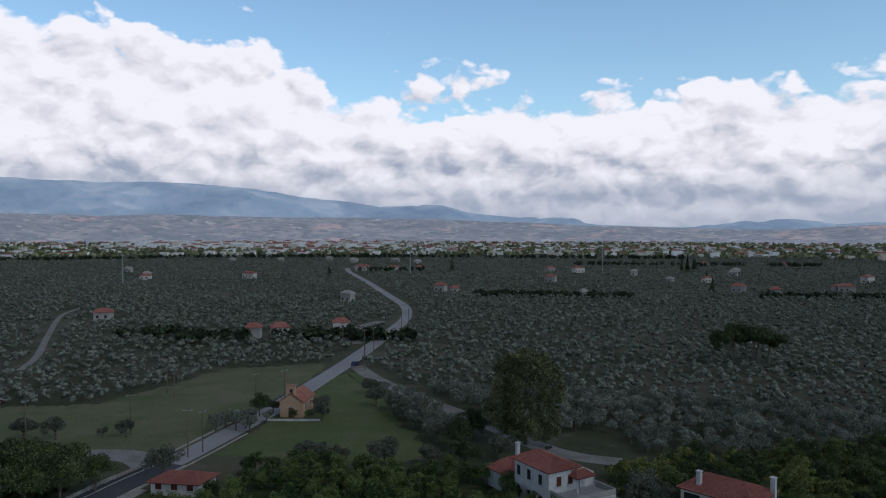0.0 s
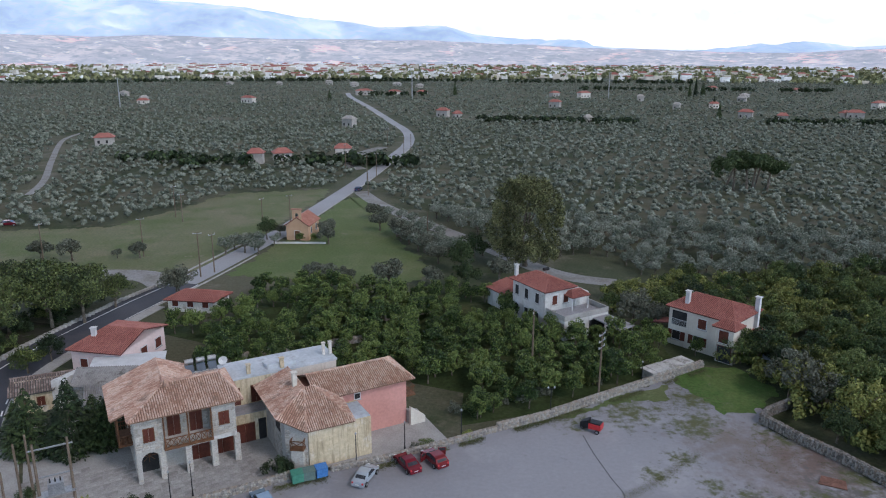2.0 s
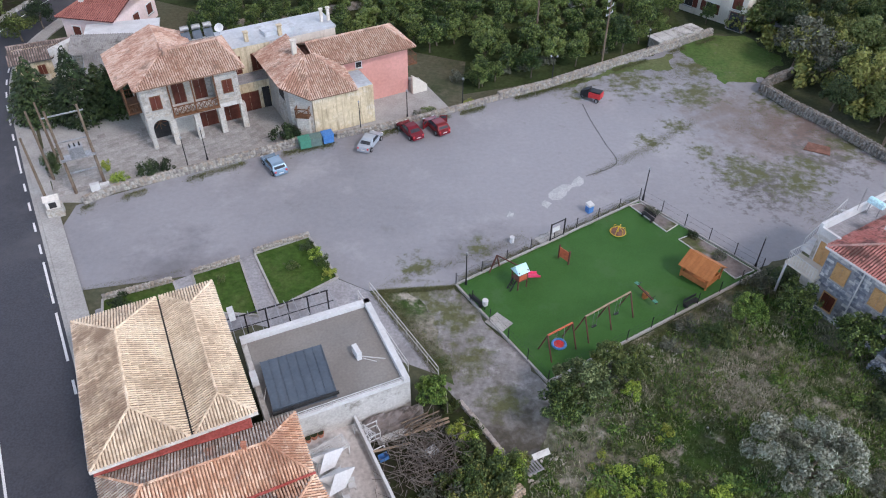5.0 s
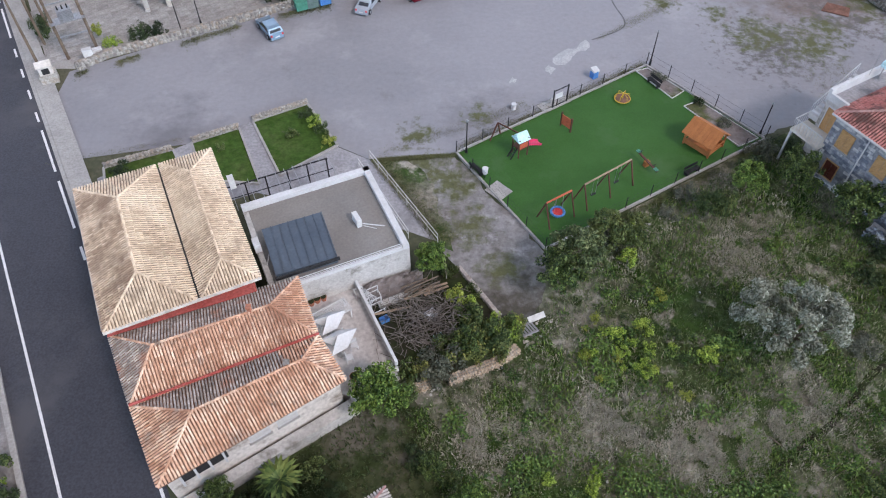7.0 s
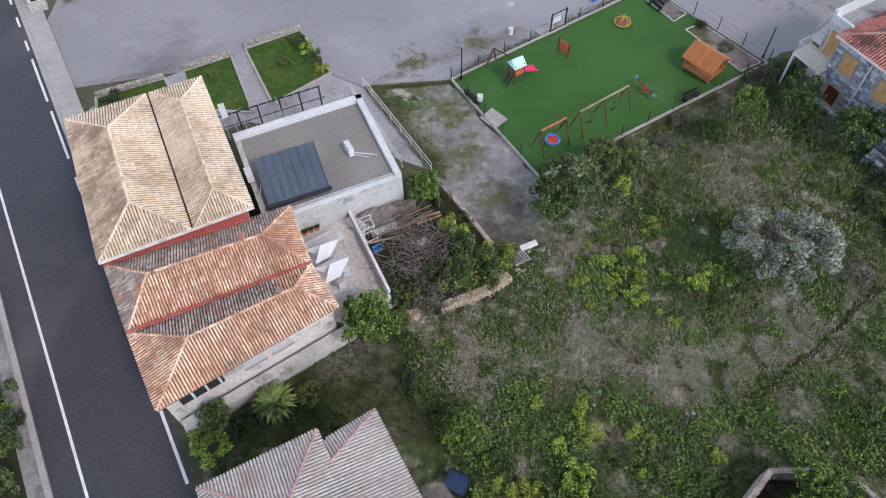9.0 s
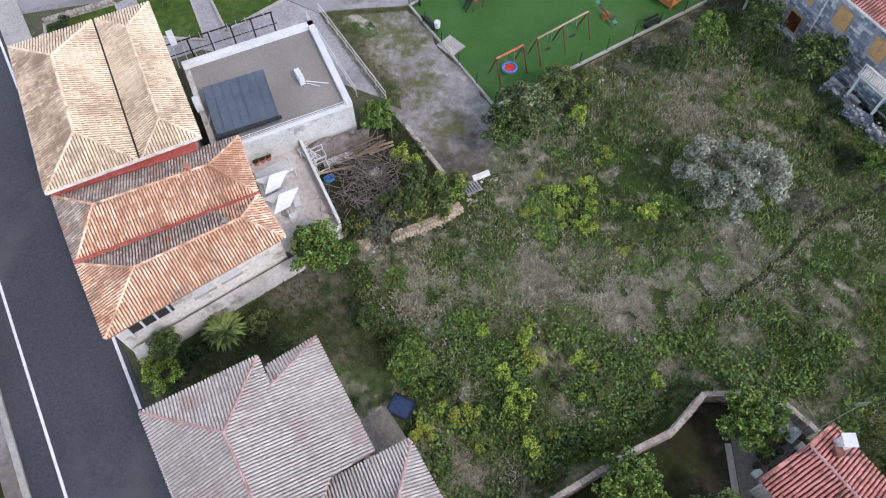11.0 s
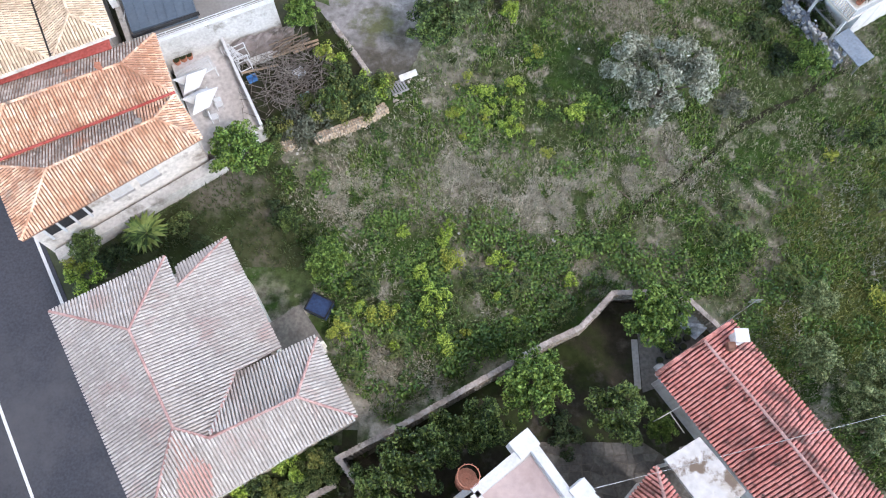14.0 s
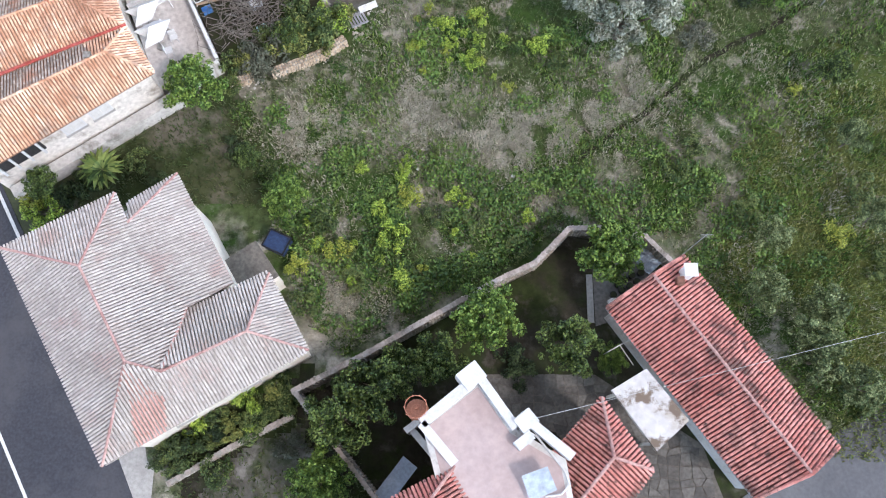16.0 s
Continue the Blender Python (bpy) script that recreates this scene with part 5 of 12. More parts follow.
def orange_house():
    """The house with two orange-tiled hip roofs and a courtyard."""
    h = thing("orange_roofed_house", pose(0, 0, 0), "old house with weathered orange clay-tile hip roofs", "house")
    nw, ne, ve, vw, se, sw = (-19.3, 21.5), (-8.8, 25.9), (-7.0, 21.7), (-16.75, 17.0), (-5.1, 18.85), (-14.1, 12.55)
    wall_ring(h, inset([sw, se, ne, nw], 0.35), 0, 3.6, M["old_cream"])
    a, ca, _ = hip_planes(vw, ve, ne, nw, 3.72, 4.95, 0.2, 0.19)
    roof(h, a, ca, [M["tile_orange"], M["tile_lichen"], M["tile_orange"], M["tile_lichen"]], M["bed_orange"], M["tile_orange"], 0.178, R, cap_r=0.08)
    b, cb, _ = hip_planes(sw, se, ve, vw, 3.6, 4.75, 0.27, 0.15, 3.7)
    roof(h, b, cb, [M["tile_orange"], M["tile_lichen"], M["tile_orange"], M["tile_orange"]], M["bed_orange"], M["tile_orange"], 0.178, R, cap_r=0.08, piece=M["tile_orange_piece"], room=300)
    g = Buf()
    ridge_caps(g, (*vw, 3.83), (*ve, 3.83), 0.1, 0.8)
    part("valley_flashing", g, M["flash_red"], h, "red valley flashing", kind="stuff")
    g = Buf().beam((*nw, 3.98), (-14.0, 23.72, 3.98), 0.5, 0.06).beam((-14.2, 23.75, 4.0), (-11.2, 25.0, 4.0), 0.8, 0.06)
    part("flashing", g, M["flash_red"], h, "red sheet flashing")
    chimney(h, -10.9, 22.5, 4.6, 5.3, 0.22, M["clay"])
    chimney(h, -8.3, 19.2, 4.3, 4.75, 0.25, M["dark_stone"])
    walls = inset([sw, se, ne, nw], 0.35)
    for u in (5.2, 6.9):
        window(h, on_wall(walls[0], walls[1], u, 2.2), 1.1, 0.8, M["white_wall"], M["white"], shut=False)
    # one dark sheet for the shade behind the loggia posts
    part("loggia_dark_sheet", Buf().box(0.3, 2.9, -0.1, 0.0, 2.2, 3.1), M["dark"], h, at=on_wall(walls[0], walls[1], 0.4, 0))
    for i in range(4):
        part("loggia_post", Buf().box(-0.06, 0.06, -0.2, -0.04, 1.9, 3.3), M["white"], h, at=on_wall(walls[0], walls[1], 0.7 + i * 0.8, 0))
    part("plinth", Buf().prism([(-13.7, 12.95), (-13.35, 12.4), (-4.5, 18.6), (-5.0, 19.1)], 0, 1.0), M["stain_shade_wall"], h)
    # courtyard
    yard = thing("courtyard", pose(0, 0, 0), "raised concrete courtyard with low white wall", "courtyard", kind="structure")
    poly = [(-5.9, 19.4), (-5.1, 19.2), (-2.55, 21.05), (-5.6, 27.3), (-8.4, 26.1), (-8.7, 25.6)]
    part("slab", Buf().prism(poly, -0.2, 0.95), M["court"], yard)
    part("wall", Buf().prism([(-2.55, 21.05), (-2.4, 21.15), (-5.4, 27.2), (-5.55, 27.1)], 0, 1.75), M["white"], yard)
    part("wall", Buf().prism([(-5.2, 19.2), (-5.1, 19.0), (-2.35, 20.85), (-2.45, 21.05)], 0, 1.3), M["white_wall"], yard)
    for x, y, s in ((-6.75, 23.45, 1.0), (-6.0, 22.1, 1.05)):
        um = thing("parasol", pose(x, y, 0.95, 0, 0, 31), "half-folded white canvas parasol in the courtyard", "parasol", "parasols")
        c = Buf()
        tips = [(1.25 * s, 0.1, 1.75), (0.35 * s, 0.75 * s, 1.35), (-0.9 * s, 0.45 * s, 1.7), (-0.25 * s, -0.2 * s, 1.3), (-0.75 * s, -0.8 * s, 1.6), (0.3 * s, -0.6 * s, 1.35)]
        for p, q in zip(tips, tips[1:] + tips[:1]):
            c.face((0, 0, 2.1), p, q)
        part("canopy", c, M["white"], um)
        part("pole", Buf().tube((0, 0, 0), (0, 0, 2.1), 0.03), M["grey_metal"], um)
        part("foot", Buf().disc((0, 0), 0.3, 0, 0.08, 12), M["concrete"], um)
    for x, y, a in ((-5.2, 22.5, 20), (-5.4, 21.6, 110), (-5.9, 23.2, 60)):
        ch = thing("garden_chair", pose(x, y, 0.95, 0, 0, a), "white plastic garden chair in the courtyard", "chair", "courtyard chairs")
        part("seat", Buf().box(-0.22, 0.22, -0.22, 0.22, 0.4, 0.44), M["white"], ch)
        part("backrest", Buf().box(-0.22, 0.22, 0.18, 0.22, 0.44, 0.85), M["white"], ch)
        for sx in (-1, 1):
            for sy in (-1, 1):
                part("leg", Buf().beam((sx * 0.2, sy * 0.2, 0), (sx * 0.19, sy * 0.19, 0.4), 0.035), M["white"], ch)
    for x, y, r in ((-5.0, 20.35, 0.3), (-8.3, 25.75, 0.24), (-7.95, 26.0, 0.26), (-7.55, 26.15, 0.22)):
        pt = thing("flower_pot", pose(x, y, 0.95), "round clay flower pot in the courtyard", "pot", "flower pots")
        part("pot", Buf().tube((0, 0, 0), (0, 0, 0.35), r * 0.7, r, 12), M["clay"], pt)
        part("soil", Buf().disc((0, 0), r * 0.85, 0.36, 0.37, 12), M["garden"], pt)


def lattice_panel():
    """A white lattice panel leaning over the courtyard's corner."""
    lp = thing("lattice_panel", pose(-6.75, 24.55, 0.95, 0, 0, 35), "white painted lattice panel lying over courtyard furniture", "lattice")
    for sx in (-1.1, 1.1):
        for sy in (-0.45, 0.45):
            part("post", Buf().beam((sx, sy, 0), (sx, sy, 0.95), 0.06), M["white"], lp)
    for a, c in (((-1.15, -0.5), (1.15, -0.5)), ((-1.15, 0.5), (1.15, 0.5)), ((-1.15, -0.5), (-1.15, 0.5)), ((1.15, -0.5), (1.15, 0.5))):
        part("frame_bar", Buf().beam((*a, 0.98), (*c, 0.98), 0.08), M["white"], lp)
    for i in range(15):
        x = -1.0 + i * 0.143
        part("lath", Buf().beam((x, -0.47, 1.0), (x, 0.47, 1.0), 0.04, 0.02), M["white"], lp)
    for i in range(6):
        y = -0.36 + i * 0.145
        part("lath", Buf().beam((-1.12, y, 1.02), (1.12, y, 1.02), 0.04, 0.02), M["white"], lp)


def grey_house():
    """The large house with grey weathered roofs."""
    h = thing("grey_roofed_house", pose(0, 0, 0), "large old house with lichen-grey tiled roofs and red hips", "house")
    a, b, e, f, g = (-10.05, 7.75, 6.65), (-4.85, 10.5, 6.85), (-5.65, 6.62, 7.7), (-3.05, 2.25, 7.65), (-4.0, -2.2, 6.45)
    b2, c, d = (-4.6, 10.3, 5.95), (-4.05, 8.95, 6.88), (-2.3, 11.85, 5.95)
    m, k = (0.95, 6.25, 5.95), (-0.95, 4.95, 6.45)
    l, i, j, hh, n = (-1.5, 1.85, 7.35), (2.2, 3.65, 7.45), (2.6, 6.75, 5.7), (4.75, 3.0, 6.0), (-1.5, -0.35, 6.35)
    wp = [(-4.15, -1.35), (4.0, 3.35), (2.35, 6.4), (0.75, 6.05), (-2.3, 11.2), (-4.6, 10.0), (-9.5, 7.6)]
    wall_ring(h, wp, 0, [6.2, 5.8, 5.5, 5.7, 5.75, 5.75, 6.4], M["cream_wall"])
    planes = [[g, a, e, f], [a, b, e], [d, m, k, f, e, b, c], [b2, d, c], [j, k, l, i], [hh, j, i], [g, hh, i, l, f]]
    planes[2] = [d, m, k, l, f, e, b, c]
    planes[4] = [l, i, j, k]
    roof(h, planes, [], M["tile_grey"], M["bed_grey"], M["cap_red"], 0.16, R, arch=0.55, piece=M["tile_grey_piece"], room=300)
    caps = Buf()
    for p, q in ((a, e), (b, e), (e, f), (f, g), (c, d), (l, i), (i, hh), (i, j), (f, l), (k, l)):
        ridge_caps(caps, p, q, 0.07)
    part("ridge_tiles", caps, M["cap_red"], h, "faded red ridge and hip tiles", kind="stuff")
    part("patched_tiles", slope_tiles([lerp(g, hh, 0.16), lerp(g, hh, 0.30), lerp(lerp(g, hh, 0.30), l, 0.55), lerp(f, g, 0.06)], 0.16, rng=R, lift=0.05), M["tile_patch"], h, "newer red tile patch", kind="stuff")
    part("broken_tile", Buf().box(-0.3, 0.3, -0.1, 0.1, 0, 0.05), M["white_wall"], h, at=pose(-1.9, 1.2, 6.95, 10, 5, 30))
    for u in (2.6, 6.2):
        window(h, on_wall(wp[0], wp[1], u, 2.4), 0.85, 1.3, M["shutter"], M["old_cream"])
    for u in (2, 4.5):
        window(h, on_wall(wp[4], wp[5], 0.3 + u * 0.3, 3.2), 0.9, 1.4, M["shutter"], M["white"])
    s = thing("lean_to_shed", pose(1.0, 9.15, 0, 0, 0, -55), "small lean-to with a flat mossy roof", "shed")
    part("wall", Buf().box(0, 2.3, -2.1, 0, 0, 2.55), M["cream_wall"], s)
    part("roof", Buf().box(-0.12, 2.42, -2.2, 0.12, 2.56, 2.7), M["moss_slab"], s, "brown mossy slab roof")
    part("parapet", Buf().box(2.32, 2.5, -2.25, 0.12, 2.0, 2.85), M["cream_wall"], s)


def long_red_house():
    h = thing("long_red_house", pose(0, 0, 0), "long low house with red gable roof and white chimney", "house")
    n, w, s, e = (23.65, 8.3), (19.45, 5.55), (26.0, -3.75), (30.35, -1.35)
    pl, cp, _ = hip_planes(w, s, e, n, 3.5, 4.95, 0.0, 0.0)
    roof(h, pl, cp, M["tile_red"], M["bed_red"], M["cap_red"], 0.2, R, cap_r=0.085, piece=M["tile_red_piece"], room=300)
    wp = inset([w, s, e, n], 0.3)
    wall_ring(h, wp, 0, 3.4, M["white_wall"])
    for p, q, r in ((wp[3], wp[0], lerp(wp[3], wp[0], 0.5)), (wp[1], wp[2], lerp(wp[1], wp[2], 0.5))):
        part("gable", Buf().face((*p, 3.4), (*q, 3.4), (*r, 4.8)).face((*q, 3.38), (*p, 3.38), (*r, 4.78)), M["white_wall"], h)
    for p, q in ((n, w), (s, e)):
        v = Buf()
        md = lerp(p, q, 0.5)
        ridge_caps(v, (*p, 3.53), (*md, 4.98), 0.09, 0.3)
        ridge_caps(v, (*md, 4.98), (*q, 3.53), 0.09, 0.3)
        part("verge_tiles", v, M["tile_red"], h, kind="stuff")
    chimney(h, 23.35, 7.1, 4.0, 5.1, 0.48, M["white"])
    part("chimney_flue", Buf().box(22.75, 23.1, 6.45, 6.85, 4.3, 4.95), M["rust"], h)
    part("gutter", Buf().tube((*w, 3.42), (*s, 3.42), 0.07), M["grey_metal"], h)
    an = thing("roof_aerial", pose(23.9, 8.6, 0), "thin metal aerial by the gable", "aerial")
    part("mast", Buf().tube((0, 0, 2.0), (0, 0, 6.4), 0.025), M["grey_metal"], an)
    part("mast_foot", Buf().tube((0, 0, 0), (0, 0, 2.0), 0.04), M["grey_metal"], an)
    for z in (5.9, 6.1, 6.3):
        part("dipole", Buf().beam((-0.3, 0, z), (0.3, 0, z), 0.02), M["grey_metal"], an)
    sl = thing("concrete_canopy", pose(0, 0, 0), "white stained concrete canopy slab beside the house", "canopy")
    part("slab", Buf().prism([(21.4, -1.55), (23.1, -0.1), (21.2, 2.4), (19.4, 1.35)], 3.5, 3.75), M["white_stain"], sl)
    for x, y in ((21.4, -1.2), (22.8, -0.1), (21.1, 2.1), (19.8, 1.2)):
        part("post", Buf().beam((x, y, 0), (x, y, 3.5), 0.15), M["white_wall"], sl)


def terrace_house():
    h = thing("terrace_house", pose(0, 0, 0), "house with a pink roof terrace and white parapet", "house")
    zt = 6.1
    deck = [(12.3, -8.5), (17.6, -8.5), (16.6, -1.9), (14.3, -0.55), (12.75, 1.7), (10.1, -0.35)]
    wall_ring(h, deck, 0, zt, M["white_wall"])
    part("terrace_deck", Buf().prism(inset(deck, 0.28), zt - 0.3, zt + 0.02), M["terrace"], h, "pale pink terrace deck")
    for p, q, w in (((12.75, 1.7), (14.35, -0.55), 0.42), ((14.9, -0.2), (16.85, -1.8), 0.42), ((10.1, -0.35), (12.4, 1.5), 0.5), ((11.6, -2.1), (10.1, -0.35), 0.42)):
        d = Vector((q[0] - p[0], q[1] - p[1])).normalized()
        s = Vector((-d.y, d.x)) * w * 0.5
        part("parapet", Buf().prism([tuple(Vector(p) - s), tuple(Vector(q) - s), tuple(Vector(q) + s), tuple(Vector(p) + s)], zt - 0.2, zt + 0.5), M["white"], h)
    part("parapet_block", Buf().box(-0.55, 0.55, -0.45, 0.45, zt - 1.0, zt + 0.75), M["white"], h, at=pose(12.35, 1.75, 0, 0, 0, 38))
    part("parapet_block", Buf().box(-0.4, 0.5, -0.4, 0.35, zt - 0.6, zt + 0.65), M["white"], h, at=pose(14.75, -0.25, 0, 0, 0, 38))
    part("parapet_block", Buf().box(-0.45, 0.45, -0.22, 0.22, zt, zt + 0.55), M["white"], h, at=pose(14.7, -1.1, 0, 0, 0, 38))
    pp = Buf()
    pts = [(13.2, 0.6), (13.7, 0.4), (14.5, -0.8), (14.7, -0.6), (15.3, -0.9), (16.5, -2.4), (16.7, -3.0), (16.3, -3.4), (15.6, -3.5)]
    for p, q in zip(pts, pts[1:]):
        pp.tube((*p, zt + 0.12), (*q, zt + 0.12), 0.045, k=6)
    part("pipe", pp, M["white"], h)
    part("solar_panel", Buf().prism([(14.5, -2.6), (15.65, -2.2), (16.1, -3.2), (14.9, -3.7)], [zt + 0.7, zt + 0.7, zt + 0.25, zt + 0.25], [zt + 0.76, zt + 0.76, zt + 0.31, zt + 0.31]), M["glass_pale"], h, "pale glazed solar panel")
    part("panel_stand", Buf().beam((14.7, -2.7, zt), (14.7, -2.7, zt + 0.7), 0.05).beam((15.5, -2.4, zt), (15.5, -2.4, zt + 0.7), 0.05), M["grey_metal"], h)
    # red roofs either side
    pl, cp, _ = hip_planes((5.6, -5.2), (9.5, -9.8), (14.0, -6.5), (11.6, -2.2), 6.0, 7.4, 0.28, 0.2)
    roof(h, pl, cp, M["tile_red"], M["bed_red"], M["cap_red"], 0.2, R, cap_r=0.085)
    wall_ring(h, inset([(5.6, -5.2), (9.5, -9.8), (14.0, -6.5), (11.6, -2.2)], 0.4), 0, 5.9, M["white_wall"])
    A, B, C, D = (15.7, -2.2), (18.7, 0.95), (20.9, -2.4), (18.0, -5.9)
    pl, cp, _ = hip_planes(B, A, D, C, 4.6, 5.9, 0.33, 0.0)
    roof(h, pl, cp, M["tile_red"], M["bed_red"], M["cap_red"], 0.2, R, cap_r=0.085)
    wall_ring(h, inset([A, D, C, B], 0.35), 0, 4.5, M["white_wall"])
    pl, cp, _ = hip_planes((18.6, -2.9), (20.4, -5.4), (18.2, -7.6), (16.6, -4.8), 4.0, 5.1, 0.3, 0.0)
    roof(h, pl, cp, M["tile_red"], M["bed_red"], M["cap_red"], 0.2, R, cap_r=0.085)
    # low wing with the open stair yard
    part("yard_wall", Buf().prism([(9.35, -0.55), (9.6, -0.35), (11.2, -2.2), (10.95, -2.4)], 0, 3.6), M["white_wall"], h)
    part("yard_wall", Buf().prism([(9.35, -0.75), (10.2, -0.1), (10.0, 0.15), (9.15, -0.5)], 0, 3.9), M["white_wall"], h)
    part("yard_floor", Buf().prism([(9.5, -0.6), (11.1, -2.3), (12.2, -1.2), (10.6, 0.2)], 0, 1.6), M["pave_dark"], h)
    # flat sheets on posts, put in for the pale blue metal stairs
    st = thing("blue_stair_sheets", pose(8.75, -2.9, 0, 0, 0, -38), "flat bluish sheets standing for pale blue metal stairs", "awning")
    part("sheet", Buf().prism([(-0.4, -1.2), (0.5, -1.2), (0.5, 1.1), (-0.4, 1.1)], [2.4, 2.7, 2.7, 2.4], [2.44, 2.74, 2.74, 2.44]), M["zinc_pale"], st)
    part("sheet", Buf().prism([(0.5, -1.3), (2.2, -1.3), (2.2, -0.3), (0.5, -0.3)], 2.5, 2.56), M["zinc_pale"], st)
    for x, y in ((-0.3, -1.1), (-0.3, 1.0), (2.1, -1.2)):
        part("post", Buf().beam((x, y, 0), (x, y, 2.45), 0.06), M["black_metal"], st)
    # spiral stair head
    sp = thing("spiral_stair", pose(9.85, 0.35, 0), "rust-red spiral stair beside the terrace", "stair")
    sp.matrix_basis = sp.matrix_basis @ Matrix.Diagonal((0.8, 0.8, 1.0, 1.0))
    part("column", Buf().tube((0, 0, 0), (0, 0, 6.2), 0.08), M["clay"], sp)
    for i in range(30):
        a = i * 0.42
        t = Buf().prism([(0.05, -0.05), (0.66, -0.17), (0.66, 0.17), (0.05, 0.05)], 0, 0.05)
        part("tread", t, M["clay"], sp, at=pose(0, 0, 0.2 * (i + 1), 0, 0, math.degrees(a)))
    part("landing", Buf().box(0.1, 0.95, -0.4, 0.3, 6.05, 6.12), M["clay"], sp, at=pose(0, 0, 0, 0, 0, -45))
    part("handrail", Buf().ring((0, 0, 6.9), 0.62, 0.025, 24, 5), M["clay"], sp)
    for i in range(10):
        a = i * 0.628
        part("baluster", Buf().beam((0.68 * math.cos(a), 0.68 * math.sin(a), 5.9), (0.68 * math.cos(a), 0.68 * math.sin(a), 6.9), 0.03), M["clay"], sp)


# stained render; its grey also stands for shade on the stone house's wing
M["stain_shade_wall"] = mat("stained_shaded_grey_render", [(0.40, 0.385, 0.36), (0.56, 0.545, 0.52)], scale=0.6, fine=5, grain=0.15, stain=[((0.24, 0.225, 0.20), 0.6, 0.58, 0.06)])
M["moss_slab"] = mat("mossy_screed", [(0.095, 0.085, 0.075), (0.16, 0.145, 0.125)], scale=1.1, fine=6, grain=0.25)
M["white_stain"] = mat("stained_white_concrete", [(0.46, 0.45, 0.44), (0.58, 0.58, 0.585)], scale=0.8, fine=3, grain=0.12, bump=0.05, stain=[((0.42, 0.38, 0.33), 0.35, 0.56, 0.06), ((0.17, 0.13, 0.10), 0.45, 0.55, 0.03)])
M["glass_pale"] = mat("pale_panel_glass", [(0.30, 0.36, 0.42), (0.40, 0.46, 0.52)], scale=0.6, fine=3, rough=0.12, spec=0.7, bump=0)
M["zinc_pale"] = mat("pale_blue_sheet", [(0.16, 0.20, 0.25), (0.24, 0.28, 0.33)], scale=0.8, fine=7, rough=0.55, grain=0.15)
hall()
flat_wing()
orange_house()
lattice_panel()
grey_house()
long_red_house()
terrace_house()


def stone_face(parent, w, h, material, at, rng, size=0.42, skip=()):
    """Rubble stones standing proud of a wall face of w by h, facing -y; skip: openings (x0, x1, z0, z1)."""
    b = Buf()
    z = 0.05
    while z < h - 0.1:
        hh = size * (0.5 + 0.35 * rng.random())
        x = 0.03
        while x < w - 0.08:
            ww = min(size * (0.8 + 0.9 * rng.random()), w - x - 0.02)
            cx, cz = x + ww / 2, z + hh / 2
            if ww > 0.08 and not any(a - ww * 0.4 < cx < c + ww * 0.4 and lo - hh * 0.4 < cz < hi + hh * 0.4 for a, c, lo, hi in skip):
                d = 0.025 + 0.03 * rng.random()
                g = 0.012
                n = len(b.v)
                j = [0.02 * (rng.random() - 0.5) for _ in range(8)]
                b.v += [(x + g + j[0], 0.01, z + g), (x + ww - g + j[1], 0.01, z + g), (x + ww - g + j[2], 0.01, z + hh - g), (x + g + j[3], 0.01, z + hh - g)]
                b.v += [(x + 2.5 * g, -d, z + 2.5 * g + j[4]), (x + ww - 2.5 * g, -d, z + 2.5 * g + j[5]), (x + ww - 2.5 * g, -d, z + hh - 2.5 * g + j[6]), (x + 2.5 * g, -d, z + hh - 2.5 * g + j[7])]
                b.f += [(n + 4, n + 5, n + 6, n + 7)] + [(n + i, n + (i + 1) % 4, n + 4 + (i + 1) % 4, n + 4 + i) for i in range(4)]
            x += ww
        z += hh
    part("stonework", b, material, parent, at=at, kind="stuff")


def arch_bay(w, h, span, spring, thick):
    """A wall of w by h along x with an arched opening through it."""
    b = Buf()
    x0, x1 = (w - span) / 2, (w + span) / 2
    b.box(0, x0, 0, thick, 0, spring)
    b.box(x1, w, 0, thick, 0, spring)
    k, r = 10, span / 2
    arc = [(w / 2 - r * math.cos(math.pi * i / k), spring + r * math.sin(math.pi * i / k)) for i in range(k + 1)]
    top = [(0, spring)] + arc + [(w, spring), (w, h), (0, h)]
    n = len(b.v)
    m = len(top)
    b.v += [(x, 0, z) for x, z in top] + [(x, thick, z) for x, z in top]
    b.f += [(n + i, n + m + i, n + m + (i + 1) % m, n + (i + 1) % m) for i in range(m)]
    for i in range(k):
        (xa, za), (xb, zb) = arc[i], arc[i + 1]
        for yy in (0, thick):
            q = [(xa, yy, za), (xb, yy, zb), (xb, yy, h), (xa, yy, h)]
            b.face(*(q if yy == 0 else q[::-1]))
    for yy in (0, thick):
        for xa, xb in ((0, x0), (x1, w)):
            q = [(xa, yy, spring), (xb, yy, spring), (xb, yy, h), (xa, yy, h)]
            b.face(*(q if yy == 0 else q[::-1]))
    return b


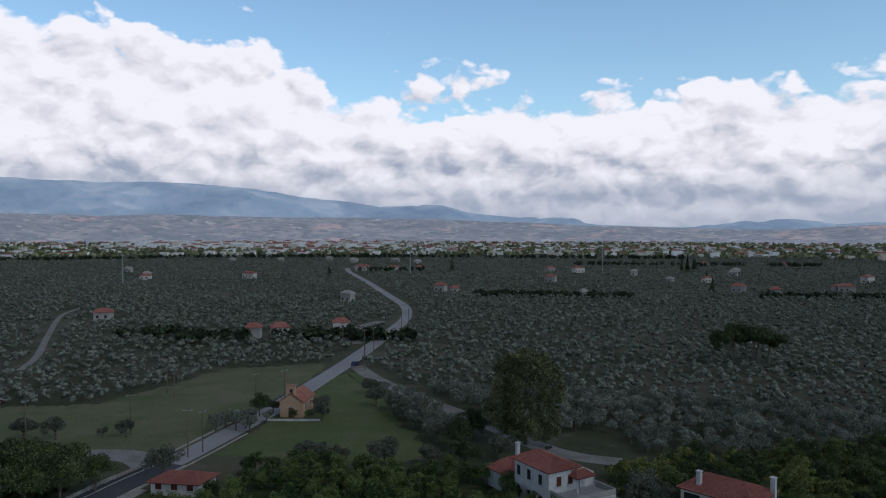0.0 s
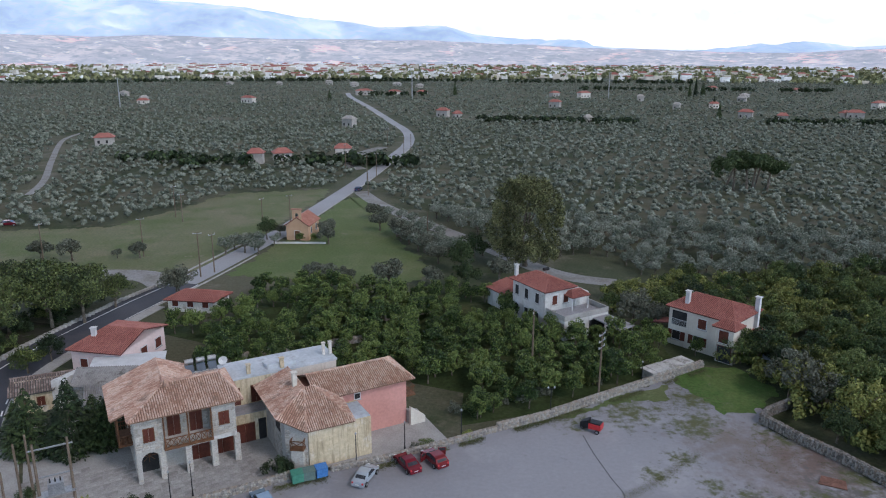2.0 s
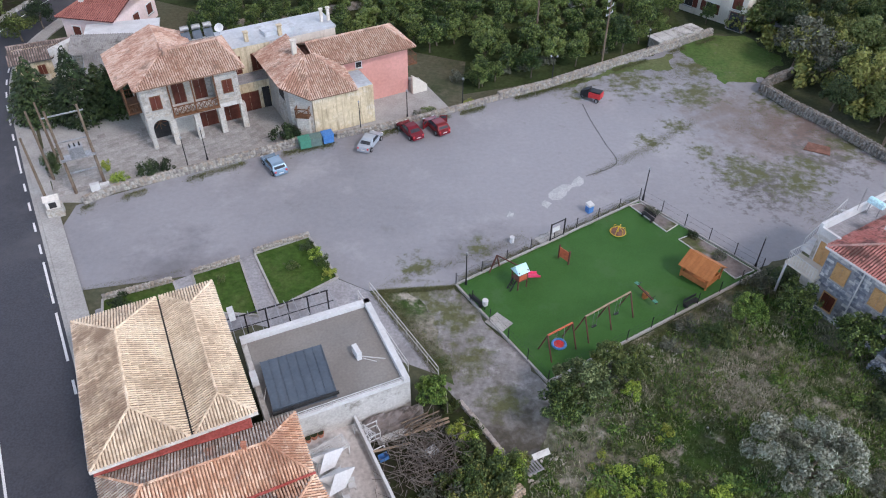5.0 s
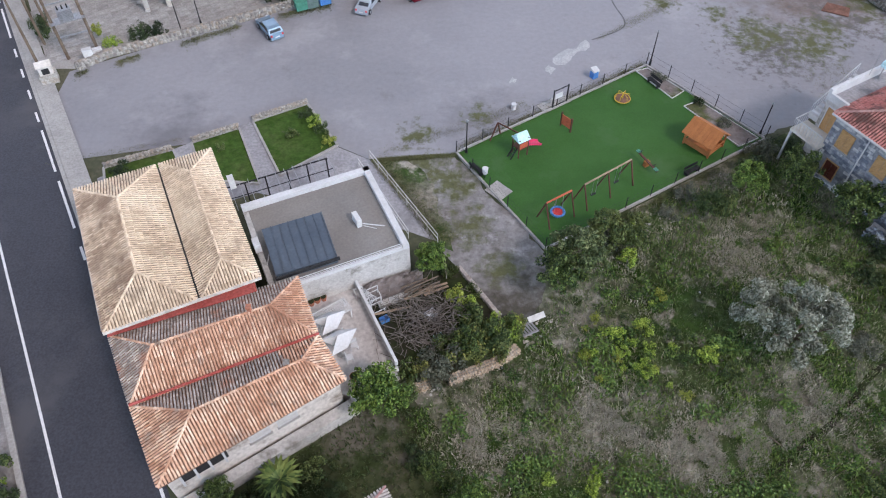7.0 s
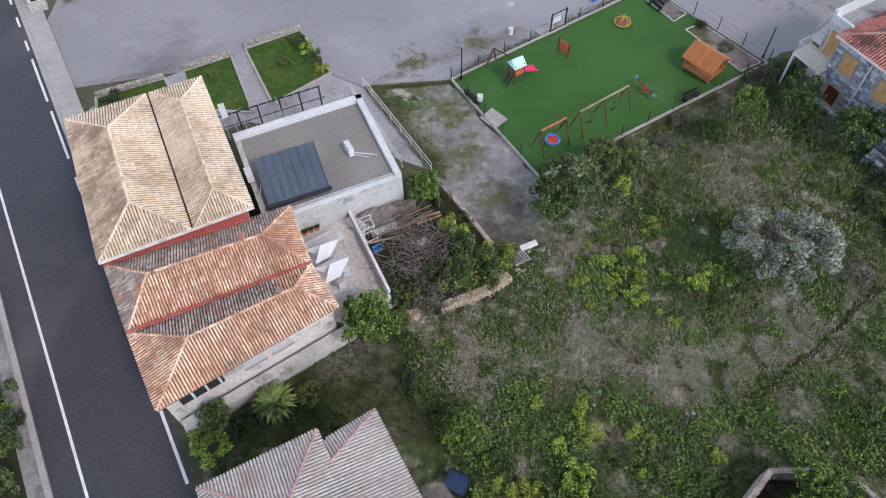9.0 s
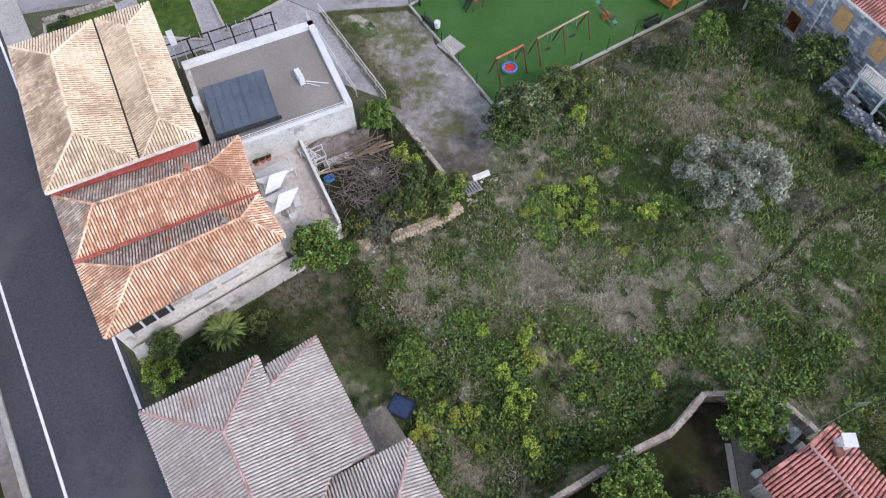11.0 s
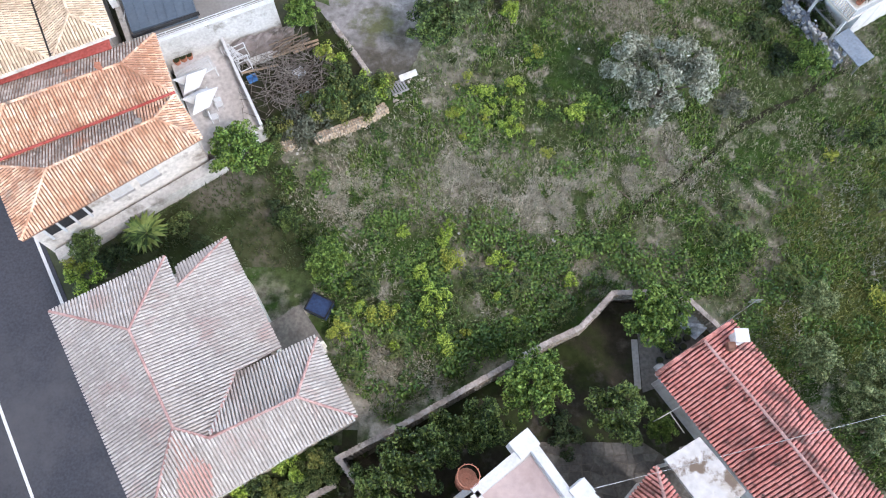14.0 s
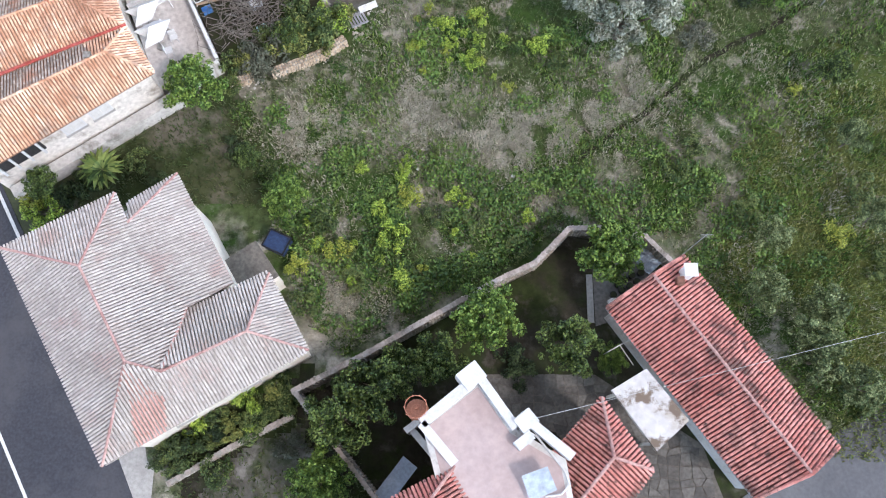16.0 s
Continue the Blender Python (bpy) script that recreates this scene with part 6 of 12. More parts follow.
def taverna():
    h = thing("taverna", pose(-28.8, 60.3, 0, 0, 0, 29), "two-storey stone taverna with arcade, balconies and clay roofs", "building")
    S = M["stone"]
    # front block
    part("arch_bay", arch_bay(2.5, 6.75, 1.7, 2.3, 0.45), M["mortar"], h, "stone bay with an arched opening", at=pose(0, 0, 0))
    stone_face(h, 2.5, 6.7, S, pose(0, 0, 0), R, skip=((0.35, 2.15, 0, 3.25), (0.75, 1.75, 4.3, 5.75)))
    wall_ring(h, [(0, 2.2), (9.4, 2.2), (9.4, 8.6), (0, 8.6)], 0, 6.75, M["mortar"])
    part("side_wall", Buf().box(0, 0.4, 0.45, 2.2, 3.2, 6.75), M["mortar"], h)
    stone_face(h, 8.6, 6.7, S, pose(0, 8.6, 0, 0, 0, -90), R, skip=((5.6, 8.2, 0, 3.0), (3.0, 4.2, 3.5, 5.6)))
    part("right_bay", Buf().box(7.1, 9.4, 0.1, 2.2, 3.25, 6.75), M["mortar"], h)
    stone_face(h, 2.3, 3.45, S, pose(7.1, 0.1, 3.25), R, skip=((0.65, 1.65, 1.0, 2.5),))
    stone_face(h, 6.6, 3.45, S, pose(9.4, 2.2, 3.25, 0, 0, 90), R)
    stone_face(h, 4.6, 3.4, S, pose(2.5, 2.2, 3.3), R, skip=((0.7, 1.9, 0, 2.3), (2.8, 4.0, 0, 2.3)))
    stone_face(h, 9.3, 3.0, S, pose(0, 2.2, 0), R, skip=((2.9, 9.3, 0, 2.6), (0.3, 2.2, 0, 2.4)))
    part("upper_floor", Buf().box(2.5, 9.4, 0.02, 2.2, 2.85, 3.25), M["white_wall"], h)
    window(h, pose(1.25, -0.03, 4.35), 0.9, 1.3, M["shutter"], M["wood"])
    window(h, pose(8.25, 0.07, 4.35), 0.9, 1.3, M["shutter"], M["wood"])
    for u in (3.8, 5.9):
        window(h, pose(u, 2.17, 3.27), 1.1, 2.1, M["shutter"], M["wood"], "door")
    for u in (5.9, 8.3):
        window(h, pose(u, 2.16, 0.02), 2.1, 2.4, M["shutter"], M["wood"], "door")
    for u in (2.32, 4.69, 7.12, 9.37):
        part("pillar", Buf().prism([(u - 0.28, -0.1), (u + 0.28, -0.1), (u + 0.28, 0.46), (u - 0.28, 0.46)], 0, 2.86), M["stone"], h, "pale stone pillar")
    part("arcade_screen", Buf().box(2.7, 4.4, 2.0, 2.1, 0.05, 2.2), M["mortar"], h)
    wheel_win = part("wheel_window", Buf().disc((0, 0), 0.75, 0, 0.05, 20), M["dark"], h, "dark round wheel window behind the arch", at=pose(1.25, 2.12, 1.75, 90, 0, 0))
    for i in range(4):
        a = i * math.pi / 4
        part("spoke", Buf().beam((-0.72 * math.cos(a), -0.72 * math.sin(a), 0.07), (0.72 * math.cos(a), 0.72 * math.sin(a), 0.07), 0.05), M["wood"], wheel_win)
    # dark sheet on the back wall, for the shade inside the arch
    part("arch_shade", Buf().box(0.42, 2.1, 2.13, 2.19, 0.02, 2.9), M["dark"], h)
    bal = part("balcony", Buf().box(2.5, 7.1, -0.25, 0.0, 3.05, 3.28), M["wood"], h, "brown timber balcony")
    for p, q in (((2.55, -0.2), (4.8, -0.2)), ((4.85, -0.2), (7.05, -0.2))):
        rb = Buf().beam((*p, 4.2), (*q, 4.2), 0.09).beam((*p, 3.35), (*q, 3.35), 0.07)
        m3 = [lerp(p, q, t) for t in (0, 0.25, 0.5, 0.75, 1)]
        for a, c in zip(m3, m3[1:]):
            rb.beam((*a, 3.35), (*c, 4.2), 0.06).beam((*a, 4.2), (*c, 3.35), 0.06).beam((*c, 3.35), (*c, 4.2), 0.06)
        part("balustrade", rb, M["wood"], bal, kind="stuff")
    for u in (2.6, 4.8, 7.0):
        part("post", Buf().beam((u, -0.2, 3.28), (u, -0.2, 6.75), 0.14), M["wood"], bal)
    lb = part("side_balcony", Buf().box(-1.3, 0, 2.4, 5.8, 3.05, 3.25), M["wood"], h)
    rb = Buf()
    for a, c in (((-1.25, 2.45), (-1.25, 5.75)), ((-1.25, 2.45), (-0.05, 2.45)), ((-1.25, 5.75), (-0.05, 5.75))):
        rb.beam((*a, 4.15), (*c, 4.15), 0.09).beam((*a, 3.7), (*c, 3.7), 0.06)
        for t in np.linspace(0, 1, 6):
            p = lerp(a, c, float(t))
            rb.beam((*p, 3.25), (*p, 4.15), 0.05)
    part("balustrade", rb, M["wood"], lb, kind="stuff")
    for v in (2.5, 5.7):
        part("post", Buf().beam((-1.2, v, 3.25), (-1.2, v, 6.35), 0.13), M["wood"], lb)
    window(h, pose(-0.03, 4.0, 3.3, 0, 0, -90), 1.1, 2.0, M["shutter"], M["wood"], "door")
    zr = 8.4
    pl, pr = (3.35, 3.5, zr), (8.7, 3.6, zr)
    nr = (3.6, 10.5, zr - 0.1)
    planes = [[(-0.5, -0.55, 6.86), (10.1, -0.55, 6.86), pr, pl], [(-1.8, 10.5, 6.3), (-1.8, 1.7, 6.3), (-0.5, 1.7, 6.84), (-0.5, -0.55, 6.86), pl, nr],
              [(10.1, -0.55, 6.86), (10.1, 7.6, 6.86), pr], [(10.1, 7.6, 6.86), (6.7, 7.6, 6.86), pl, pr], [(6.7, 7.6, 6.9), (6.7, 10.5, 6.9), nr, pl]]
    caps = [((-0.5, -0.55, 6.86), pl), (pl, pr), (pr, (10.1, -0.55, 6.86)), (pr, (10.1, 7.6, 6.86)), (pl, nr)]
    roof(h, planes, caps, M["tile_tav"], M["bed_dark"], M["tile_tav"], 0.22, R)
    wall_ring(h, [(0.2, 8.65), (6.4, 8.65), (6.4, 10.3), (0.2, 10.3)], 0, 6.6, M["mortar"])
    chimney(h, 3.6, 3.1, 7.9, 8.9, 0.4, M["tile_tav"])
    # solar water heaters on the back roof
    for u in (6.7, 7.9, 9.1):
        st = thing("solar_water_heater", h.matrix_basis @ pose(u, 8.9, 6.35), "solar water heater with silver tank on the roof", "water heater", "solar heaters")
        part("tank", Buf().tube((-0.42, 0.0, 1.5), (0.42, 0.0, 1.5), 0.27, k=12), M["grey_metal"], st)
        part("collector", Buf().prism([(-0.45, -0.75), (0.45, -0.75), (0.45, 0.15), (-0.45, 0.15)], [0.15, 0.15, 1.0, 1.0], [0.21, 0.21, 1.06, 1.06]), M["zinc"], st)
        part("stand", Buf().beam((-0.4, 0.3, 0), (-0.4, 0.3, 1.2), 0.05).beam((0.4, 0.3, 0), (0.4, 0.3, 1.2), 0.05), M["grey_metal"], st)
    di = thing("satellite_dish", h.matrix_basis @ pose(10.2, 8.6, 6.5), "white satellite dish on the roof edge", "dish")
    db = Buf()
    for i in range(12):
        a, c = 2 * math.pi * i / 12, 2 * math.pi * (i + 1) / 12
        db.face((0, 0.14, 0.9), (0.5 * math.cos(a), -0.05, 0.9 + 0.5 * math.sin(a)), (0.5 * math.cos(c), -0.05, 0.9 + 0.5 * math.sin(c)))
    part("bowl", db, M["white"], di)
    part("mast", Buf().tube((0, 0.15, 0), (0, 0.15, 0.95), 0.035), M["grey_metal"], di)
    # yellow middle wing
    wall_ring(h, [(9.42, 5.0), (14.4, 5.0), (14.4, 9.2), (9.42, 9.2)], 0, 6.4, M["yellow_wall"])
    part("porch", Buf().box(9.42, 13.2, 3.1, 5.0, 0, 3.3), M["yellow_wall"], h)
    part("porch_roof", Buf().box(9.42, 13.6, 2.95, 5.0, 3.3, 3.42), M["flag"], h)
    for u in (10.5, 12.7):
        window(h, pose(u, 4.97, 3.5), 0.95, 1.9, M["shutter"], M["wood"], "door")
    window(h, pose(10.9, 3.07, 0.02), 1.9, 2.1, M["shutter"], M["wood"], "door")
    # dark sheet on the porch wall, for the unlit passage
    part("passage_shade_sheet", Buf().box(12.3, 13.1, 3.04, 3.1, 0.02, 2.4), M["dark"], h)
    part("flat_roof", Buf().box(9.0, 22.0, 4.9, 9.4, 6.4, 6.62), M["white_roof"], h, "white coated flat roof")
    wall_ring(h, [(14.45, 5.0), (21.9, 5.0), (21.9, 9.2), (14.45, 9.2)], 0, 6.4, M["cream_wall"])
    for u, v, z in ((12.2, 5.6, 7.5), (15.8, 5.4, 7.6)):
        chimney(h, u, v, 6.6, z, 0.4, M["yellow_wall"])
    for u in (21.0, 21.8):
        chimney(h, u, 6.6, 6.4, 7.9, 0.3, M["old_cream"])
    part("skylight", Buf().prism([(14.2, 5.6), (17.5, 5.6), (17.5, 7.6), (14.2, 7.6)], 6.62, [7.1, 7.1, 6.8, 6.8]), M["white_roof"], h)
    # right block
    wall_ring(h, [(13.2, -3.6), (15.1, -4.95), (15.1, 4.5), (13.2, 4.5)], 0, [5.4, 4.5, 5.4, 5.4], M["mortar"])
    stone_face(h, 3.0, 4.3, S, pose(13.2, 0.5, 0, 0, 0, -90), R, skip=((0.8, 2.2, 3.0, 4.4),))
    stone_face(h, 2.3, 4.2, S, on_wall((13.2, -3.6), (15.1, -4.95), 0, 0), R, skip=((1.0, 2.0, 2.6, 4.2),))
    wall_ring(h, [(15.15, -5.05), (21.7, -5.25), (21.7, -1.2), (15.15, -1.2)], 0, 4.25, M["yellow_wall"])
    part("corner_terrace", Buf().box(19.6, 21.65, -5.15, -1.7, 4.2, 4.36), M["white_roof"], h, "white coated corner terrace")
    sb = part("small_balcony", Buf().box(0.5, 1.9, -0.8, 0.0, 2.35, 2.5), M["wood"], h, at=on_wall((13.2, -3.6), (15.1, -4.95), 0.2, 0))
    rb = Buf()
    for a, c in (((0.55, -0.75), (1.85, -0.75)), ((0.55, -0.75), (0.55, 0)), ((1.85, -0.75), (1.85, 0))):
        rb.beam((*a, 3.35), (*c, 3.35), 0.08).beam((*a, 2.55), (*c, 3.35), 0.06).beam((*a, 3.35), (*c, 2.55), 0.06).beam((*a, 2.5), (*a, 3.35), 0.07)
    part("balustrade", rb, M["wood"], sb, kind="stuff")
    part("pier", Buf().box(0.6, 1.8, -0.7, 0.0, 0, 2.33), M["stone"], h, at=on_wall((13.2, -3.6), (15.1, -4.95), 0.2, 0))
    # dark sheet on the wall, for the shade in the loggia
    part("loggia_shade_sheet", Buf().box(0.9, 2.4, -0.06, 0.0, 3.2, 5.0), M["dark"], h, at=pose(13.2, 0.2, 0, 0, 0, -90))
    p1, p2 = (16.2, -0.9, 6.85), (17.2, -0.9, 6.85)
    planes = [[(14.85, -5.35, 4.3), (19.9, -5.5, 4.3), p2, p1], [(12.4, 4.7, 5.5), (12.4, -3.7, 5.5), p1, (16.2, 4.7, 6.85)], [(12.4, -3.7, 5.5), (14.85, -5.35, 4.3), p1],
              [(19.9, -5.5, 4.3), (19.9, -1.7, 5.3), p2], [(17.2, -1.9, 5.5), (28.4, -1.8, 5.5), (26.2, 1.6, 6.95), (17.2, 1.6, 6.95)],
              [(28.4, -1.8, 5.5), (28.4, 4.8, 5.5), (26.2, 1.6, 6.95)], [(28.4, 4.8, 5.5), (17.2, 4.8, 5.5), (17.2, 1.6, 6.95), (26.2, 1.6, 6.95)]]
    caps = [(p1, (14.85, -5.35, 4.3)), (p2, (19.9, -5.5, 4.3)), (p1, (12.4, -3.7, 5.5)), ((17.2, 1.6, 6.95), (26.2, 1.6, 6.95)), ((26.2, 1.6, 6.95), (28.4, -1.8, 5.5)), ((26.2, 1.6, 6.95), (28.4, 4.8, 5.5)), (p1, (16.2, 4.7, 6.85))]
    roof(h, planes, caps, M["tile_tav"], M["bed_dark"], M["tile_tav"], 0.22, R)
    chimney(h, 15.6, 0.3, 6.4, 8.0, 0.45, M["cream_wall"])
    wall_ring(h, [(17.5, -1.1), (27.7, -1.1), (27.7, 4.5), (17.5, 4.5)], 0, 5.4, M["pink_wall"], label="salmon pink rendered wall")
    window(h, pose(21.9, -1.13, 4.3), 0.6, 0.6, M["dark"], M["white"], shut=False)
    eb = part("east_balcony", Buf().box(27.7, 29.0, -0.8, 3.4, 2.9, 3.1), M["wood"], h)
    railing(eb, [(27.8, -0.75, 3.1), (28.95, -0.75, 3.1), (28.95, 3.35, 3.1)], 0.9, M["wood"], gap=0.3)
    part("stair_wall", Buf().prism([(27.8, -2.0), (29.6, -2.0), (29.6, -1.6), (27.8, -1.6)], 0, [2.2, 0.8, 0.8, 2.2]), M["cream_wall"], h)
    for i in range(7):
        part("step", Buf().box(27.8 + i * 0.26, 28.06 + i * 0.26, -1.58, -0.7, 0, 1.5 - i * 0.19), M["concrete"], h)


def plain_house(name, outline, ze, zr, in1, in2, wall, tiles, bed, label, pitch=0.28, z0=0.0, over=0.45, wins=(), category="house", capm=None, chim=None, win_h=1.25):
    """A house under one ridge roof. outline: eave corners; wins: (side, storey sill, count)."""
    h = thing(name, pose(0, 0, 0), label, category)
    pl, cp, (p, q) = hip_planes(*outline, ze, zr, in1, in2)
    roof(h, pl, cp, tiles, bed, capm or tiles, pitch, R)
    wp = inset(outline, over)
    wall_ring(h, wp, z0, ze - 0.1, wall)
    for share, side in ((in1, (wp[3], wp[0])), (in2, (wp[1], wp[2]))):
        if share == 0:
            m = lerp(side[0], side[1], 0.5)
            part("gable", Buf().face((*side[0], ze - 0.1), (*side[1], ze - 0.1), (*m, zr - 0.2)).face((*side[1], ze - 0.11), (*side[0], ze - 0.11), (*m, zr - 0.21)), wall, h)
    for side, sill, n, w, hh in wins:
        a, b = wp[side], wp[(side + 1) % 4]
        d = math.dist(a, b)
        for i in range(n):
            window(h, on_wall(a, b, d * (i + 0.5) / n, sill, 0.03), w, hh, M["shutter"] if wall is not M["white_wall"] else M["dark"], M["white"])
    for x, y, z1, w in (chim or ()):
        chimney(h, x, y, ze, z1, w, M["white"])
    return h


def white_house():
    m = pose(15.0, 100.5, 0, 0, 0, 31)
    h = thing("white_house", m, "white two-storey house with red hip roof and terrace", "house")
    W, Lh = 5.6, 8.2
    out = [(-0.6, -0.6), (W, -0.6), (W, Lh), (-0.6, Lh)]
    pl, cp, _ = hip_planes((W, -0.6), (W, Lh), (-0.6, Lh), (-0.6, -0.6), 6.2, 7.5, 0.35, 0.3)
    roof(h, pl, cp, M["tile_far"], M["bed_red"], M["tile_far"], 0.25, R)
    wp = inset(out, 0.45)
    wall_ring(h, wp, 0, 6.1, M["white_wall"])
    for v in (1.6, 4.2, 6.6):
        for z in (0.9, 3.9):
            window(h, on_wall(wp[3], wp[0], Lh - 0.5 - v, z, 0.03), 0.85, 1.5, M["dark"], M["white"])
    for u in (1.8, 3.9):
        window(h, on_wall(wp[0], wp[1], u, 3.9, 0.03), 0.9, 1.4, M["shutter"], M["white"])
    chimney(h, 0.3, Lh - 0.6, 6.3, 8.2, 0.5, M["white"])
    part("terrace", Buf().box(-0.1, 8.3, -4.6, -0.2, 0, 2.95), M["white_wall"], h)
    part("terrace_floor", Buf().box(0.1, 8.1, -4.4, -0.2, 2.955, 3.0), M["flag"], h)
    for a in ((-0.1, 8.3, -4.6, -4.42), (-0.1, 0.08, -4.42, -0.3), (8.12, 8.3, -4.42, -0.3)):
        part("terrace_parapet", Buf().box(a[0], a[1], a[2], a[3], 2.955, 3.75), M["concrete"], h)
    for u in (1.2, 3.4):
        window(h, pose(u, -4.63, 1.2), 0.7, 0.9, M["dark"], M["white"])
    # dark sheet on the terrace wall, for the shade inside the garage
    part("garage_shade_sheet", Buf().box(4.6, 7.6, -4.64, -4.6, 0.02, 2.3), M["dark"], h)
    part("side_annex", Buf().box(W, 8.3, -0.1, 6.0, 0, 4.9), M["white_wall"], h)
    pl, cp, _ = hip_planes((3.5, -2.0), (6.9, -2.0), (6.9, 0.6), (3.5, 0.6), 5.1, 5.9, 0.3, 0.3)
    roof(h, pl, cp, M["tile_far"], M["bed_red"], M["tile_far"], 0.25, R)
    for u in (3.7, 6.7):
        part("porch_post", Buf().beam((u, -1.8, 3.0), (u, -1.8, 5.05), 0.14), M["white"], h)
    part("concrete_canopy", Buf().prism([(5.0, -10.6), (8.2, -10.0), (8.2, -4.7), (5.2, -4.7)], 2.5, 2.66), M["flag"], h)
    for u, v in ((5.2, -10.3), (8.0, -9.8)):
        part("canopy_post", Buf().beam((u, v, 0), (u, v, 2.5), 0.14), M["concrete"], h)
    wall_ring(h, [(-0.2, 9.6), (3.6, 9.6), (3.6, 14.6), (-0.2, 14.6)], 0, [2.9, 3.5, 3.5, 2.9], M["white_wall"])
    roof(h, [[(-0.5, 14.9, 2.85), (-0.5, 9.3, 2.85), (3.8, 9.3, 3.75), (3.8, 14.9, 3.75)]], [], M["tile_far"], M["bed_red"], M["tile_far"], 0.25, R)
    sw = part("solar_tank", Buf().tube((4.0, 5.6, 7.5), (5.0, 5.6, 7.5), 0.25, k=10), M["black_metal"], h)
    part("solar_stand", Buf().beam((4.2, 5.6, 6.4), (4.2, 5.6, 7.4), 0.06).beam((4.8, 5.6, 6.4), (4.8, 5.6, 7.4), 0.06), M["grey_metal"], h)


def cream_house():
    m = pose(31.5, 96.4, 0, 0, 0, -46.8)
    h = thing("cream_house", m, "cream two-storey house with red hip roof and loggia", "house")
    W, Lh = 10.2, 8.2
    out = [(0, 0), (W, 0), (W, Lh), (0, Lh)]
    pl, cp, _ = hip_planes((0, 0), (W, 0), (W, Lh), (0, Lh), 5.6, 7.1, 0.22, 0.26)
    roof(h, pl, cp, M["tile_far"], M["bed_red"], M["tile_far"], 0.25, R)
    wp = inset(out, 0.4)
    wall_ring(h, wp, 0, 5.5, M["cream_wall"])
    # dark sheet on the wall, for the shaded loggia behind the railing
    part("loggia_shade_sheet", Buf().box(0.9, 3.1, 0.35, 0.4, 3.0, 5.1), M["dark"], h)
    railing(h, [(0.9, 0.32, 3.0), (3.1, 0.32, 3.0)], 0.9, M["white"])
    window(h, pose(5.4, 0.38, 3.4), 1.2, 1.4, M["shutter"], M["white"])
    for u in (1.7, 4.9):
        window(h, pose(u, 0.38, 0.9), 1.2, 1.3, M["dark"], M["white"])
        for s in (-1, 1):
            part("shutter", Buf().box(u + s * 1.0 - 0.35, u + s * 1.0 + 0.35, 0.3, 0.36, 0.9, 2.2), M["shutter"], h)
    part("bay", Buf().box(8.0, 10.6, -1.2, 1.0, 2.7, 5.0), M["cream_wall"], h)
    pl, cp, _ = hip_planes((7.7, -1.5), (10.9, -1.5), (10.9, 1.6), (7.7, 1.6), 5.1, 5.9, 0.3, 0.3)
    roof(h, pl, cp, M["tile_far"], M["bed_red"], M["tile_far"], 0.25, R)
    window(h, pose(9.3, -1.22, 3.0), 1.3, 1.7, M["shutter"], M["white"])
    part("bay_base", Buf().box(8.1, 10.5, -0.6, 0.4, 0, 2.7), M["drystone"], h)
    window(h, pose(9.3, -0.63, 0.1), 1.8, 2.2, M["glass"], M["shutter"], "door", shut=False)
    chimney(h, 2.4, 1.6, 5.6, 7.8, 0.55, M["white"])
    chimney(h, 10.0, 6.8, 3.0, 7.6, 0.6, M["white"])
    roof(h, [[(-2.6, 3.0, 2.3), (-2.6, 0.4, 2.3), (0.3, 0.4, 3.0), (0.3, 3.0, 3.0)], [(12.2, 4.0, 2.4), (12.2, 8.0, 2.4), (9.9, 8.0, 3.2), (9.9, 4.0, 3.2)]], [], M["tile_far"], M["bed_red"], M["tile_far"], 0.25, R)
    for u, v in ((-2.4, 0.6), (-2.4, 2.8), (12.0, 4.2), (12.0, 7.8)):
        part("lean_to_post", Buf().beam((u, v, 0), (u, v, 2.3), 0.12), M["wood"], h)


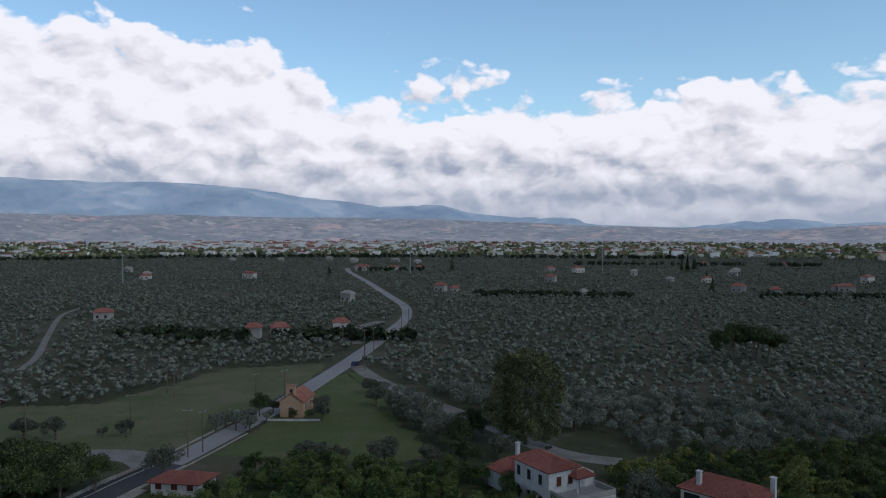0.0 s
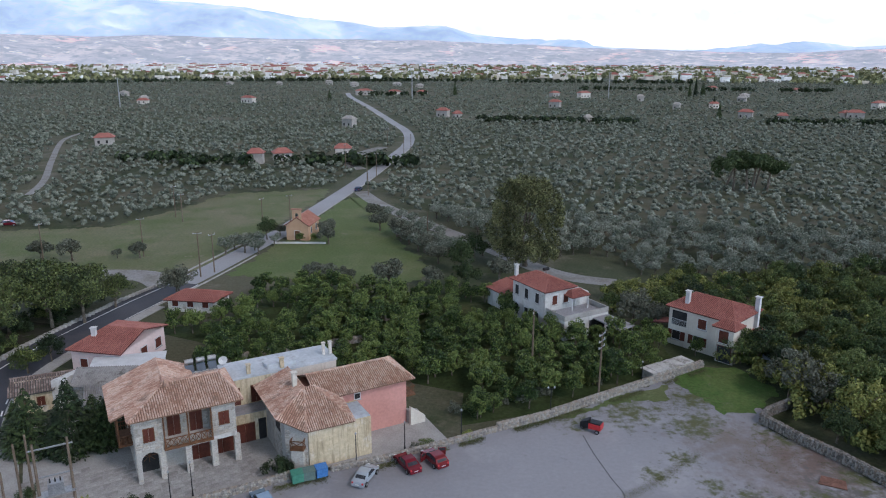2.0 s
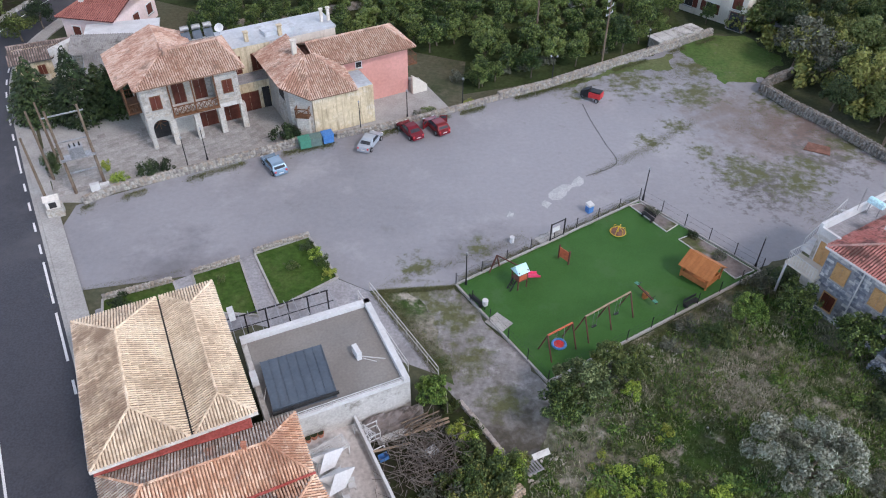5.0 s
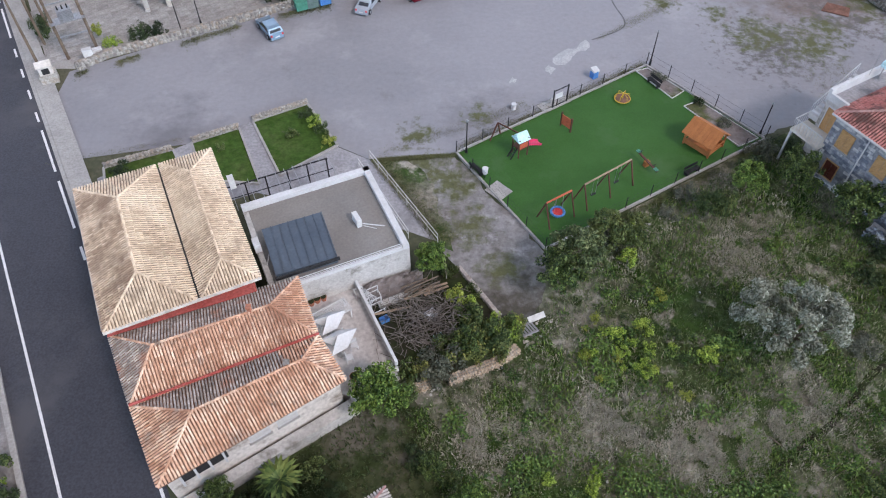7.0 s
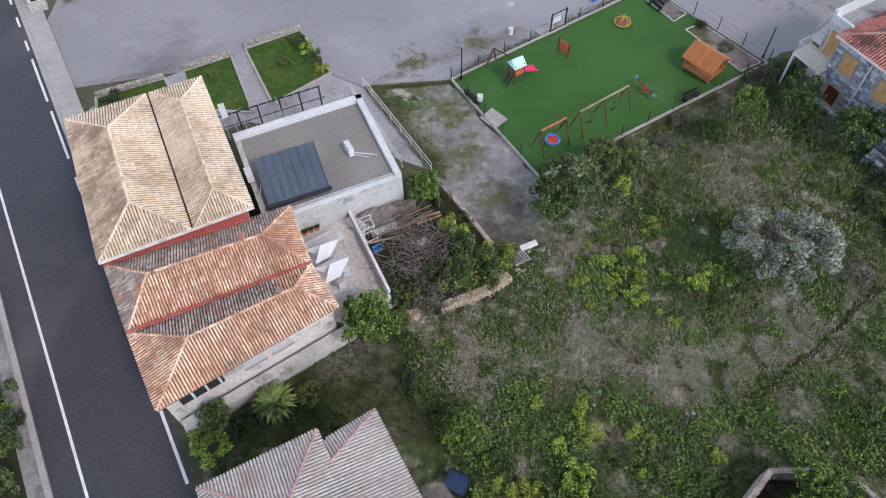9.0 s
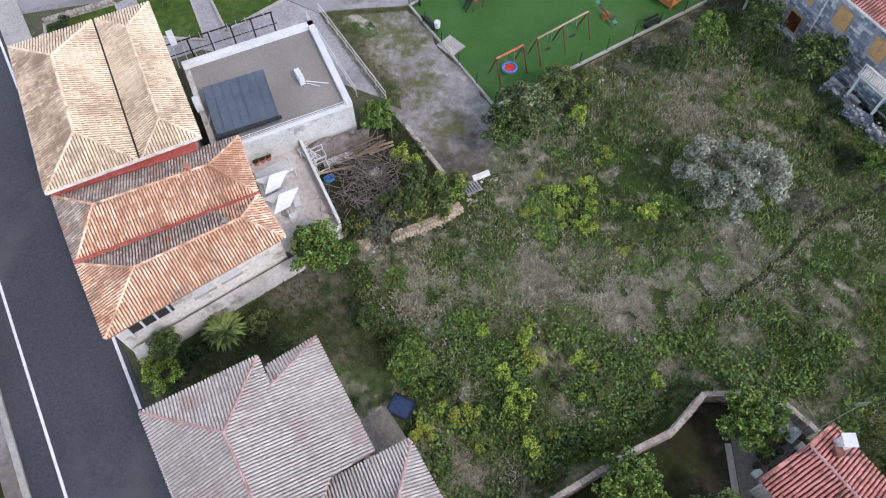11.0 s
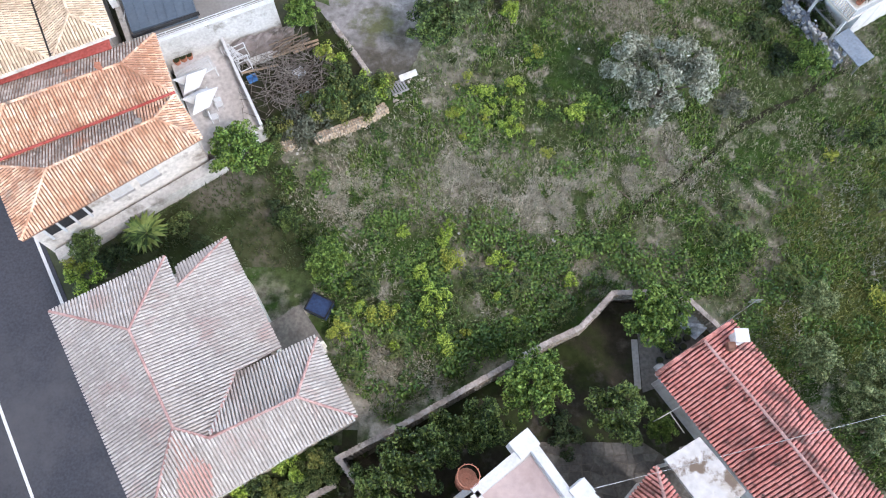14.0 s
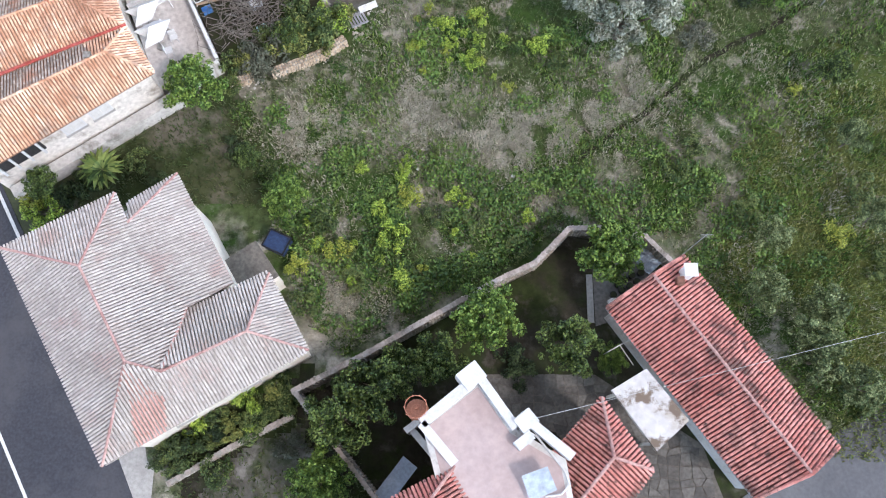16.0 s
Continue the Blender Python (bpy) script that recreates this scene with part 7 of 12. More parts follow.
def stone_house():
    m = pose(28.0, 39.0, 0, 0, 0, -59)
    h = thing("stone_house", m, "two-storey bluish stone house with red roof and white terraces", "house")
    wall_ring(h, [(0, 0.2), (10, 0.2), (10, 9), (0, 9)], 0, 5.95, M["mortar_blue"])
    wins = [(1.4, 3.6), (4.45, 3.6), (7.65, 3.6), (1.4, 0.8)]
    stone_face(h, 10, 5.9, M["stone_blue"], pose(0, 0.2, 0), R, size=0.36, skip=[(u - 0.7, u + 0.7, z - 0.1, z + 1.65) for u, z in wins])
    for u, z in wins:
        window(h, pose(u, 0.16, z), 1.0, 1.4, M["shutter_tan"] if z > 2 else M["shutter"], M["shutter_tan"])
    pl, cp, _ = hip_planes((-0.2, -0.2), (10.3, -0.2), (10.3, 8.6), (-0.2, 8.6), 6.0, 7.6, 0.42, 0.4)
    roof(h, pl, cp, M["tile_red"], M["bed_red"], M["cap_red"], 0.21, R)
    part("eaves_gutter", Buf().tube((-0.2, -0.25, 5.95), (10.3, -0.25, 5.95), 0.09), M["white"], h)
    part("downpipe", Buf().tube((2.9, 0.1, 0), (2.9, 0.1, 5.9), 0.06), M["white"], h)
    # south terrace over the lower storey, with its balcony and yard
    wall_ring(h, [(10.05, 0.5), (12.6, 0.5), (12.6, 7.0), (10.05, 7.0)], 0, 2.85, M["white_wall"])
    tr = part("south_terrace", Buf().box(7.9, 12.7, -1.05, 0.15, 2.86, 3.02).box(10.05, 12.7, 0.15, 7.1, 2.86, 3.02), M["cream_wall"], h, "pale tiled terrace floor")
    for a, c in (((7.95, -1.0), (12.65, -1.0)), ((12.65, -1.0), (12.65, 7.0))):
        n = int(math.dist(a, c) / 0.16)
        part("top_rail", Buf().beam((*a, 3.9), (*c, 3.9), 0.1, 0.07), M["white"], tr)
        part("foot_rail", Buf().beam((*a, 3.1), (*c, 3.1), 0.08, 0.06), M["white"], tr)
        for i in range(n + 1):
            p = lerp(a, c, i / n)
            part("baluster", Buf().beam((*p, 3.05), (*p, 3.88), 0.06), M["white"], tr)
    for u in (8.1, 10.2, 12.5):
        part("terrace_post", Buf().beam((u, -0.9, 0), (u, -0.9, 2.86), 0.16), M["white"], h)
    part("frame_rail", Buf().beam((9.2, -0.7, 1.5), (12.4, -0.7, 1.5), 0.1), M["grey_metal"], h)
    # north wing with flat terrace and stair
    # white wing walls: their shaded look is put in by the grey render
    wall_ring(h, [(-1.7, 1.2), (-0.05, 1.2), (-0.05, 9), (-1.7, 9)], 0, 5.7, M["stain_shade_wall"])
    part("terrace_deck", Buf().box(-1.65, -0.05, 1.25, 9, 5.7, 5.8), M["flag"], h)
    part("terrace_parapet", Buf().box(-1.85, -1.6, 1.1, 9, 5.6, 6.5), M["white"], h)
    part("terrace_parapet", Buf().box(-1.6, -0.1, 1.1, 1.3, 5.6, 6.2), M["white"], h)
    chimney(h, 1.2, 4.6, 6.4, 8.0, 0.42, M["white"])
    window(h, on_wall((-1.7, 1.2), (-0.05, 1.2), 0.85, 3.15, 0.02), 0.95, 2.0, M["shutter_tan"], M["white"], "door")
    bl = part("balcony", Buf().box(-2.4, 0.2, -0.6, 1.2, 2.9, 3.1), M["cream_wall"], h, "white balcony with ribbed awning")
    railing(bl, [(-2.35, 1.1, 3.1), (-2.35, -0.55, 3.1), (0.15, -0.55, 3.1)], 0.95, M["white"], gap=0.25)
    st = part("outer_stair", Buf().prism([(-2.65, 1.5), (-1.75, 1.5), (-1.75, 5.2), (-2.65, 5.2)], [3.1, 3.1, 5.4, 5.4], [3.3, 3.3, 5.7, 5.7]), M["white"], h)
    for i in range(12):
        part("step", Buf().box(-2.65, -1.75, 1.5 + i * 0.3, 1.8 + i * 0.3, 3.3 + i * 0.2, 3.5 + i * 0.2), M["white"], st)
    railing(st, [(-2.65, 1.5, 3.4), (-2.65, 5.2, 5.7)], 0.9, M["white"], gap=0.3)
    for u in (-2.25, 0.0):
        part("balcony_post", Buf().beam((u, -0.6, 0), (u, -0.6, 2.9), 0.14), M["white"], h)
    an = part("roof_tank", Buf().tube((-1.6, 6.2, 6.9), (-0.4, 6.2, 6.9), 0.3, k=10), M["sky_plastic"], h)
    part("tank_stand", Buf().beam((-1.4, 6.2, 5.8), (-1.4, 6.2, 6.7), 0.06).beam((-0.6, 6.2, 5.8), (-0.6, 6.2, 6.7), 0.06), M["grey_metal"], h)
    part("aerial", Buf().tube((-1.6, 5.0, 6.3), (-1.6, 5.0, 8.4), 0.025), M["grey_metal"], h)


def house_yard():
    """The sunk yard under the terrace: its rubble wall, kerb, floor and a sheet roof."""
    m = pose(28.0, 39.0, 0, 0, 0, -59)
    y = thing("house_yard", m, "paved yard beside the stone house with rubble wall", "yard", kind="structure")
    part("yard_floor", Buf().box(5.5, 14.5, -1.2, 0.15, 0, 0.06), M["pave_dark"], y)
    part("kerb", Buf().box(6.4, 9.0, -0.75, -0.5, 0.06, 0.95), M["white"], y, "white painted kerb")
    st = Buf()
    for i in range(620):
        u = 6.6 + 7.4 * R.random()
        r = R.uniform(0.07, 0.15)
        st.rock((u, -1.35 + R.gauss(0, 0.14), 0.15 + R.random() * 1.0), r * 1.3, r, r * 0.8, R)
    part("rubble", st, M["stone_blue"], y, "rough wall of dark and white stones", kind="stuff")
    part("wall_core", Buf().box(6.6, 14.0, -1.5, -1.2, 0, 1.05), M["wall_core"], y)
    sr = thing("yard_roof", m, "pale blue sheet roof over the yard corner", "canopy")
    part("sheet", Buf().prism([(12.7, -1.3), (15.2, -1.4), (15.2, -0.3), (12.7, -0.2)], [1.5, 1.5, 1.75, 1.75], [1.55, 1.55, 1.8, 1.8]), M["zinc_pale"], sr)
    for u in (12.9, 15.0):
        part("post", Buf().beam((u, -0.8, 0), (u, -0.8, 1.55), 0.08), M["grey_metal"], sr)
    pp = thing("potted_palm", m @ pose(12.0, 0.4, 3.03), "small dark potted palm on the terrace", "pot plant")
    part("pot", Buf().tube((0, 0, 0), (0, 0, 0.35), 0.18, 0.24, 12), M["clay"], pp)
    fr = Buf()
    for i in range(16):
        a = i * 2.4
        fr.face((0, 0, 0.35), (0.35 * math.cos(a - 0.12), 0.35 * math.sin(a - 0.12), 0.75), (0.65 * math.cos(a), 0.65 * math.sin(a), 0.6), (0.35 * math.cos(a + 0.12), 0.35 * math.sin(a + 0.12), 0.75))
    part("fronds", fr, M["leaf_dark"], pp, kind="stuff")


def chapel():
    m = pose(-34.6, 154.0, 0, 0, 0, -8)
    h = thing("chapel", m, "small apricot chapel with orange roof and bell gable", "chapel")
    wall_ring(h, [(0, 0), (5.0, 0), (5.0, 7.5), (0, 7.5)], 0, 3.3, M["apricot"])
    part("gable", Buf().prism([(0, 0), (5.0, 0), (5.0, 0.3), (0, 0.3)], 3.3, 3.32).face((0, 0, 3.3), (5, 0, 3.3), (2.5, 0, 5.1)).face((5, 0.3, 3.3), (0, 0.3, 3.3), (2.5, 0.3, 5.1)), M["apricot"], h)
    pl, cp, _ = hip_planes((5.3, -0.2), (5.3, 7.8), (-0.3, 7.8), (-0.3, -0.2), 3.3, 5.2, 0, 0)
    roof(h, pl, cp, M["tile_chapel"], M["bed_red"], M["tile_chapel"], 0.3, R)
    part("bell_gable", arch_bay(2.0, 2.3, 0.9, 1.1, 0.4), M["apricot"], h, at=pose(1.5, -0.1, 4.6))
    part("bell_gable_cap", Buf().prism([(1.3, -0.3), (3.7, -0.3), (3.7, 0.5), (1.3, 0.5)], 6.9, 7.05), M["tile_chapel"], h)
    part("bell", Buf().tube((2.5, 0.1, 5.4), (2.5, 0.1, 5.9), 0.28, 0.1, 10), M["black_metal"], h)
    window(h, pose(2.5, -0.03, 0.05), 1.2, 2.1, M["wood"], M["white"], "door")
    for v in (2.0, 5.4):
        window(h, pose(5.03, v, 1.5, 0, 0, 90), 0.6, 1.2, M["glass"], M["white"], shut=False)
    wl = tagged(new("chapel_wall", Buf().prism([(-37.0, 150.6), (-25.5, 150.6), (-25.5, 150.9), (-37.0, 150.9)], 0, 0.4).mesh("chapel_wall", M["white_wall"])), "low white wall in front of the chapel", "wall", kind="structure")


M["wall_core"] = mat("earthy_mortar", [(0.24, 0.225, 0.20), (0.36, 0.34, 0.31)], scale=1.0, fine=7, grain=0.2)
# bed of the old tiles, darkened for the shading between runs
M["bed_old"] = mat("shaded_mossy_tile_channels", [(0.08, 0.075, 0.068), (0.12, 0.112, 0.10)], scale=0.7, fine=6, grain=0.25)
M["apricot"] = mat("apricot_render", [(0.50, 0.31, 0.19), (0.58, 0.38, 0.25)], scale=0.5, fine=5, grain=0.08)
M["tile_chapel"] = mat("orange_red_tiles", [(0.36, 0.155, 0.115), (0.44, 0.21, 0.155)], scale=0.5, fine=5, island=0.25)
taverna()
white_house()
cream_house()
stone_house()
house_yard()
chapel()
plain_house("pink_house", [(-47.9, 84.7), (-40.2, 83.2), (-38.1, 93.6), (-45.8, 95.2)], 3.4, 4.8, 0.3, 0.0, M["pale_pink"], M["tile_far"], M["bed_red"], "pale pink bungalow with salmon red hip roof", wins=((1, 1.0, 3, 1.3, 1.3), (0, 1.0, 2, 1.0, 1.2)), chim=((-45.4, 87.5, 5.2, 0.55),))
ob = thing("white_outbuilding", pose(-42.5, 79.6, 0, 0, 0, 15), "white flat-roofed outbuilding beside the bungalow", "building")
part("wall", Buf().box(0, 8.2, 0, 4.0, 0, 2.7), M["white_wall"], ob)
part("roof", Buf().box(-0.2, 8.4, -0.2, 4.2, 2.71, 2.9), M["white"], ob)
M["fibre_sheet"] = mat("grey_fibre_cement", [(0.19, 0.182, 0.175), (0.27, 0.26, 0.25), (0.33, 0.315, 0.30)], scale=0.4, fine=5, grain=0.2, stain=[((0.13, 0.122, 0.112), 0.8, 0.58, 0.06)])


def sheet_roof(parent, eave_a, eave_b, top_b, top_a, waves):
    """A corrugated sheet roof: a ridged skin with thickness between four corners."""
    b = Buf()
    n = waves * 2
    for i in range(n + 1):
        up_ = Vector((0, 0, 0.09 * (i % 2)))
        lo, hi = Vector(lerp(eave_a, eave_b, i / n)) + up_, Vector(lerp(top_a, top_b, i / n)) + up_
        b.v += [tuple(lo), tuple(hi), tuple(lo - Vector((0, 0, 0.12))), tuple(hi - Vector((0, 0, 0.12)))]
    for i in range(n):
        k = i * 4
        b.f += [(k, k + 4, k + 5, k + 1), (k + 2, k + 3, k + 7, k + 6), (k, k + 2, k + 6, k + 4), (k + 1, k + 5, k + 7, k + 3)]
    return part("sheet_roof", b, M["fibre_sheet"], parent)


ob_house = thing("old_grey_house", pose(0, 0, 0), "old rubble-stone house with grey corrugated roofs", "house")
wall_ring(ob_house, [(-41.9, 74.9), (-36.9, 75.0), (-36.3, 78.0), (-38.2, 79.4), (-42.5, 77.6)], 0, [3.2, 3.2, 3.6, 3.7, 3.6], M["drystone"])
sheet_roof(ob_house, (-42.3, 74.4, 3.25), (-36.5, 74.7, 3.25), (-36.0, 78.6, 4.1), (-43.0, 77.9, 4.1), 26)
wall_ring(ob_house, [(-38.3, 70.5), (-35.5, 71.3), (-36.7, 74.5), (-40.2, 74.3)], 0, 2.8, M["drystone"])
sheet_roof(ob_house, (-38.7, 70.0, 2.8), (-35.1, 70.9, 2.8), (-36.5, 74.9, 3.4), (-40.7, 74.7, 3.4), 18)
cot = thing("yellow_cottage", pose(0, 0, 0), "small old yellow cottage with mossy brown tiled roof", "cottage")
wall_ring(cot, [(-48.1, 73.5), (-44.8, 75.3), (-42.8, 78.1), (-49.2, 75.4)], 0, [2.6, 2.6, 3.4, 3.4], M["yellow_wall"])
roof(cot, [[(-48.5, 72.9, 2.65), (-44.5, 75.0, 2.65), (-42.6, 78.7, 3.6), (-49.7, 75.7, 3.6)]], [((-49.7, 75.7, 3.6), (-42.6, 78.7, 3.6))], M["tile_old"], M["bed_old"], M["tile_old"], 0.26, R)
for u in (0.9, 2.6):
    window(cot, on_wall((-48.1, 73.5), (-44.8, 75.3), u, 0.9), 0.7, 1.0, M["shutter"], M["wood"])
part("gable_wall", Buf().prism([(-44.7, 75.2), (-43.4, 75.6), (-42.6, 78.3), (-43.3, 78.4)], 0, 3.7), M["white_wall"], cot)
plain_house("low_red_shed", [(-44.4, 108.0), (-36.0, 106.8), (-34.4, 111.9), (-42.8, 113.1)], 2.0, 3.1, 0.25, 0.25, M["old_cream"], M["tile_far"], M["bed_red"], "low building with red hip roof beside the road", 0.3, wins=((0, 0.9, 3, 1.0, 1.0),), category="building")

# houses scattered over the plain
FAR = [(-151, 322, 13, 9, 1, 0), (-62, 276, 11, 8, 1, 0), (-70, 268, 9, 7, 1, 0), (-40, 285, 10, 7, 1, 0), (-53, 406, 12, 7, 0, 1), (-1, 473, 12, 9, 1, 0), (8, 462, 8, 7, 1, 0), (193, 470, 14, 10, 1, 0), (210, 455, 10, 8, 1, 0), (265, 473, 16, 10, 1, 0),
       (-240, 585, 14, 11, 1, 0), (-245, 600, 10, 9, 0, 1), (-79, 722, 26, 12, 1, 0), (-50, 735, 20, 9, 1, 0), (-22, 728, 16, 9, 1, 0), (84, 429, 6, 5, 0, 1), (84, 560, 14, 9, 1, 0), (130, 690, 18, 10, 1, 0), (105, 705, 14, 9, 1, 0), (170, 640, 9, 7, 0, 1),
       (205, 560, 10, 7, 1, 0), (172, 545, 8, 6, 0, 1), (258, 640, 12, 8, 0, 1), (280, 690, 14, 9, 0, 1), (330, 560, 18, 9, 1, 0), (345, 520, 13, 9, 1, 0), (-300, 690, 12, 9, 0, 1), (-160, 600, 20, 8, 1, 0), (-110, 900, 16, 10, 0, 1), (-60, 930, 18, 10, 0, 1),
       (-150, 960, 14, 9, 0, 1), (-210, 940, 12, 9, 0, 1), (-270, 930, 14, 9, 0, 1), (-30, 880, 14, 9, 0, 1), (300, 830, 16, 10, 1, 1), (380, 800, 14, 10, 1, 0), (262, 480, 9, 7, 1, 0), (250, 395, 9, 7, 2, 0)]
M["far_wall"] = mat("dull_far_render", [(0.32, 0.295, 0.265), (0.44, 0.415, 0.385)], scale=0.3, fine=3, grain=0.15, bump=0.05)
far_tile = {0: M["far_wall"], 1: M["tile_far"], 2: M["tile_chapel"]}
rf = random.Random(77)


def far_house(x, y, w, d, tile, pale):
    a = rf.uniform(-35, 35)
    h = thing("country_house", pose(x, y, 0, 0, 0, a), "red-roofed country house among olive trees" if tile else "white country house among olive trees", "house", "country houses")
    z = rf.uniform(3.0, 4.8)
    wall_ring(h, [(-w / 2, -d / 2), (w / 2, -d / 2), (w / 2, d / 2), (-w / 2, d / 2)], 0, z, M["far_wall"] if pale or rf.random() < 0.6 else M["old_cream"])
    o = 0.5
    pl, cp, _ = hip_planes((-w / 2 - o, -d / 2 - o), (w / 2 + o, -d / 2 - o), (w / 2 + o, d / 2 + o), (-w / 2 - o, d / 2 + o), z, z + 1.7, 0.28, 0.28)
    for p in pl:
        b = Buf()
        n = len(p)
        b.v = [tuple(q) for q in p] + [(q[0], q[1], q[2] - 0.2) for q in p]
        b.f = [tuple(range(n)), tuple(range(2 * n - 1, n - 1, -1))] + [(i, n + i, n + (i + 1) % n, (i + 1) % n) for i in range(n)]
        part("roof", b, far_tile[tile], h)
    for i in range(int(w // 3.5)):
        for zz in ((0.9, 3.6) if z > 5.3 else (0.9,)):
            part("window", Buf().box(-0.5, 0.5, -0.06, 0.0, 0, 1.3), M["dark"], h, at=pose(-w / 2 + 1.6 + i * 3.3, -d / 2, zz))


for x, y, w, d, tile, pale in FAR:
    far_house(x, y, w * 0.6, d * 0.6, tile, pale)

# ---------------------------------------------------------------- playground
PG = [(7.4, 31.25), (25.9, 42.8), (17.9, 52.3), (1.1, 41.0)]
solid("playground_floor", Buf().prism(PG, -0.2, 0.06), M["rubber"], "green rubber safety floor of the playground", "playground floor", kind="structure")
for a, b in zip(PG, PG[1:] + PG[:1]):
    solid("playground_kerb", Buf().beam((*a, 0.1), (*b, 0.1), 0.14, 0.24), M["concrete"], "pale concrete kerb round the playground", "kerb", "playground kerbs", kind="structure")
rp = random.Random(11)


def fence(a, b, gap, h, skip=()):
    """Slim dark posts with wire mesh between two corners."""
    f = thing("mesh_fence", pose(*a, 0), "dark metal posts with thin wire mesh fence", "fence", "playground fences")
    ang = math.degrees(math.atan2(b[1] - a[1], b[0] - a[0]))
    f.matrix_basis = pose(*a, 0, 0, 0, ang)
    n = int(math.dist(a, b) / gap)
    d = math.dist(a, b) / n
    for i in range(n + 1):
        part("post", Buf().tube((i * d, 0, 0.15), (i * d, 0, h), 0.035, k=6), M["black_metal"], f)
    w = Buf()
    for z in (0.35, 0.9, h - 0.1):
        w.beam((0, 0, z), (n * d, 0, z), 0.008)
    part("wire", w, M["black_metal"], f)


fence(PG[3], PG[2], 2.25, 1.35)
fence(PG[0], PG[1], 2.3, 1.35)
fence(PG[1], PG[2], 2.2, 1.5)
fence(PG[3], PG[0], 2.0, 1.35)

# planted corner beds inside the fence
for poly in ([(16.9, 51.5), (19.4, 47.8), (20.6, 48.8), (18.0, 51.9)], [(20.2, 46.8), (23.6, 41.9), (25.4, 42.9), (21.6, 47.5)]):
    bd = sheet("planting_bed", poly, 0.085, M["earth"], "bare earth planting bed with white edging", "planting bed")
    eb = Buf()
    for a, b in zip(poly, poly[1:] + poly[:1]):
        eb.beam((*a, 0.1), (*b, 0.1), 0.06, 0.1)
    part("edging", eb, M["white_wall"], bd)
solid("paving_slab", Buf().box(-0.8, 0.8, -0.7, 0.7, 0, 0.05), M["concrete"], "pale concrete slab on the playground edge", "slab", m=pose(4.3, 36.9, 0.062, 0, 0, -45))
solid("gate_slab", Buf().box(-1.4, 1.4, -0.6, 0.6, 0, 0.05), M["concrete"], "pale concrete slab at the playground gate", "slab", m=pose(9.3, 47.1, 0.03, 0, 0, 34))
gt = thing("playground_gate", pose(9.75, 46.8, 0, 0, 0, 34), "dark metal playground gate frame", "gate")
for x in (-0.75, 0.75):
    part("gate_post", Buf().beam((x, 0, 0), (x, 0, 2.0), 0.09), M["black_metal"], gt)
part("gate_bar", Buf().beam((-0.75, 0, 1.9), (0.75, 0, 1.9), 0.06).beam((-0.75, 0, 0.3), (0.75, 0, 0.3), 0.05), M["black_metal"], gt)
part("gate_sign", Buf().box(-0.6, 0.2, -0.03, 0.0, 1.0, 1.5), M["white"], gt)


def a_frame(parent, p, s, h, spread, material):
    part("leg", Buf().beam((p[0] + s.x * spread, p[1] + s.y * spread, 0.06), (p[0], p[1], h), 0.085), material, parent)
    part("leg", Buf().beam((p[0] - s.x * spread, p[1] - s.y * spread, 0.06), (p[0], p[1], h), 0.085), material, parent)


M["wood_dark"] = mat("dark_red_timber", [(0.085, 0.036, 0.026), (0.135, 0.058, 0.04)], scale=2, fine=14, rough=0.7)
M["beam_orange"] = mat("orange_red_steel", [(0.46, 0.10, 0.05), (0.52, 0.13, 0.065)], scale=2, fine=9, rough=0.5, bump=0)
M["beam_tan"] = mat("pale_timber", [(0.27, 0.195, 0.135), (0.36, 0.27, 0.19)], scale=2, fine=12)


def swing(p, q, frames, beam, label, basket=None, seats=()):
    p, q = Vector(p), Vector(q)
    d = (q - p).normalized()
    s = Vector((-d.y, d.x))
    sw = thing("swing", pose(0, 0, 0), label, "swing", "swings")
    h = 2.2
    part("top_beam", Buf().tube((p.x, p.y, h), (q.x, q.y, h), 0.07, k=8), beam, sw)
    for t in frames:
        c = p.lerp(q, t)
        a_frame(sw, c, s, h, 0.75, M["wood_dark"])
    if basket is not None:
        c = p.lerp(q, basket)
        bk = part("basket", Buf().ring((c.x, c.y, 0.55), 0.48, 0.09, 24, 8), M["blue_plastic"], sw, "blue rimmed basket seat")
        part("net", Buf().disc((c.x, c.y), 0.42, 0.5, 0.53, 16), M["red_plastic"], bk, "red woven net")
        rb = Buf()
        for i in range(4):
            a = i * math.pi / 2 + 0.7
            rb.beam((c.x + 0.45 * math.cos(a), c.y + 0.45 * math.sin(a), 0.58), (c.x + d.x * 0.3 * (1 if i in (0, 3) else -1), c.y + d.y * 0.3 * (1 if i in (0, 3) else -1), h), 0.02)
        part("rope", rb, M["grey_metal"], sw)
    for t in seats:
        c = p.lerp(q, t)
        st = part("seat", Buf().box(-0.22, 0.22, -0.09, 0.09, 0.5, 0.55), M["black_metal"], sw, at=pose(c.x, c.y, 0, 0, 0, math.degrees(math.atan2(d.y, d.x))))
        part("chain", Buf().beam((-0.2, 0, 0.55), (-0.2, 0, h), 0.02).beam((0.2, 0, 0.55), (0.2, 0, h), 0.02), M["grey_metal"], st)


swing((7.45, 33.7), (9.35, 34.95), (0.0, 1.0), M["beam_orange"], "basket swing with orange beam on dark timber legs", basket=0.55)
swing((10.35, 35.55), (14.1, 38.15), (0.0, 0.5, 1.0), M["beam_tan"], "double swing with pale beam on dark timber legs", seats=(0.25, 0.75))

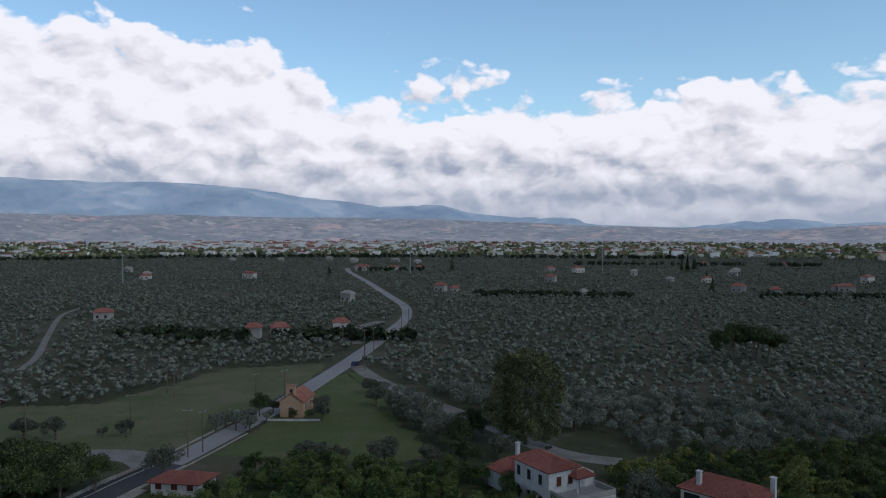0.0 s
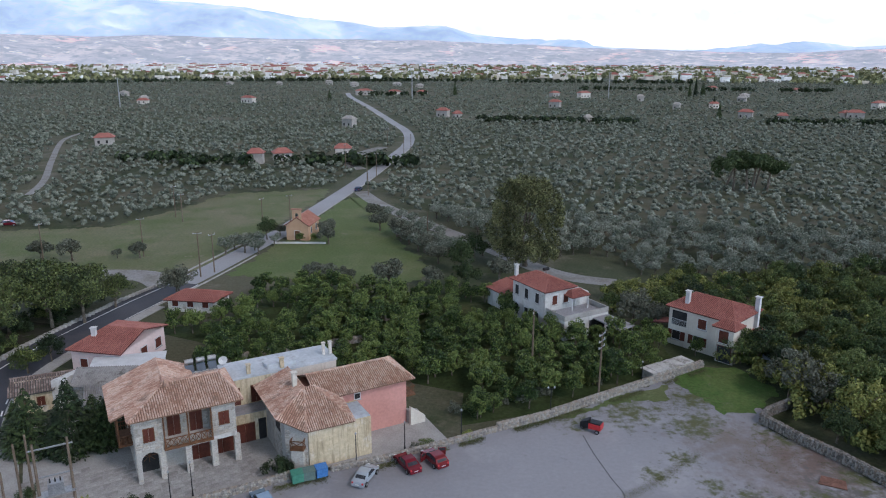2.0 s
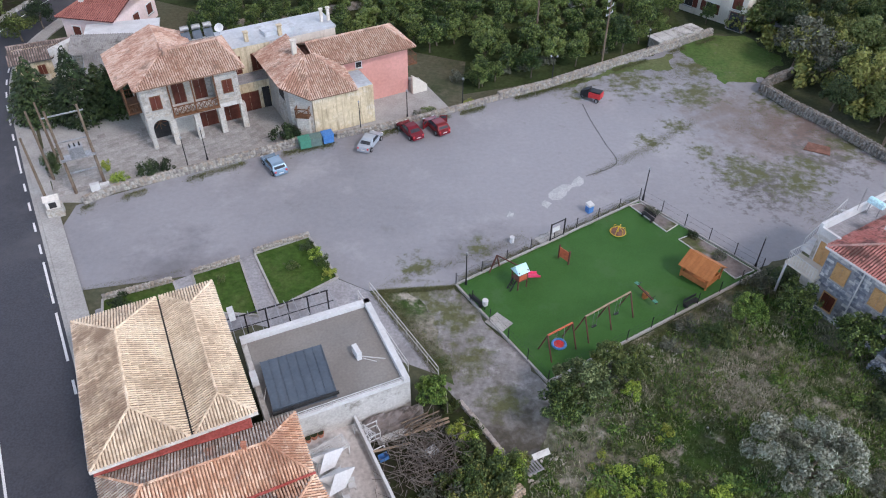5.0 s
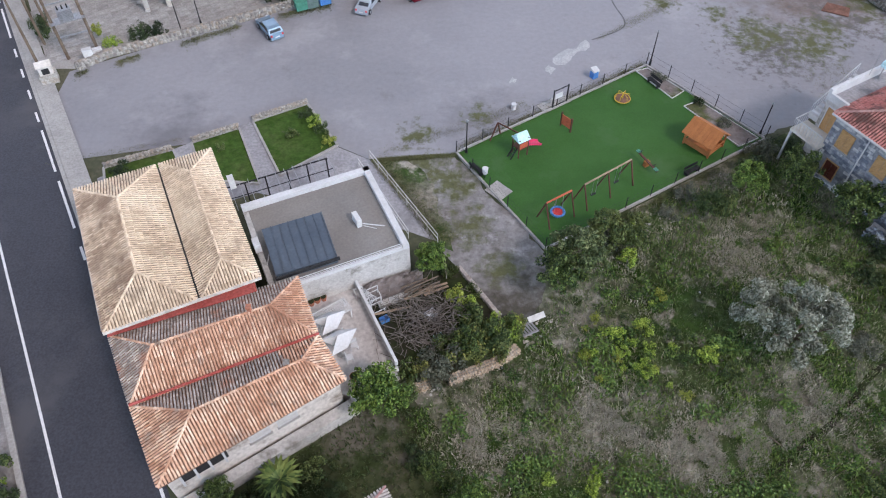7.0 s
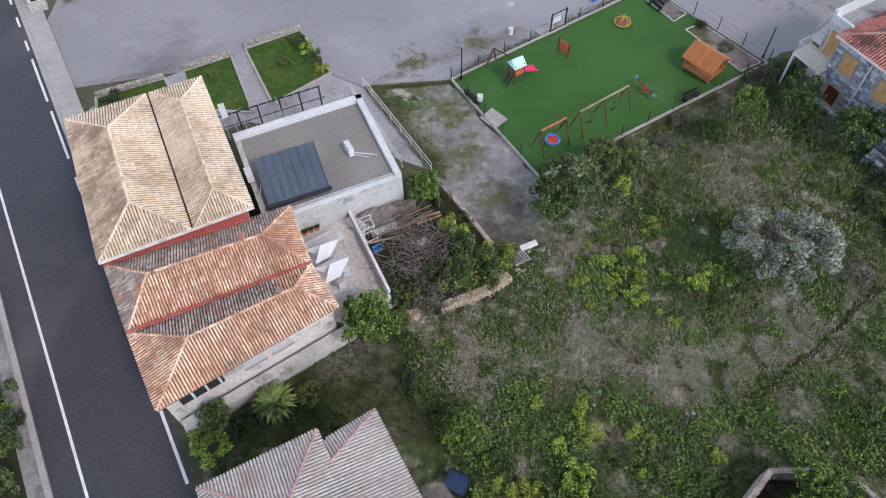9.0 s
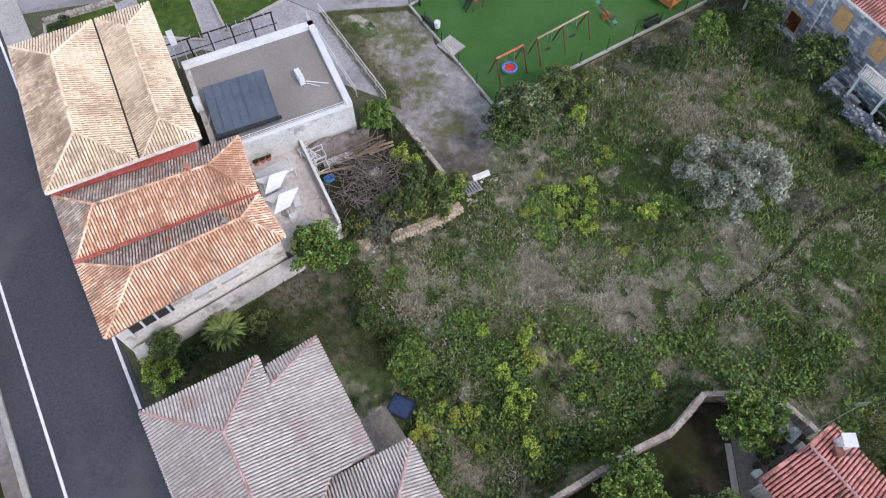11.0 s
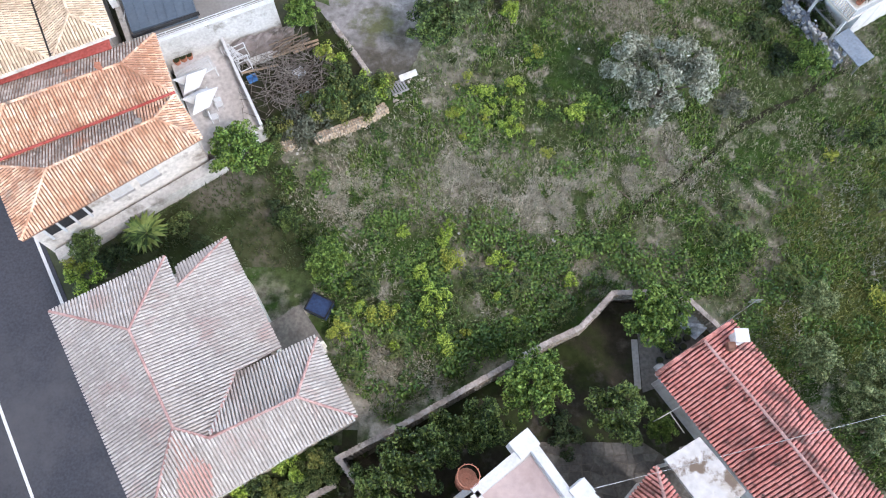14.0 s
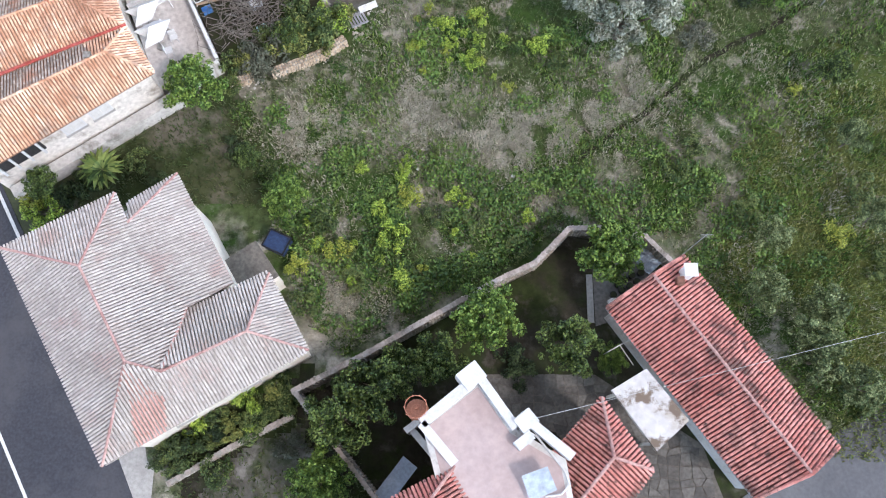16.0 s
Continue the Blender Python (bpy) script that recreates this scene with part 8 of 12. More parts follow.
ss = thing("seesaw", pose(15.85, 39.7, 0.06, 0, 0, -60), "timber seesaw with green seats", "seesaw")
part("plank", Buf().beam((-1.25, 0, 0.62), (1.25, 0, 0.42), 0.16, 0.09), M["wood_dark"], ss)
part("pivot", Buf().box(-0.15, 0.15, -0.2, 0.2, 0, 0.5), M["wood_orange"], ss)
for x in (-1, 1):
    part("seat", Buf().box(x * 1.05 - 0.18, x * 1.05 + 0.18, -0.15, 0.15, 0.57 - 0.09 * x, 0.61 - 0.09 * x), M["green_plastic"], ss)
    part("handle", Buf().tube((x * 0.8, -0.2, 0.85 - 0.07 * x), (x * 0.8, 0.2, 0.85 - 0.07 * x), 0.02).tube((x * 0.8, 0, 0.5), (x * 0.8, 0, 0.85 - 0.07 * x), 0.02), M["black_metal"], ss)

ca = thing("roundabout", pose(15.15, 47.7, 0.06) @ Matrix.Scale(0.78, 4), "yellow-railed children's roundabout with brown deck", "roundabout")
part("deck", Buf().disc((0, 0), 0.85, 0.1, 0.16, 24), M["rust"], ca)
part("rim", Buf().ring((0, 0, 0.14), 0.86, 0.04, 28, 6), M["yellow_paint"], ca)
part("hub", Buf().tube((0, 0, 0), (0, 0, 0.9), 0.07), M["yellow_paint"], ca)
for i in range(6):
    a = i * math.pi / 3
    part("spoke", Buf().tube((0, 0, 0.88), (0.7 * math.cos(a), 0.7 * math.sin(a), 0.7), 0.025, k=6).tube((0.7 * math.cos(a), 0.7 * math.sin(a), 0.7), (0.8 * math.cos(a), 0.8 * math.sin(a), 0.16), 0.025, k=6), M["yellow_paint"], ca)

pn = thing("play_panel", pose(10.0, 43.95, 0.06, 0, 0, -50), "red play panel between two posts", "play panel")
part("board", Buf().box(-0.5, 0.5, -0.03, 0.03, 0.25, 1.2), M["beam_orange"], pn)
for x in (-0.55, 0.55):
    part("post", Buf().beam((x, 0, 0), (x, 0, 1.4), 0.11), M["wood_dark"], pn)

# slide tower
sl = thing("slide_tower", pose(6.1, 41.0, 0.06, 0, 0, 32) @ Matrix.Scale(0.84, 4), "timber play tower with cyan roof and red slide", "slide")
for x in (-0.5, 0.5):
    for y in (-0.5, 0.5):
        part("post", Buf().beam((x, y, 0), (x, y, 2.2), 0.1), M["wood_dark"], sl)
part("platform", Buf().box(-0.55, 0.55, -0.55, 0.55, 1.0, 1.08), M["wood_dark"], sl)
part("roof", Buf().face((-0.65, -0.65, 2.0), (0.65, -0.65, 2.0), (0.6, 0, 2.65), (-0.6, 0, 2.65)).face((0.65, 0.65, 2.0), (-0.65, 0.65, 2.0), (-0.6, 0, 2.65), (0.6, 0, 2.65)).face((0.65, -0.65, 2.0), (0.65, 0.65, 2.0), (0.6, 0, 2.65)).face((-0.65, 0.65, 2.0), (-0.65, -0.65, 2.0), (-0.6, 0, 2.65)).box(-0.63, 0.63, -0.63, 0.63, 1.95, 1.99), M["sky_plastic"], sl, "pale cyan pitched roof")
part("slide", Buf().prism([(0.5, -0.3), (2.3, -0.3), (2.3, 0.3), (0.5, 0.3)], [1.05, 0.2, 0.2, 1.05], [1.12, 0.27, 0.27, 1.12]).prism([(0.5, -0.36), (2.3, -0.36), (2.3, -0.3), (0.5, -0.3)], [1.05, 0.2, 0.2, 1.05], [1.35, 0.45, 0.45, 1.35]).prism([(0.5, 0.3), (2.3, 0.3), (2.3, 0.36), (0.5, 0.36)], [1.05, 0.2, 0.2, 1.05], [1.35, 0.45, 0.45, 1.35]), M["pink_plastic"], sl, "bright red plastic slide")
ld = Buf().beam((-0.55, -0.25, 1.05), (-1.2, -0.25, 0), 0.08).beam((-0.55, 0.25, 1.05), (-1.2, 0.25, 0), 0.08)
for i in range(4):
    t = (i + 1) / 5
    ld.beam((-0.55 - 0.65 * t, -0.25, 1.05 * (1 - t)), (-0.55 - 0.65 * t, 0.25, 1.05 * (1 - t)), 0.06)
part("ladder", ld, M["black_metal"], sl)
part("side_panel", Buf().box(-0.5, 0.5, -0.53, -0.49, 1.1, 1.7), M["beam_orange"], sl)
part("side_panel", Buf().box(0.49, 0.53, -0.5, -0.05, 1.1, 1.6), M["leaf_yellow"], sl, "lime green panel")
part("climbing_frame", Buf().beam((0.3, 0.5, 1.9), (-0.6, 2.9, 1.9), 0.1).beam((-0.6, 2.9, 1.9), (-1.4, 2.9, 0), 0.1).beam((-0.6, 2.9, 1.9), (0.0, 3.2, 0), 0.1).beam((-0.6, 2.9, 1.9), (-0.6, 3.6, 0), 0.1), M["wood_dark"], sl)

# timber playhouse
ph = thing("playhouse", pose(20.75, 42.1, 0.06, 0, 0, -48) @ Matrix.Scale(0.86, 4), "orange timber playhouse with plank roof", "playhouse")
W, D = 1.35, 1.15
for x in (-W, W):
    for y in (-D, D):
        part("post", Buf().beam((x, y, 0), (x, y, 1.5), 0.14), M["wood_orange"], ph)
part("floor", Buf().box(-W, W, -D, D, 0.12, 0.2), M["wood_orange"], ph)
for y in (-D, D):
    part("side_rail", Buf().box(-W, W, y - 0.04, y + 0.04, 0.2, 0.7), M["wood_orange"], ph)
    part("top_plate", Buf().beam((-W - 0.2, y, 1.5), (W + 0.2, y, 1.5), 0.12), M["wood_orange"], ph)
for x in (-W, W):
    part("gable_frame", Buf().beam((x, -D, 1.5), (x, 0, 2.35), 0.1).beam((x, D, 1.5), (x, 0, 2.35), 0.1).beam((x, -D, 0.7), (x, D, 0.7), 0.1), M["wood_orange"], ph)
for sgn in (-1, 1):
    for i in range(9):
        x0 = -W - 0.3 + i * (2 * W + 0.6) / 9
        x1 = x0 + (2 * W + 0.6) / 9 - 0.015
        part("roof_plank", Buf().prism([(x0, sgn * 0.0), (x1, sgn * 0.0), (x1, sgn * (D + 0.35)), (x0, sgn * (D + 0.35))] if sgn > 0 else [(x0, sgn * (D + 0.35)), (x1, sgn * (D + 0.35)), (x1, 0), (x0, 0)], [2.4, 2.4, 1.35, 1.35] if sgn > 0 else [1.35, 1.35, 2.4, 2.4], [2.46, 2.46, 1.41, 1.41] if sgn > 0 else [1.41, 1.41, 2.46, 2.46]), M["wood_orange"], ph)
part("bench", Buf().box(-W + 0.1, -W + 0.5, -D + 0.1, D - 0.1, 0.45, 0.52), M["wood_orange"], ph)


def bench(x, y, a):
    b = thing("park_bench", pose(x, y, 0.06, 0, 0, a) @ Matrix.Scale(1 / PLAN, 4), "dark slatted park bench", "bench", "benches")
    for i in range(3):
        part("seat_slat", Buf().box(-0.75, 0.75, -0.22 + i * 0.15, -0.1 + i * 0.15, 0.42, 0.46), M["black_metal"], b)
    for i in range(2):
        part("back_slat", Buf().box(-0.75, 0.75, 0.24, 0.28, 0.55 + i * 0.17, 0.67 + i * 0.17), M["black_metal"], b)
    for s in (-0.6, 0.6):
        part("leg", Buf().box(s - 0.03, s + 0.03, -0.22, 0.28, 0, 0.42), M["black_metal"], b)


bench(18.1, 49.6, -57)
bench(2.7, 38.9, 128)
bench(19.2, 38.9, 32)
for x, y, a in ((3.3, 38.3, 0),):
    tb = thing("litter_bin", pose(x, y, 0.06), "small white litter bin on a post", "bin")
    part("body", Buf().tube((0, 0, 0.5), (0, 0, 1.0), 0.2, 0.24, 10), M["white"], tb)
    part("post", Buf().tube((0, 0, 0), (0, 0, 0.5), 0.04), M["black_metal"], tb)


def street_lamp(x, y, h, double=False):
    l = thing("street_lamp", pose(x, y, 0), "slim dark street lamp post with small lantern", "street lamp", "street lamps")
    part("post", Buf().tube((0, 0, 0), (0, 0, h), 0.06, 0.04), M["black_metal"], l)
    part("foot", Buf().tube((0, 0, 0), (0, 0, 0.5), 0.12, 0.09), M["black_metal"], l)
    for s in ((-0.35, 0.35) if double else (0.0,)):
        if double:
            part("arm", Buf().beam((0, 0, h - 0.15), (s, 0, h), 0.05), M["black_metal"], l)
        part("globe", Buf().tube((s, 0, h), (s, 0, h + 0.12), 0.08, 0.11, 10).tube((s, 0, h + 0.12), (s, 0, h + 0.24), 0.11, 0.04, 10), M["grey_metal"], l)


for x, y, h, d in ((18.3, 52.5, 3.4, False), (1.9, 41.1, 3.2, False), (25.6, 43.3, 3.2, False), (12.2, 74.0, 3.6, True), (2.0, 69.2, 3.3, False), (24.6, 82.0, 3.2, False), (-3.9, 66.7, 3.2, False), (-8.6, 64.0, 3.4, False), (-24.5, 56.8, 3.6, False), (-23.1, 58.4, 3.6, False)):
    street_lamp(x, y, h, d)

# ---------------------------------------------------------------- vehicles


def wheel(parent, x, y, r=0.31, w=0.2):
    t = part("wheel", Buf().tube((x, y - w / 2, r), (x, y + w / 2, r), r, k=14), M["tyre"], parent)
    part("rim", Buf().tube((x, y - w / 2 - 0.012, r), (x, y + w / 2 + 0.012, r), r * 0.6, k=10), M["grey_metal"], t)


def car(m, paint, L, label, hatch=False, doors_open=False):
    c = thing("car", m @ Matrix.Scale(1 / PLAN, 4), label, "car", "parked cars")
    w, x0, x1 = 0.84, -L / 2, L / 2
    roof_back = x0 + (0.35 if hatch else 0.85)
    prof = [(x0, 0.32), (x0 - 0.02, 0.62), (x0 + 0.08, 0.90), (x0 + (0.18 if hatch else 0.62), 0.94), (roof_back + (0.12 if hatch else 0.35), 1.36), (roof_back + 0.6, 1.44), (x1 - 1.9, 1.42), (x1 - 1.15, 0.97), (x1 - 0.3, 0.82), (x1, 0.62), (x1, 0.32)]
    b = Buf()
    k = len(prof)
    for sy in (-1, 1):
        for x, z in prof:
            inw = 0.0 if z < 0.95 else 0.17
            endw = 0.1 if (x < x0 + 0.05 or x > x1 - 0.05) else 0.0
            b.v.append((x, sy * (w - inw - endw), z))
    b.f = [tuple(range(k - 1, -1, -1)), tuple(range(k, 2 * k))] + [(i, (i + 1) % k, k + (i + 1) % k, k + i) for i in range(k)]
    part("body", b, paint, c)

    def pane(name, pts):
        part(name, Buf().face(*pts), M["glass"], c)
    rb, rt, ft, fb = prof[3], prof[4], prof[6], prof[7]
    e = 0.012
    pane("windscreen", [(ft[0] + 0.06 + e, -0.6, ft[1] - 0.03), (ft[0] + 0.06 + e, 0.6, ft[1] - 0.03), (fb[0] - 0.02, 0.68, fb[1] + 0.05), (fb[0] - 0.02, -0.68, fb[1] + 0.05)][::-1])
    pane("rear_window", [(rb[0] + 0.03, -0.64, rb[1] + 0.05), (rb[0] + 0.03, 0.64, rb[1] + 0.05), (rt[0] - e, 0.58, rt[1] - 0.02), (rt[0] - e, -0.58, rt[1] - 0.02)])
    for sy in (-1, 1):
        pts = [(rb[0] + 0.25, sy * 0.80, 0.97), (fb[0] - 0.1, sy * 0.80, 0.99), (ft[0] + 0.02, sy * 0.685, 1.36), (rt[0] + 0.18, sy * 0.685, 1.36)]
        pane("side_window", pts if sy < 0 else pts[::-1])
        for x in (x0 + 0.75, x1 - 0.8):
            wheel(c, x, sy * (w - 0.08))
        part("headlight", Buf().box(x1 - 0.16, x1 + 0.01, sy * 0.6 - 0.14, sy * 0.6 + 0.14, 0.60, 0.74), M["white"], c)
        part("tail_light", Buf().box(x0 - 0.03, x0 + 0.08, sy * 0.64 - 0.1, sy * 0.64 + 0.1, 0.64, 0.84), M["red_plastic"], c)
        part("mirror", Buf().box(fb[0] - 0.3, fb[0] - 0.15, sy * 0.9 - 0.08, sy * 0.9 + 0.08, 0.95, 1.08), paint, c)
        if doors_open:
            d = part("door", Buf().box(-0.95, 0, -0.04, 0.04, 0.35, 1.3), paint, c, at=pose(x1 - 1.35, sy * 0.86, 0, 0, 0, -sy * 65))
            part("door_glass", Buf().box(-0.85, -0.1, -0.046, 0.046, 0.92, 1.24), M["glass"], d)
    part("bumper", Buf().box(x1 - 0.1, x1 + 0.05, -0.74, 0.74, 0.3, 0.5), paint, c)
    part("bumper", Buf().box(x0 - 0.06, x0 + 0.1, -0.74, 0.74, 0.3, 0.52), paint, c)
    part("number_plate", Buf().box(x0 - 0.075, x0 - 0.061, -0.26, 0.26, 0.52, 0.62), M["white"], c)


car(pose(-16.35, 57.3, 0.02, 0, 0, 124) @ Matrix.Scale(0.94, 4), M["car_blue"], 4.1, "silver-blue hatchback parked in the lot", hatch=True)
car(pose(-7.4, 61.5, 0.02, 0, 0, 70) @ Matrix.Scale(0.9, 4), M["car_silver"], 4.35, "silver saloon parked by the wall")
car(pose(-3.5, 63.7, 0.02, 0, 0, 122) @ Matrix.Scale(0.92, 4), M["car_red"], 4.3, "dark red saloon parked in the lot")
car(pose(-0.8, 64.6, 0.02, 0, 0, 122) @ Matrix.Scale(0.94, 4), M["car_wine"], 4.0, "wine-red car with its doors open", hatch=True, doors_open=True)
car(pose(-25.6, 213.0, 0.05, 0, 0, 80), M["navy"], 4.2, "dark blue car on the country road", hatch=True)
car(pose(-103.0, 166.5, 0.03, 0, 0, 10), M["car_red"], 4.2, "red car at the meadow's edge", hatch=True)

tk = thing("three_wheeler", pose(16.2, 71.1, 0.02, 0, 0, 150) @ Matrix.Scale(1 / PLAN, 4), "black and red three-wheeled cargo trike", "trike")
part("cargo_box", Buf().prism([(-1.4, -0.6), (0.1, -0.6), (0.1, 0.6), (-1.4, 0.6)], 0.5, 1.15), M["red_plastic"], tk, "red cargo box")
part("cab", Buf().prism([(0.15, -0.55), (1.2, -0.4), (1.2, 0.4), (0.15, 0.55)], 0.4, [1.55, 1.0, 1.0, 1.55]), M["black_metal"], tk)
part("cover", Buf().box(-1.3, 0.05, -0.5, 0.5, 1.16, 1.3), M["black_metal"], tk)
for x, y in ((-1.0, -0.6), (-1.0, 0.6), (1.0, 0.0)):
    wheel(tk, x, y, 0.28, 0.16)


def wheelie_bin(x, y, a, col, label):
    b = thing("waste_container", pose(x, y, 0.02, 0, 0, a) @ Matrix.Scale(1 / PLAN, 4), label, "waste bin", "waste containers")
    part("body", Buf().prism([(-0.55, -0.42), (0.55, -0.42), (0.55, 0.42), (-0.55, 0.42)], 0.18, 0.2).prism([(-0.6, -0.48), (0.6, -0.48), (0.6, 0.48), (-0.6, 0.48)], 0.2, 1.1), col, b)
    part("lid", Buf().prism([(-0.64, -0.52), (0.64, -0.52), (0.64, 0.52), (-0.64, 0.52)], 1.1, [1.2, 1.2, 1.34, 1.34]), col, b)
    for sx in (-0.5, 0.5):
        for sy in (-0.38, 0.38):
            part("castor", Buf().tube((sx - 0.04, sy, 0.09), (sx + 0.04, sy, 0.09), 0.09, k=8), M["tyre"], b)


wheelie_bin(-13.9, 60.9, 26, M["green_plastic"], "green wheeled waste container by the wall")
wheelie_bin(-12.85, 61.35, 22, M["green_grey"], "grey-green wheeled waste container by the wall")
wheelie_bin(-11.75, 61.9, 25, M["blue_plastic"], "blue wheeled waste container by the wall")
tl = thing("charity_box", pose(13.1, 50.7, 0.02, 0, 0, 30) @ Matrix.Scale(0.68, 4), "blue collection box with white top", "collection box")
part("body", Buf().box(-0.38, 0.38, -0.38, 0.38, 0, 1.0), M["blue_plastic"], tl)
part("lid", Buf().prism([(-0.42, -0.42), (0.42, -0.42), (0.42, 0.42), (-0.42, 0.42)], 1.0, [1.25, 1.25, 1.4, 1.4]), M["white"], tl)
wb = thing("white_barrel", pose(5.9, 46.4, 0.02) @ Matrix.Scale(0.75, 4), "white plastic drum at the lot's edge", "drum")
part("body", Buf().tube((0, 0, 0), (0, 0, 0.7), 0.27, 0.25, 14), M["white"], wb)
part("lid", Buf().tube((0, 0, 0.7), (0, 0, 0.76), 0.28, 0.28, 14), M["white"], wb)
bb = thing("blue_skip", pose(1.75, 9.75, 0.25, 0, 0, -25), "navy blue plastic tub in the weeds", "tub")
part("tub", Buf().prism([(-0.62, -0.5), (0.62, -0.5), (0.62, 0.5), (-0.62, 0.5)], 0, 0.72), M["navy"], bb)
part("rim", Buf().beam((-0.65, -0.53, 0.74), (0.65, -0.53, 0.74), 0.08).beam((0.65, -0.53, 0.74), (0.65, 0.53, 0.74), 0.08).beam((0.65, 0.53, 0.74), (-0.65, 0.53, 0.74), 0.08).beam((-0.65, 0.53, 0.74), (-0.65, -0.53, 0.74), 0.08), M["black_metal"], bb)
solid("rusty_plate", Buf().prism([(-1.2, -0.9), (1.3, -0.7), (1.1, 0.9), (-1.0, 0.8)], 0, 0.06), M["rust"], "rusty steel plate lying on the gravel", "steel plate", m=pose(37.6, 61.2, 0.03, 0, 0, -30))

# ---------------------------------------------------------------- poles and lines


def pole(x, y, h, arms=1, lean=0.0, a=0.0, label="weathered timber utility pole with crossarm"):
    p = thing("utility_pole", pose(x, y, 0, lean, 0, a), label, "utility pole", "utility poles")
    part("mast", Buf().tube((0, 0, -0.3), (0, 0, h), 0.14, 0.09), M["pole_wood"], p)
    for i in range(arms):
        z = h - 0.25 - i * 0.8
        part("crossarm", Buf().beam((-0.8, 0, z), (0.8, 0, z), 0.1), M["grey_metal"], p)
        for s in (-0.7, 0, 0.7):
            part("insulator", Buf().tube((s, 0, z + 0.05), (s, 0, z + 0.25), 0.05, 0.04, 6), M["white"], p)
    return p


POLES = [(-44.6, 126.5, 8.5, 1), (-43.0, 129.5, 7.5, 1), (-60.5, 140.0, 8.0, 1), (-78.0, 135.0, 8.0, 1), (-67.0, 176.0, 8.0, 1), (-63.5, 171.0, 7.0, 1), (-41.5, 161.0, 8.0, 1), (-36.0, 165.0, 8.0, 1), (11.5, 86.0, 8.5, 1), (18.6, 78.6, 8.5, 3), (43.5, 60.5, 7.5, 2), (-3.5, 150.0, 7.0, 0),
         (-25.0, 232.0, 8.0, 1), (-22.5, 238.0, 8.0, 1), (-16.0, 285.0, 8.5, 1), (-13.5, 291.0, 8.5, 1), (-36.0, 262.0, 8.0, 1), (-33.0, 240.0, 8.0, 1), (-25.0, 318.0, 8.0, 1), (-22.0, 206.0, 7.0, 1)]
for i, (x, y, h, n) in enumerate(POLES):
    pole(x, y, h, n, 0.0, 20 + 37 * i % 60)
# transformer stand by the forecourt
tf = thing("transformer_stand", pose(-33.9, 53.0, 0, 0, 0, 29), "twin timber poles carrying a transformer platform", "transformer")
for x in (0.0, 2.6):
    part("mast", Buf().tube((x, 0, 0), (x, 0, 8.6), 0.15, 0.1), M["pole_wood"], tf)
for z, w in ((8.0, 0.4), (5.4, 0.2), (3.6, 0.2), (2.2, 0.2)):
    part("crossarm", Buf().beam((-w, 0, z), (2.6 + w, 0, z), 0.11), M["grey_metal"], tf)
part("platform", Buf().box(-0.1, 2.7, -0.5, 0.5, 3.7, 3.78), M["grey_metal"], tf)
part("transformer", Buf().box(0.7, 1.9, -0.4, 0.4, 3.78, 4.75), M["grey_metal"], tf)
for x in (0.9, 1.3, 1.7):
    part("bushing", Buf().tube((x, 0, 4.75), (x, 0, 5.1), 0.07, 0.05, 8), M["dark"], tf)
for x, y, h, lean in ((-36.9, 55.2, 7.6, 4), (-36.0, 51.6, 6.5, -6), (-37.6, 58.0, 6.8, 3)):
    p = pole(x, y, h, 0, lean, 30, "thin leaning grey cable pole")
for x, y, h in ((-31.7, 52.6, 1.4), (-31.2, 53.4, 0.9)):
    b = thing("meter_box", pose(x, y, 0, 0, 0, 29), "white electric meter cabinet by the wall", "cabinet", "meter cabinets")
    part("body", Buf().box(-0.4, 0.4, -0.22, 0.22, 0, h), M["white"], b)
    part("cabinet_door", Buf().box(-0.34, 0.34, -0.24, -0.22, 0.08, h - 0.1), M["white_wall"], b)
ks = thing("wayside_shrine", pose(-34.4, 49.9, 0, 0, 0, 25), "small cream rendered stone shrine with niche", "shrine")
part("base", Buf().box(-0.7, 0.7, -0.55, 0.55, 0, 0.9), M["drystone"], ks)
part("body", Buf().box(-0.55, 0.55, -0.42, 0.42, 0.9, 1.7), M["old_cream"], ks)
part("roof", Buf().prism([(-0.65, -0.52), (0.65, -0.52), (0.65, 0.0), (-0.65, 0.0)], 1.7, [1.75, 1.75, 2.1, 2.1]).prism([(-0.65, 0.0), (0.65, 0.0), (0.65, 0.52), (-0.65, 0.52)], 1.7, [2.1, 2.1, 1.75, 1.75]), M["old_cream"], ks)
# dark sheet on the front, for the shade in the niche
part("niche", Buf().box(-0.3, 0.3, -0.44, -0.42, 1.0, 1.55), M["dark"], ks)

# overhead cable across the red house, and the tall pylons on the plain
cb = bpy.data.curves.new("overhead_cable", "CURVE")
cb.dimensions, cb.bevel_depth = "3D", 0.011
sp = cb.splines.new("POLY")
P0, P1 = Vector((15.0, -0.2, 7.6)), Vector((47.0, 7.5, 7.2))
sp.points.add(16)
for i in range(17):
    t = i / 16
    c = P0.lerp(P1, t) - Vector((0, 0, 1.4 * 4 * t * (1 - t) * 0.6))
    sp.points[i].co = (*c, 1)
cb.materials.append(M["grey_metal"])
tagged(new("overhead_cable", cb), "thin grey overhead cable between houses", "cable")
for x, y, h in ((-238, 538, 22), (-29, 655, 24), (152, 685, 24)):
    py = thing("pylon", pose(x, y, 0), "slender pale steel pylon above the groves", "pylon", "pylons")
    part("mast", Buf().tube((0, 0, 0), (0, 0, h), 0.55, 0.3, 8), M["grey_metal"], py)
    part("crossarm", Buf().beam((-1.8, 0, h - 1), (1.8, 0, h - 1), 0.3), M["grey_metal"], py)

# ---------------------------------------------------------------- stone walls and rubble
rs = random.Random(21)


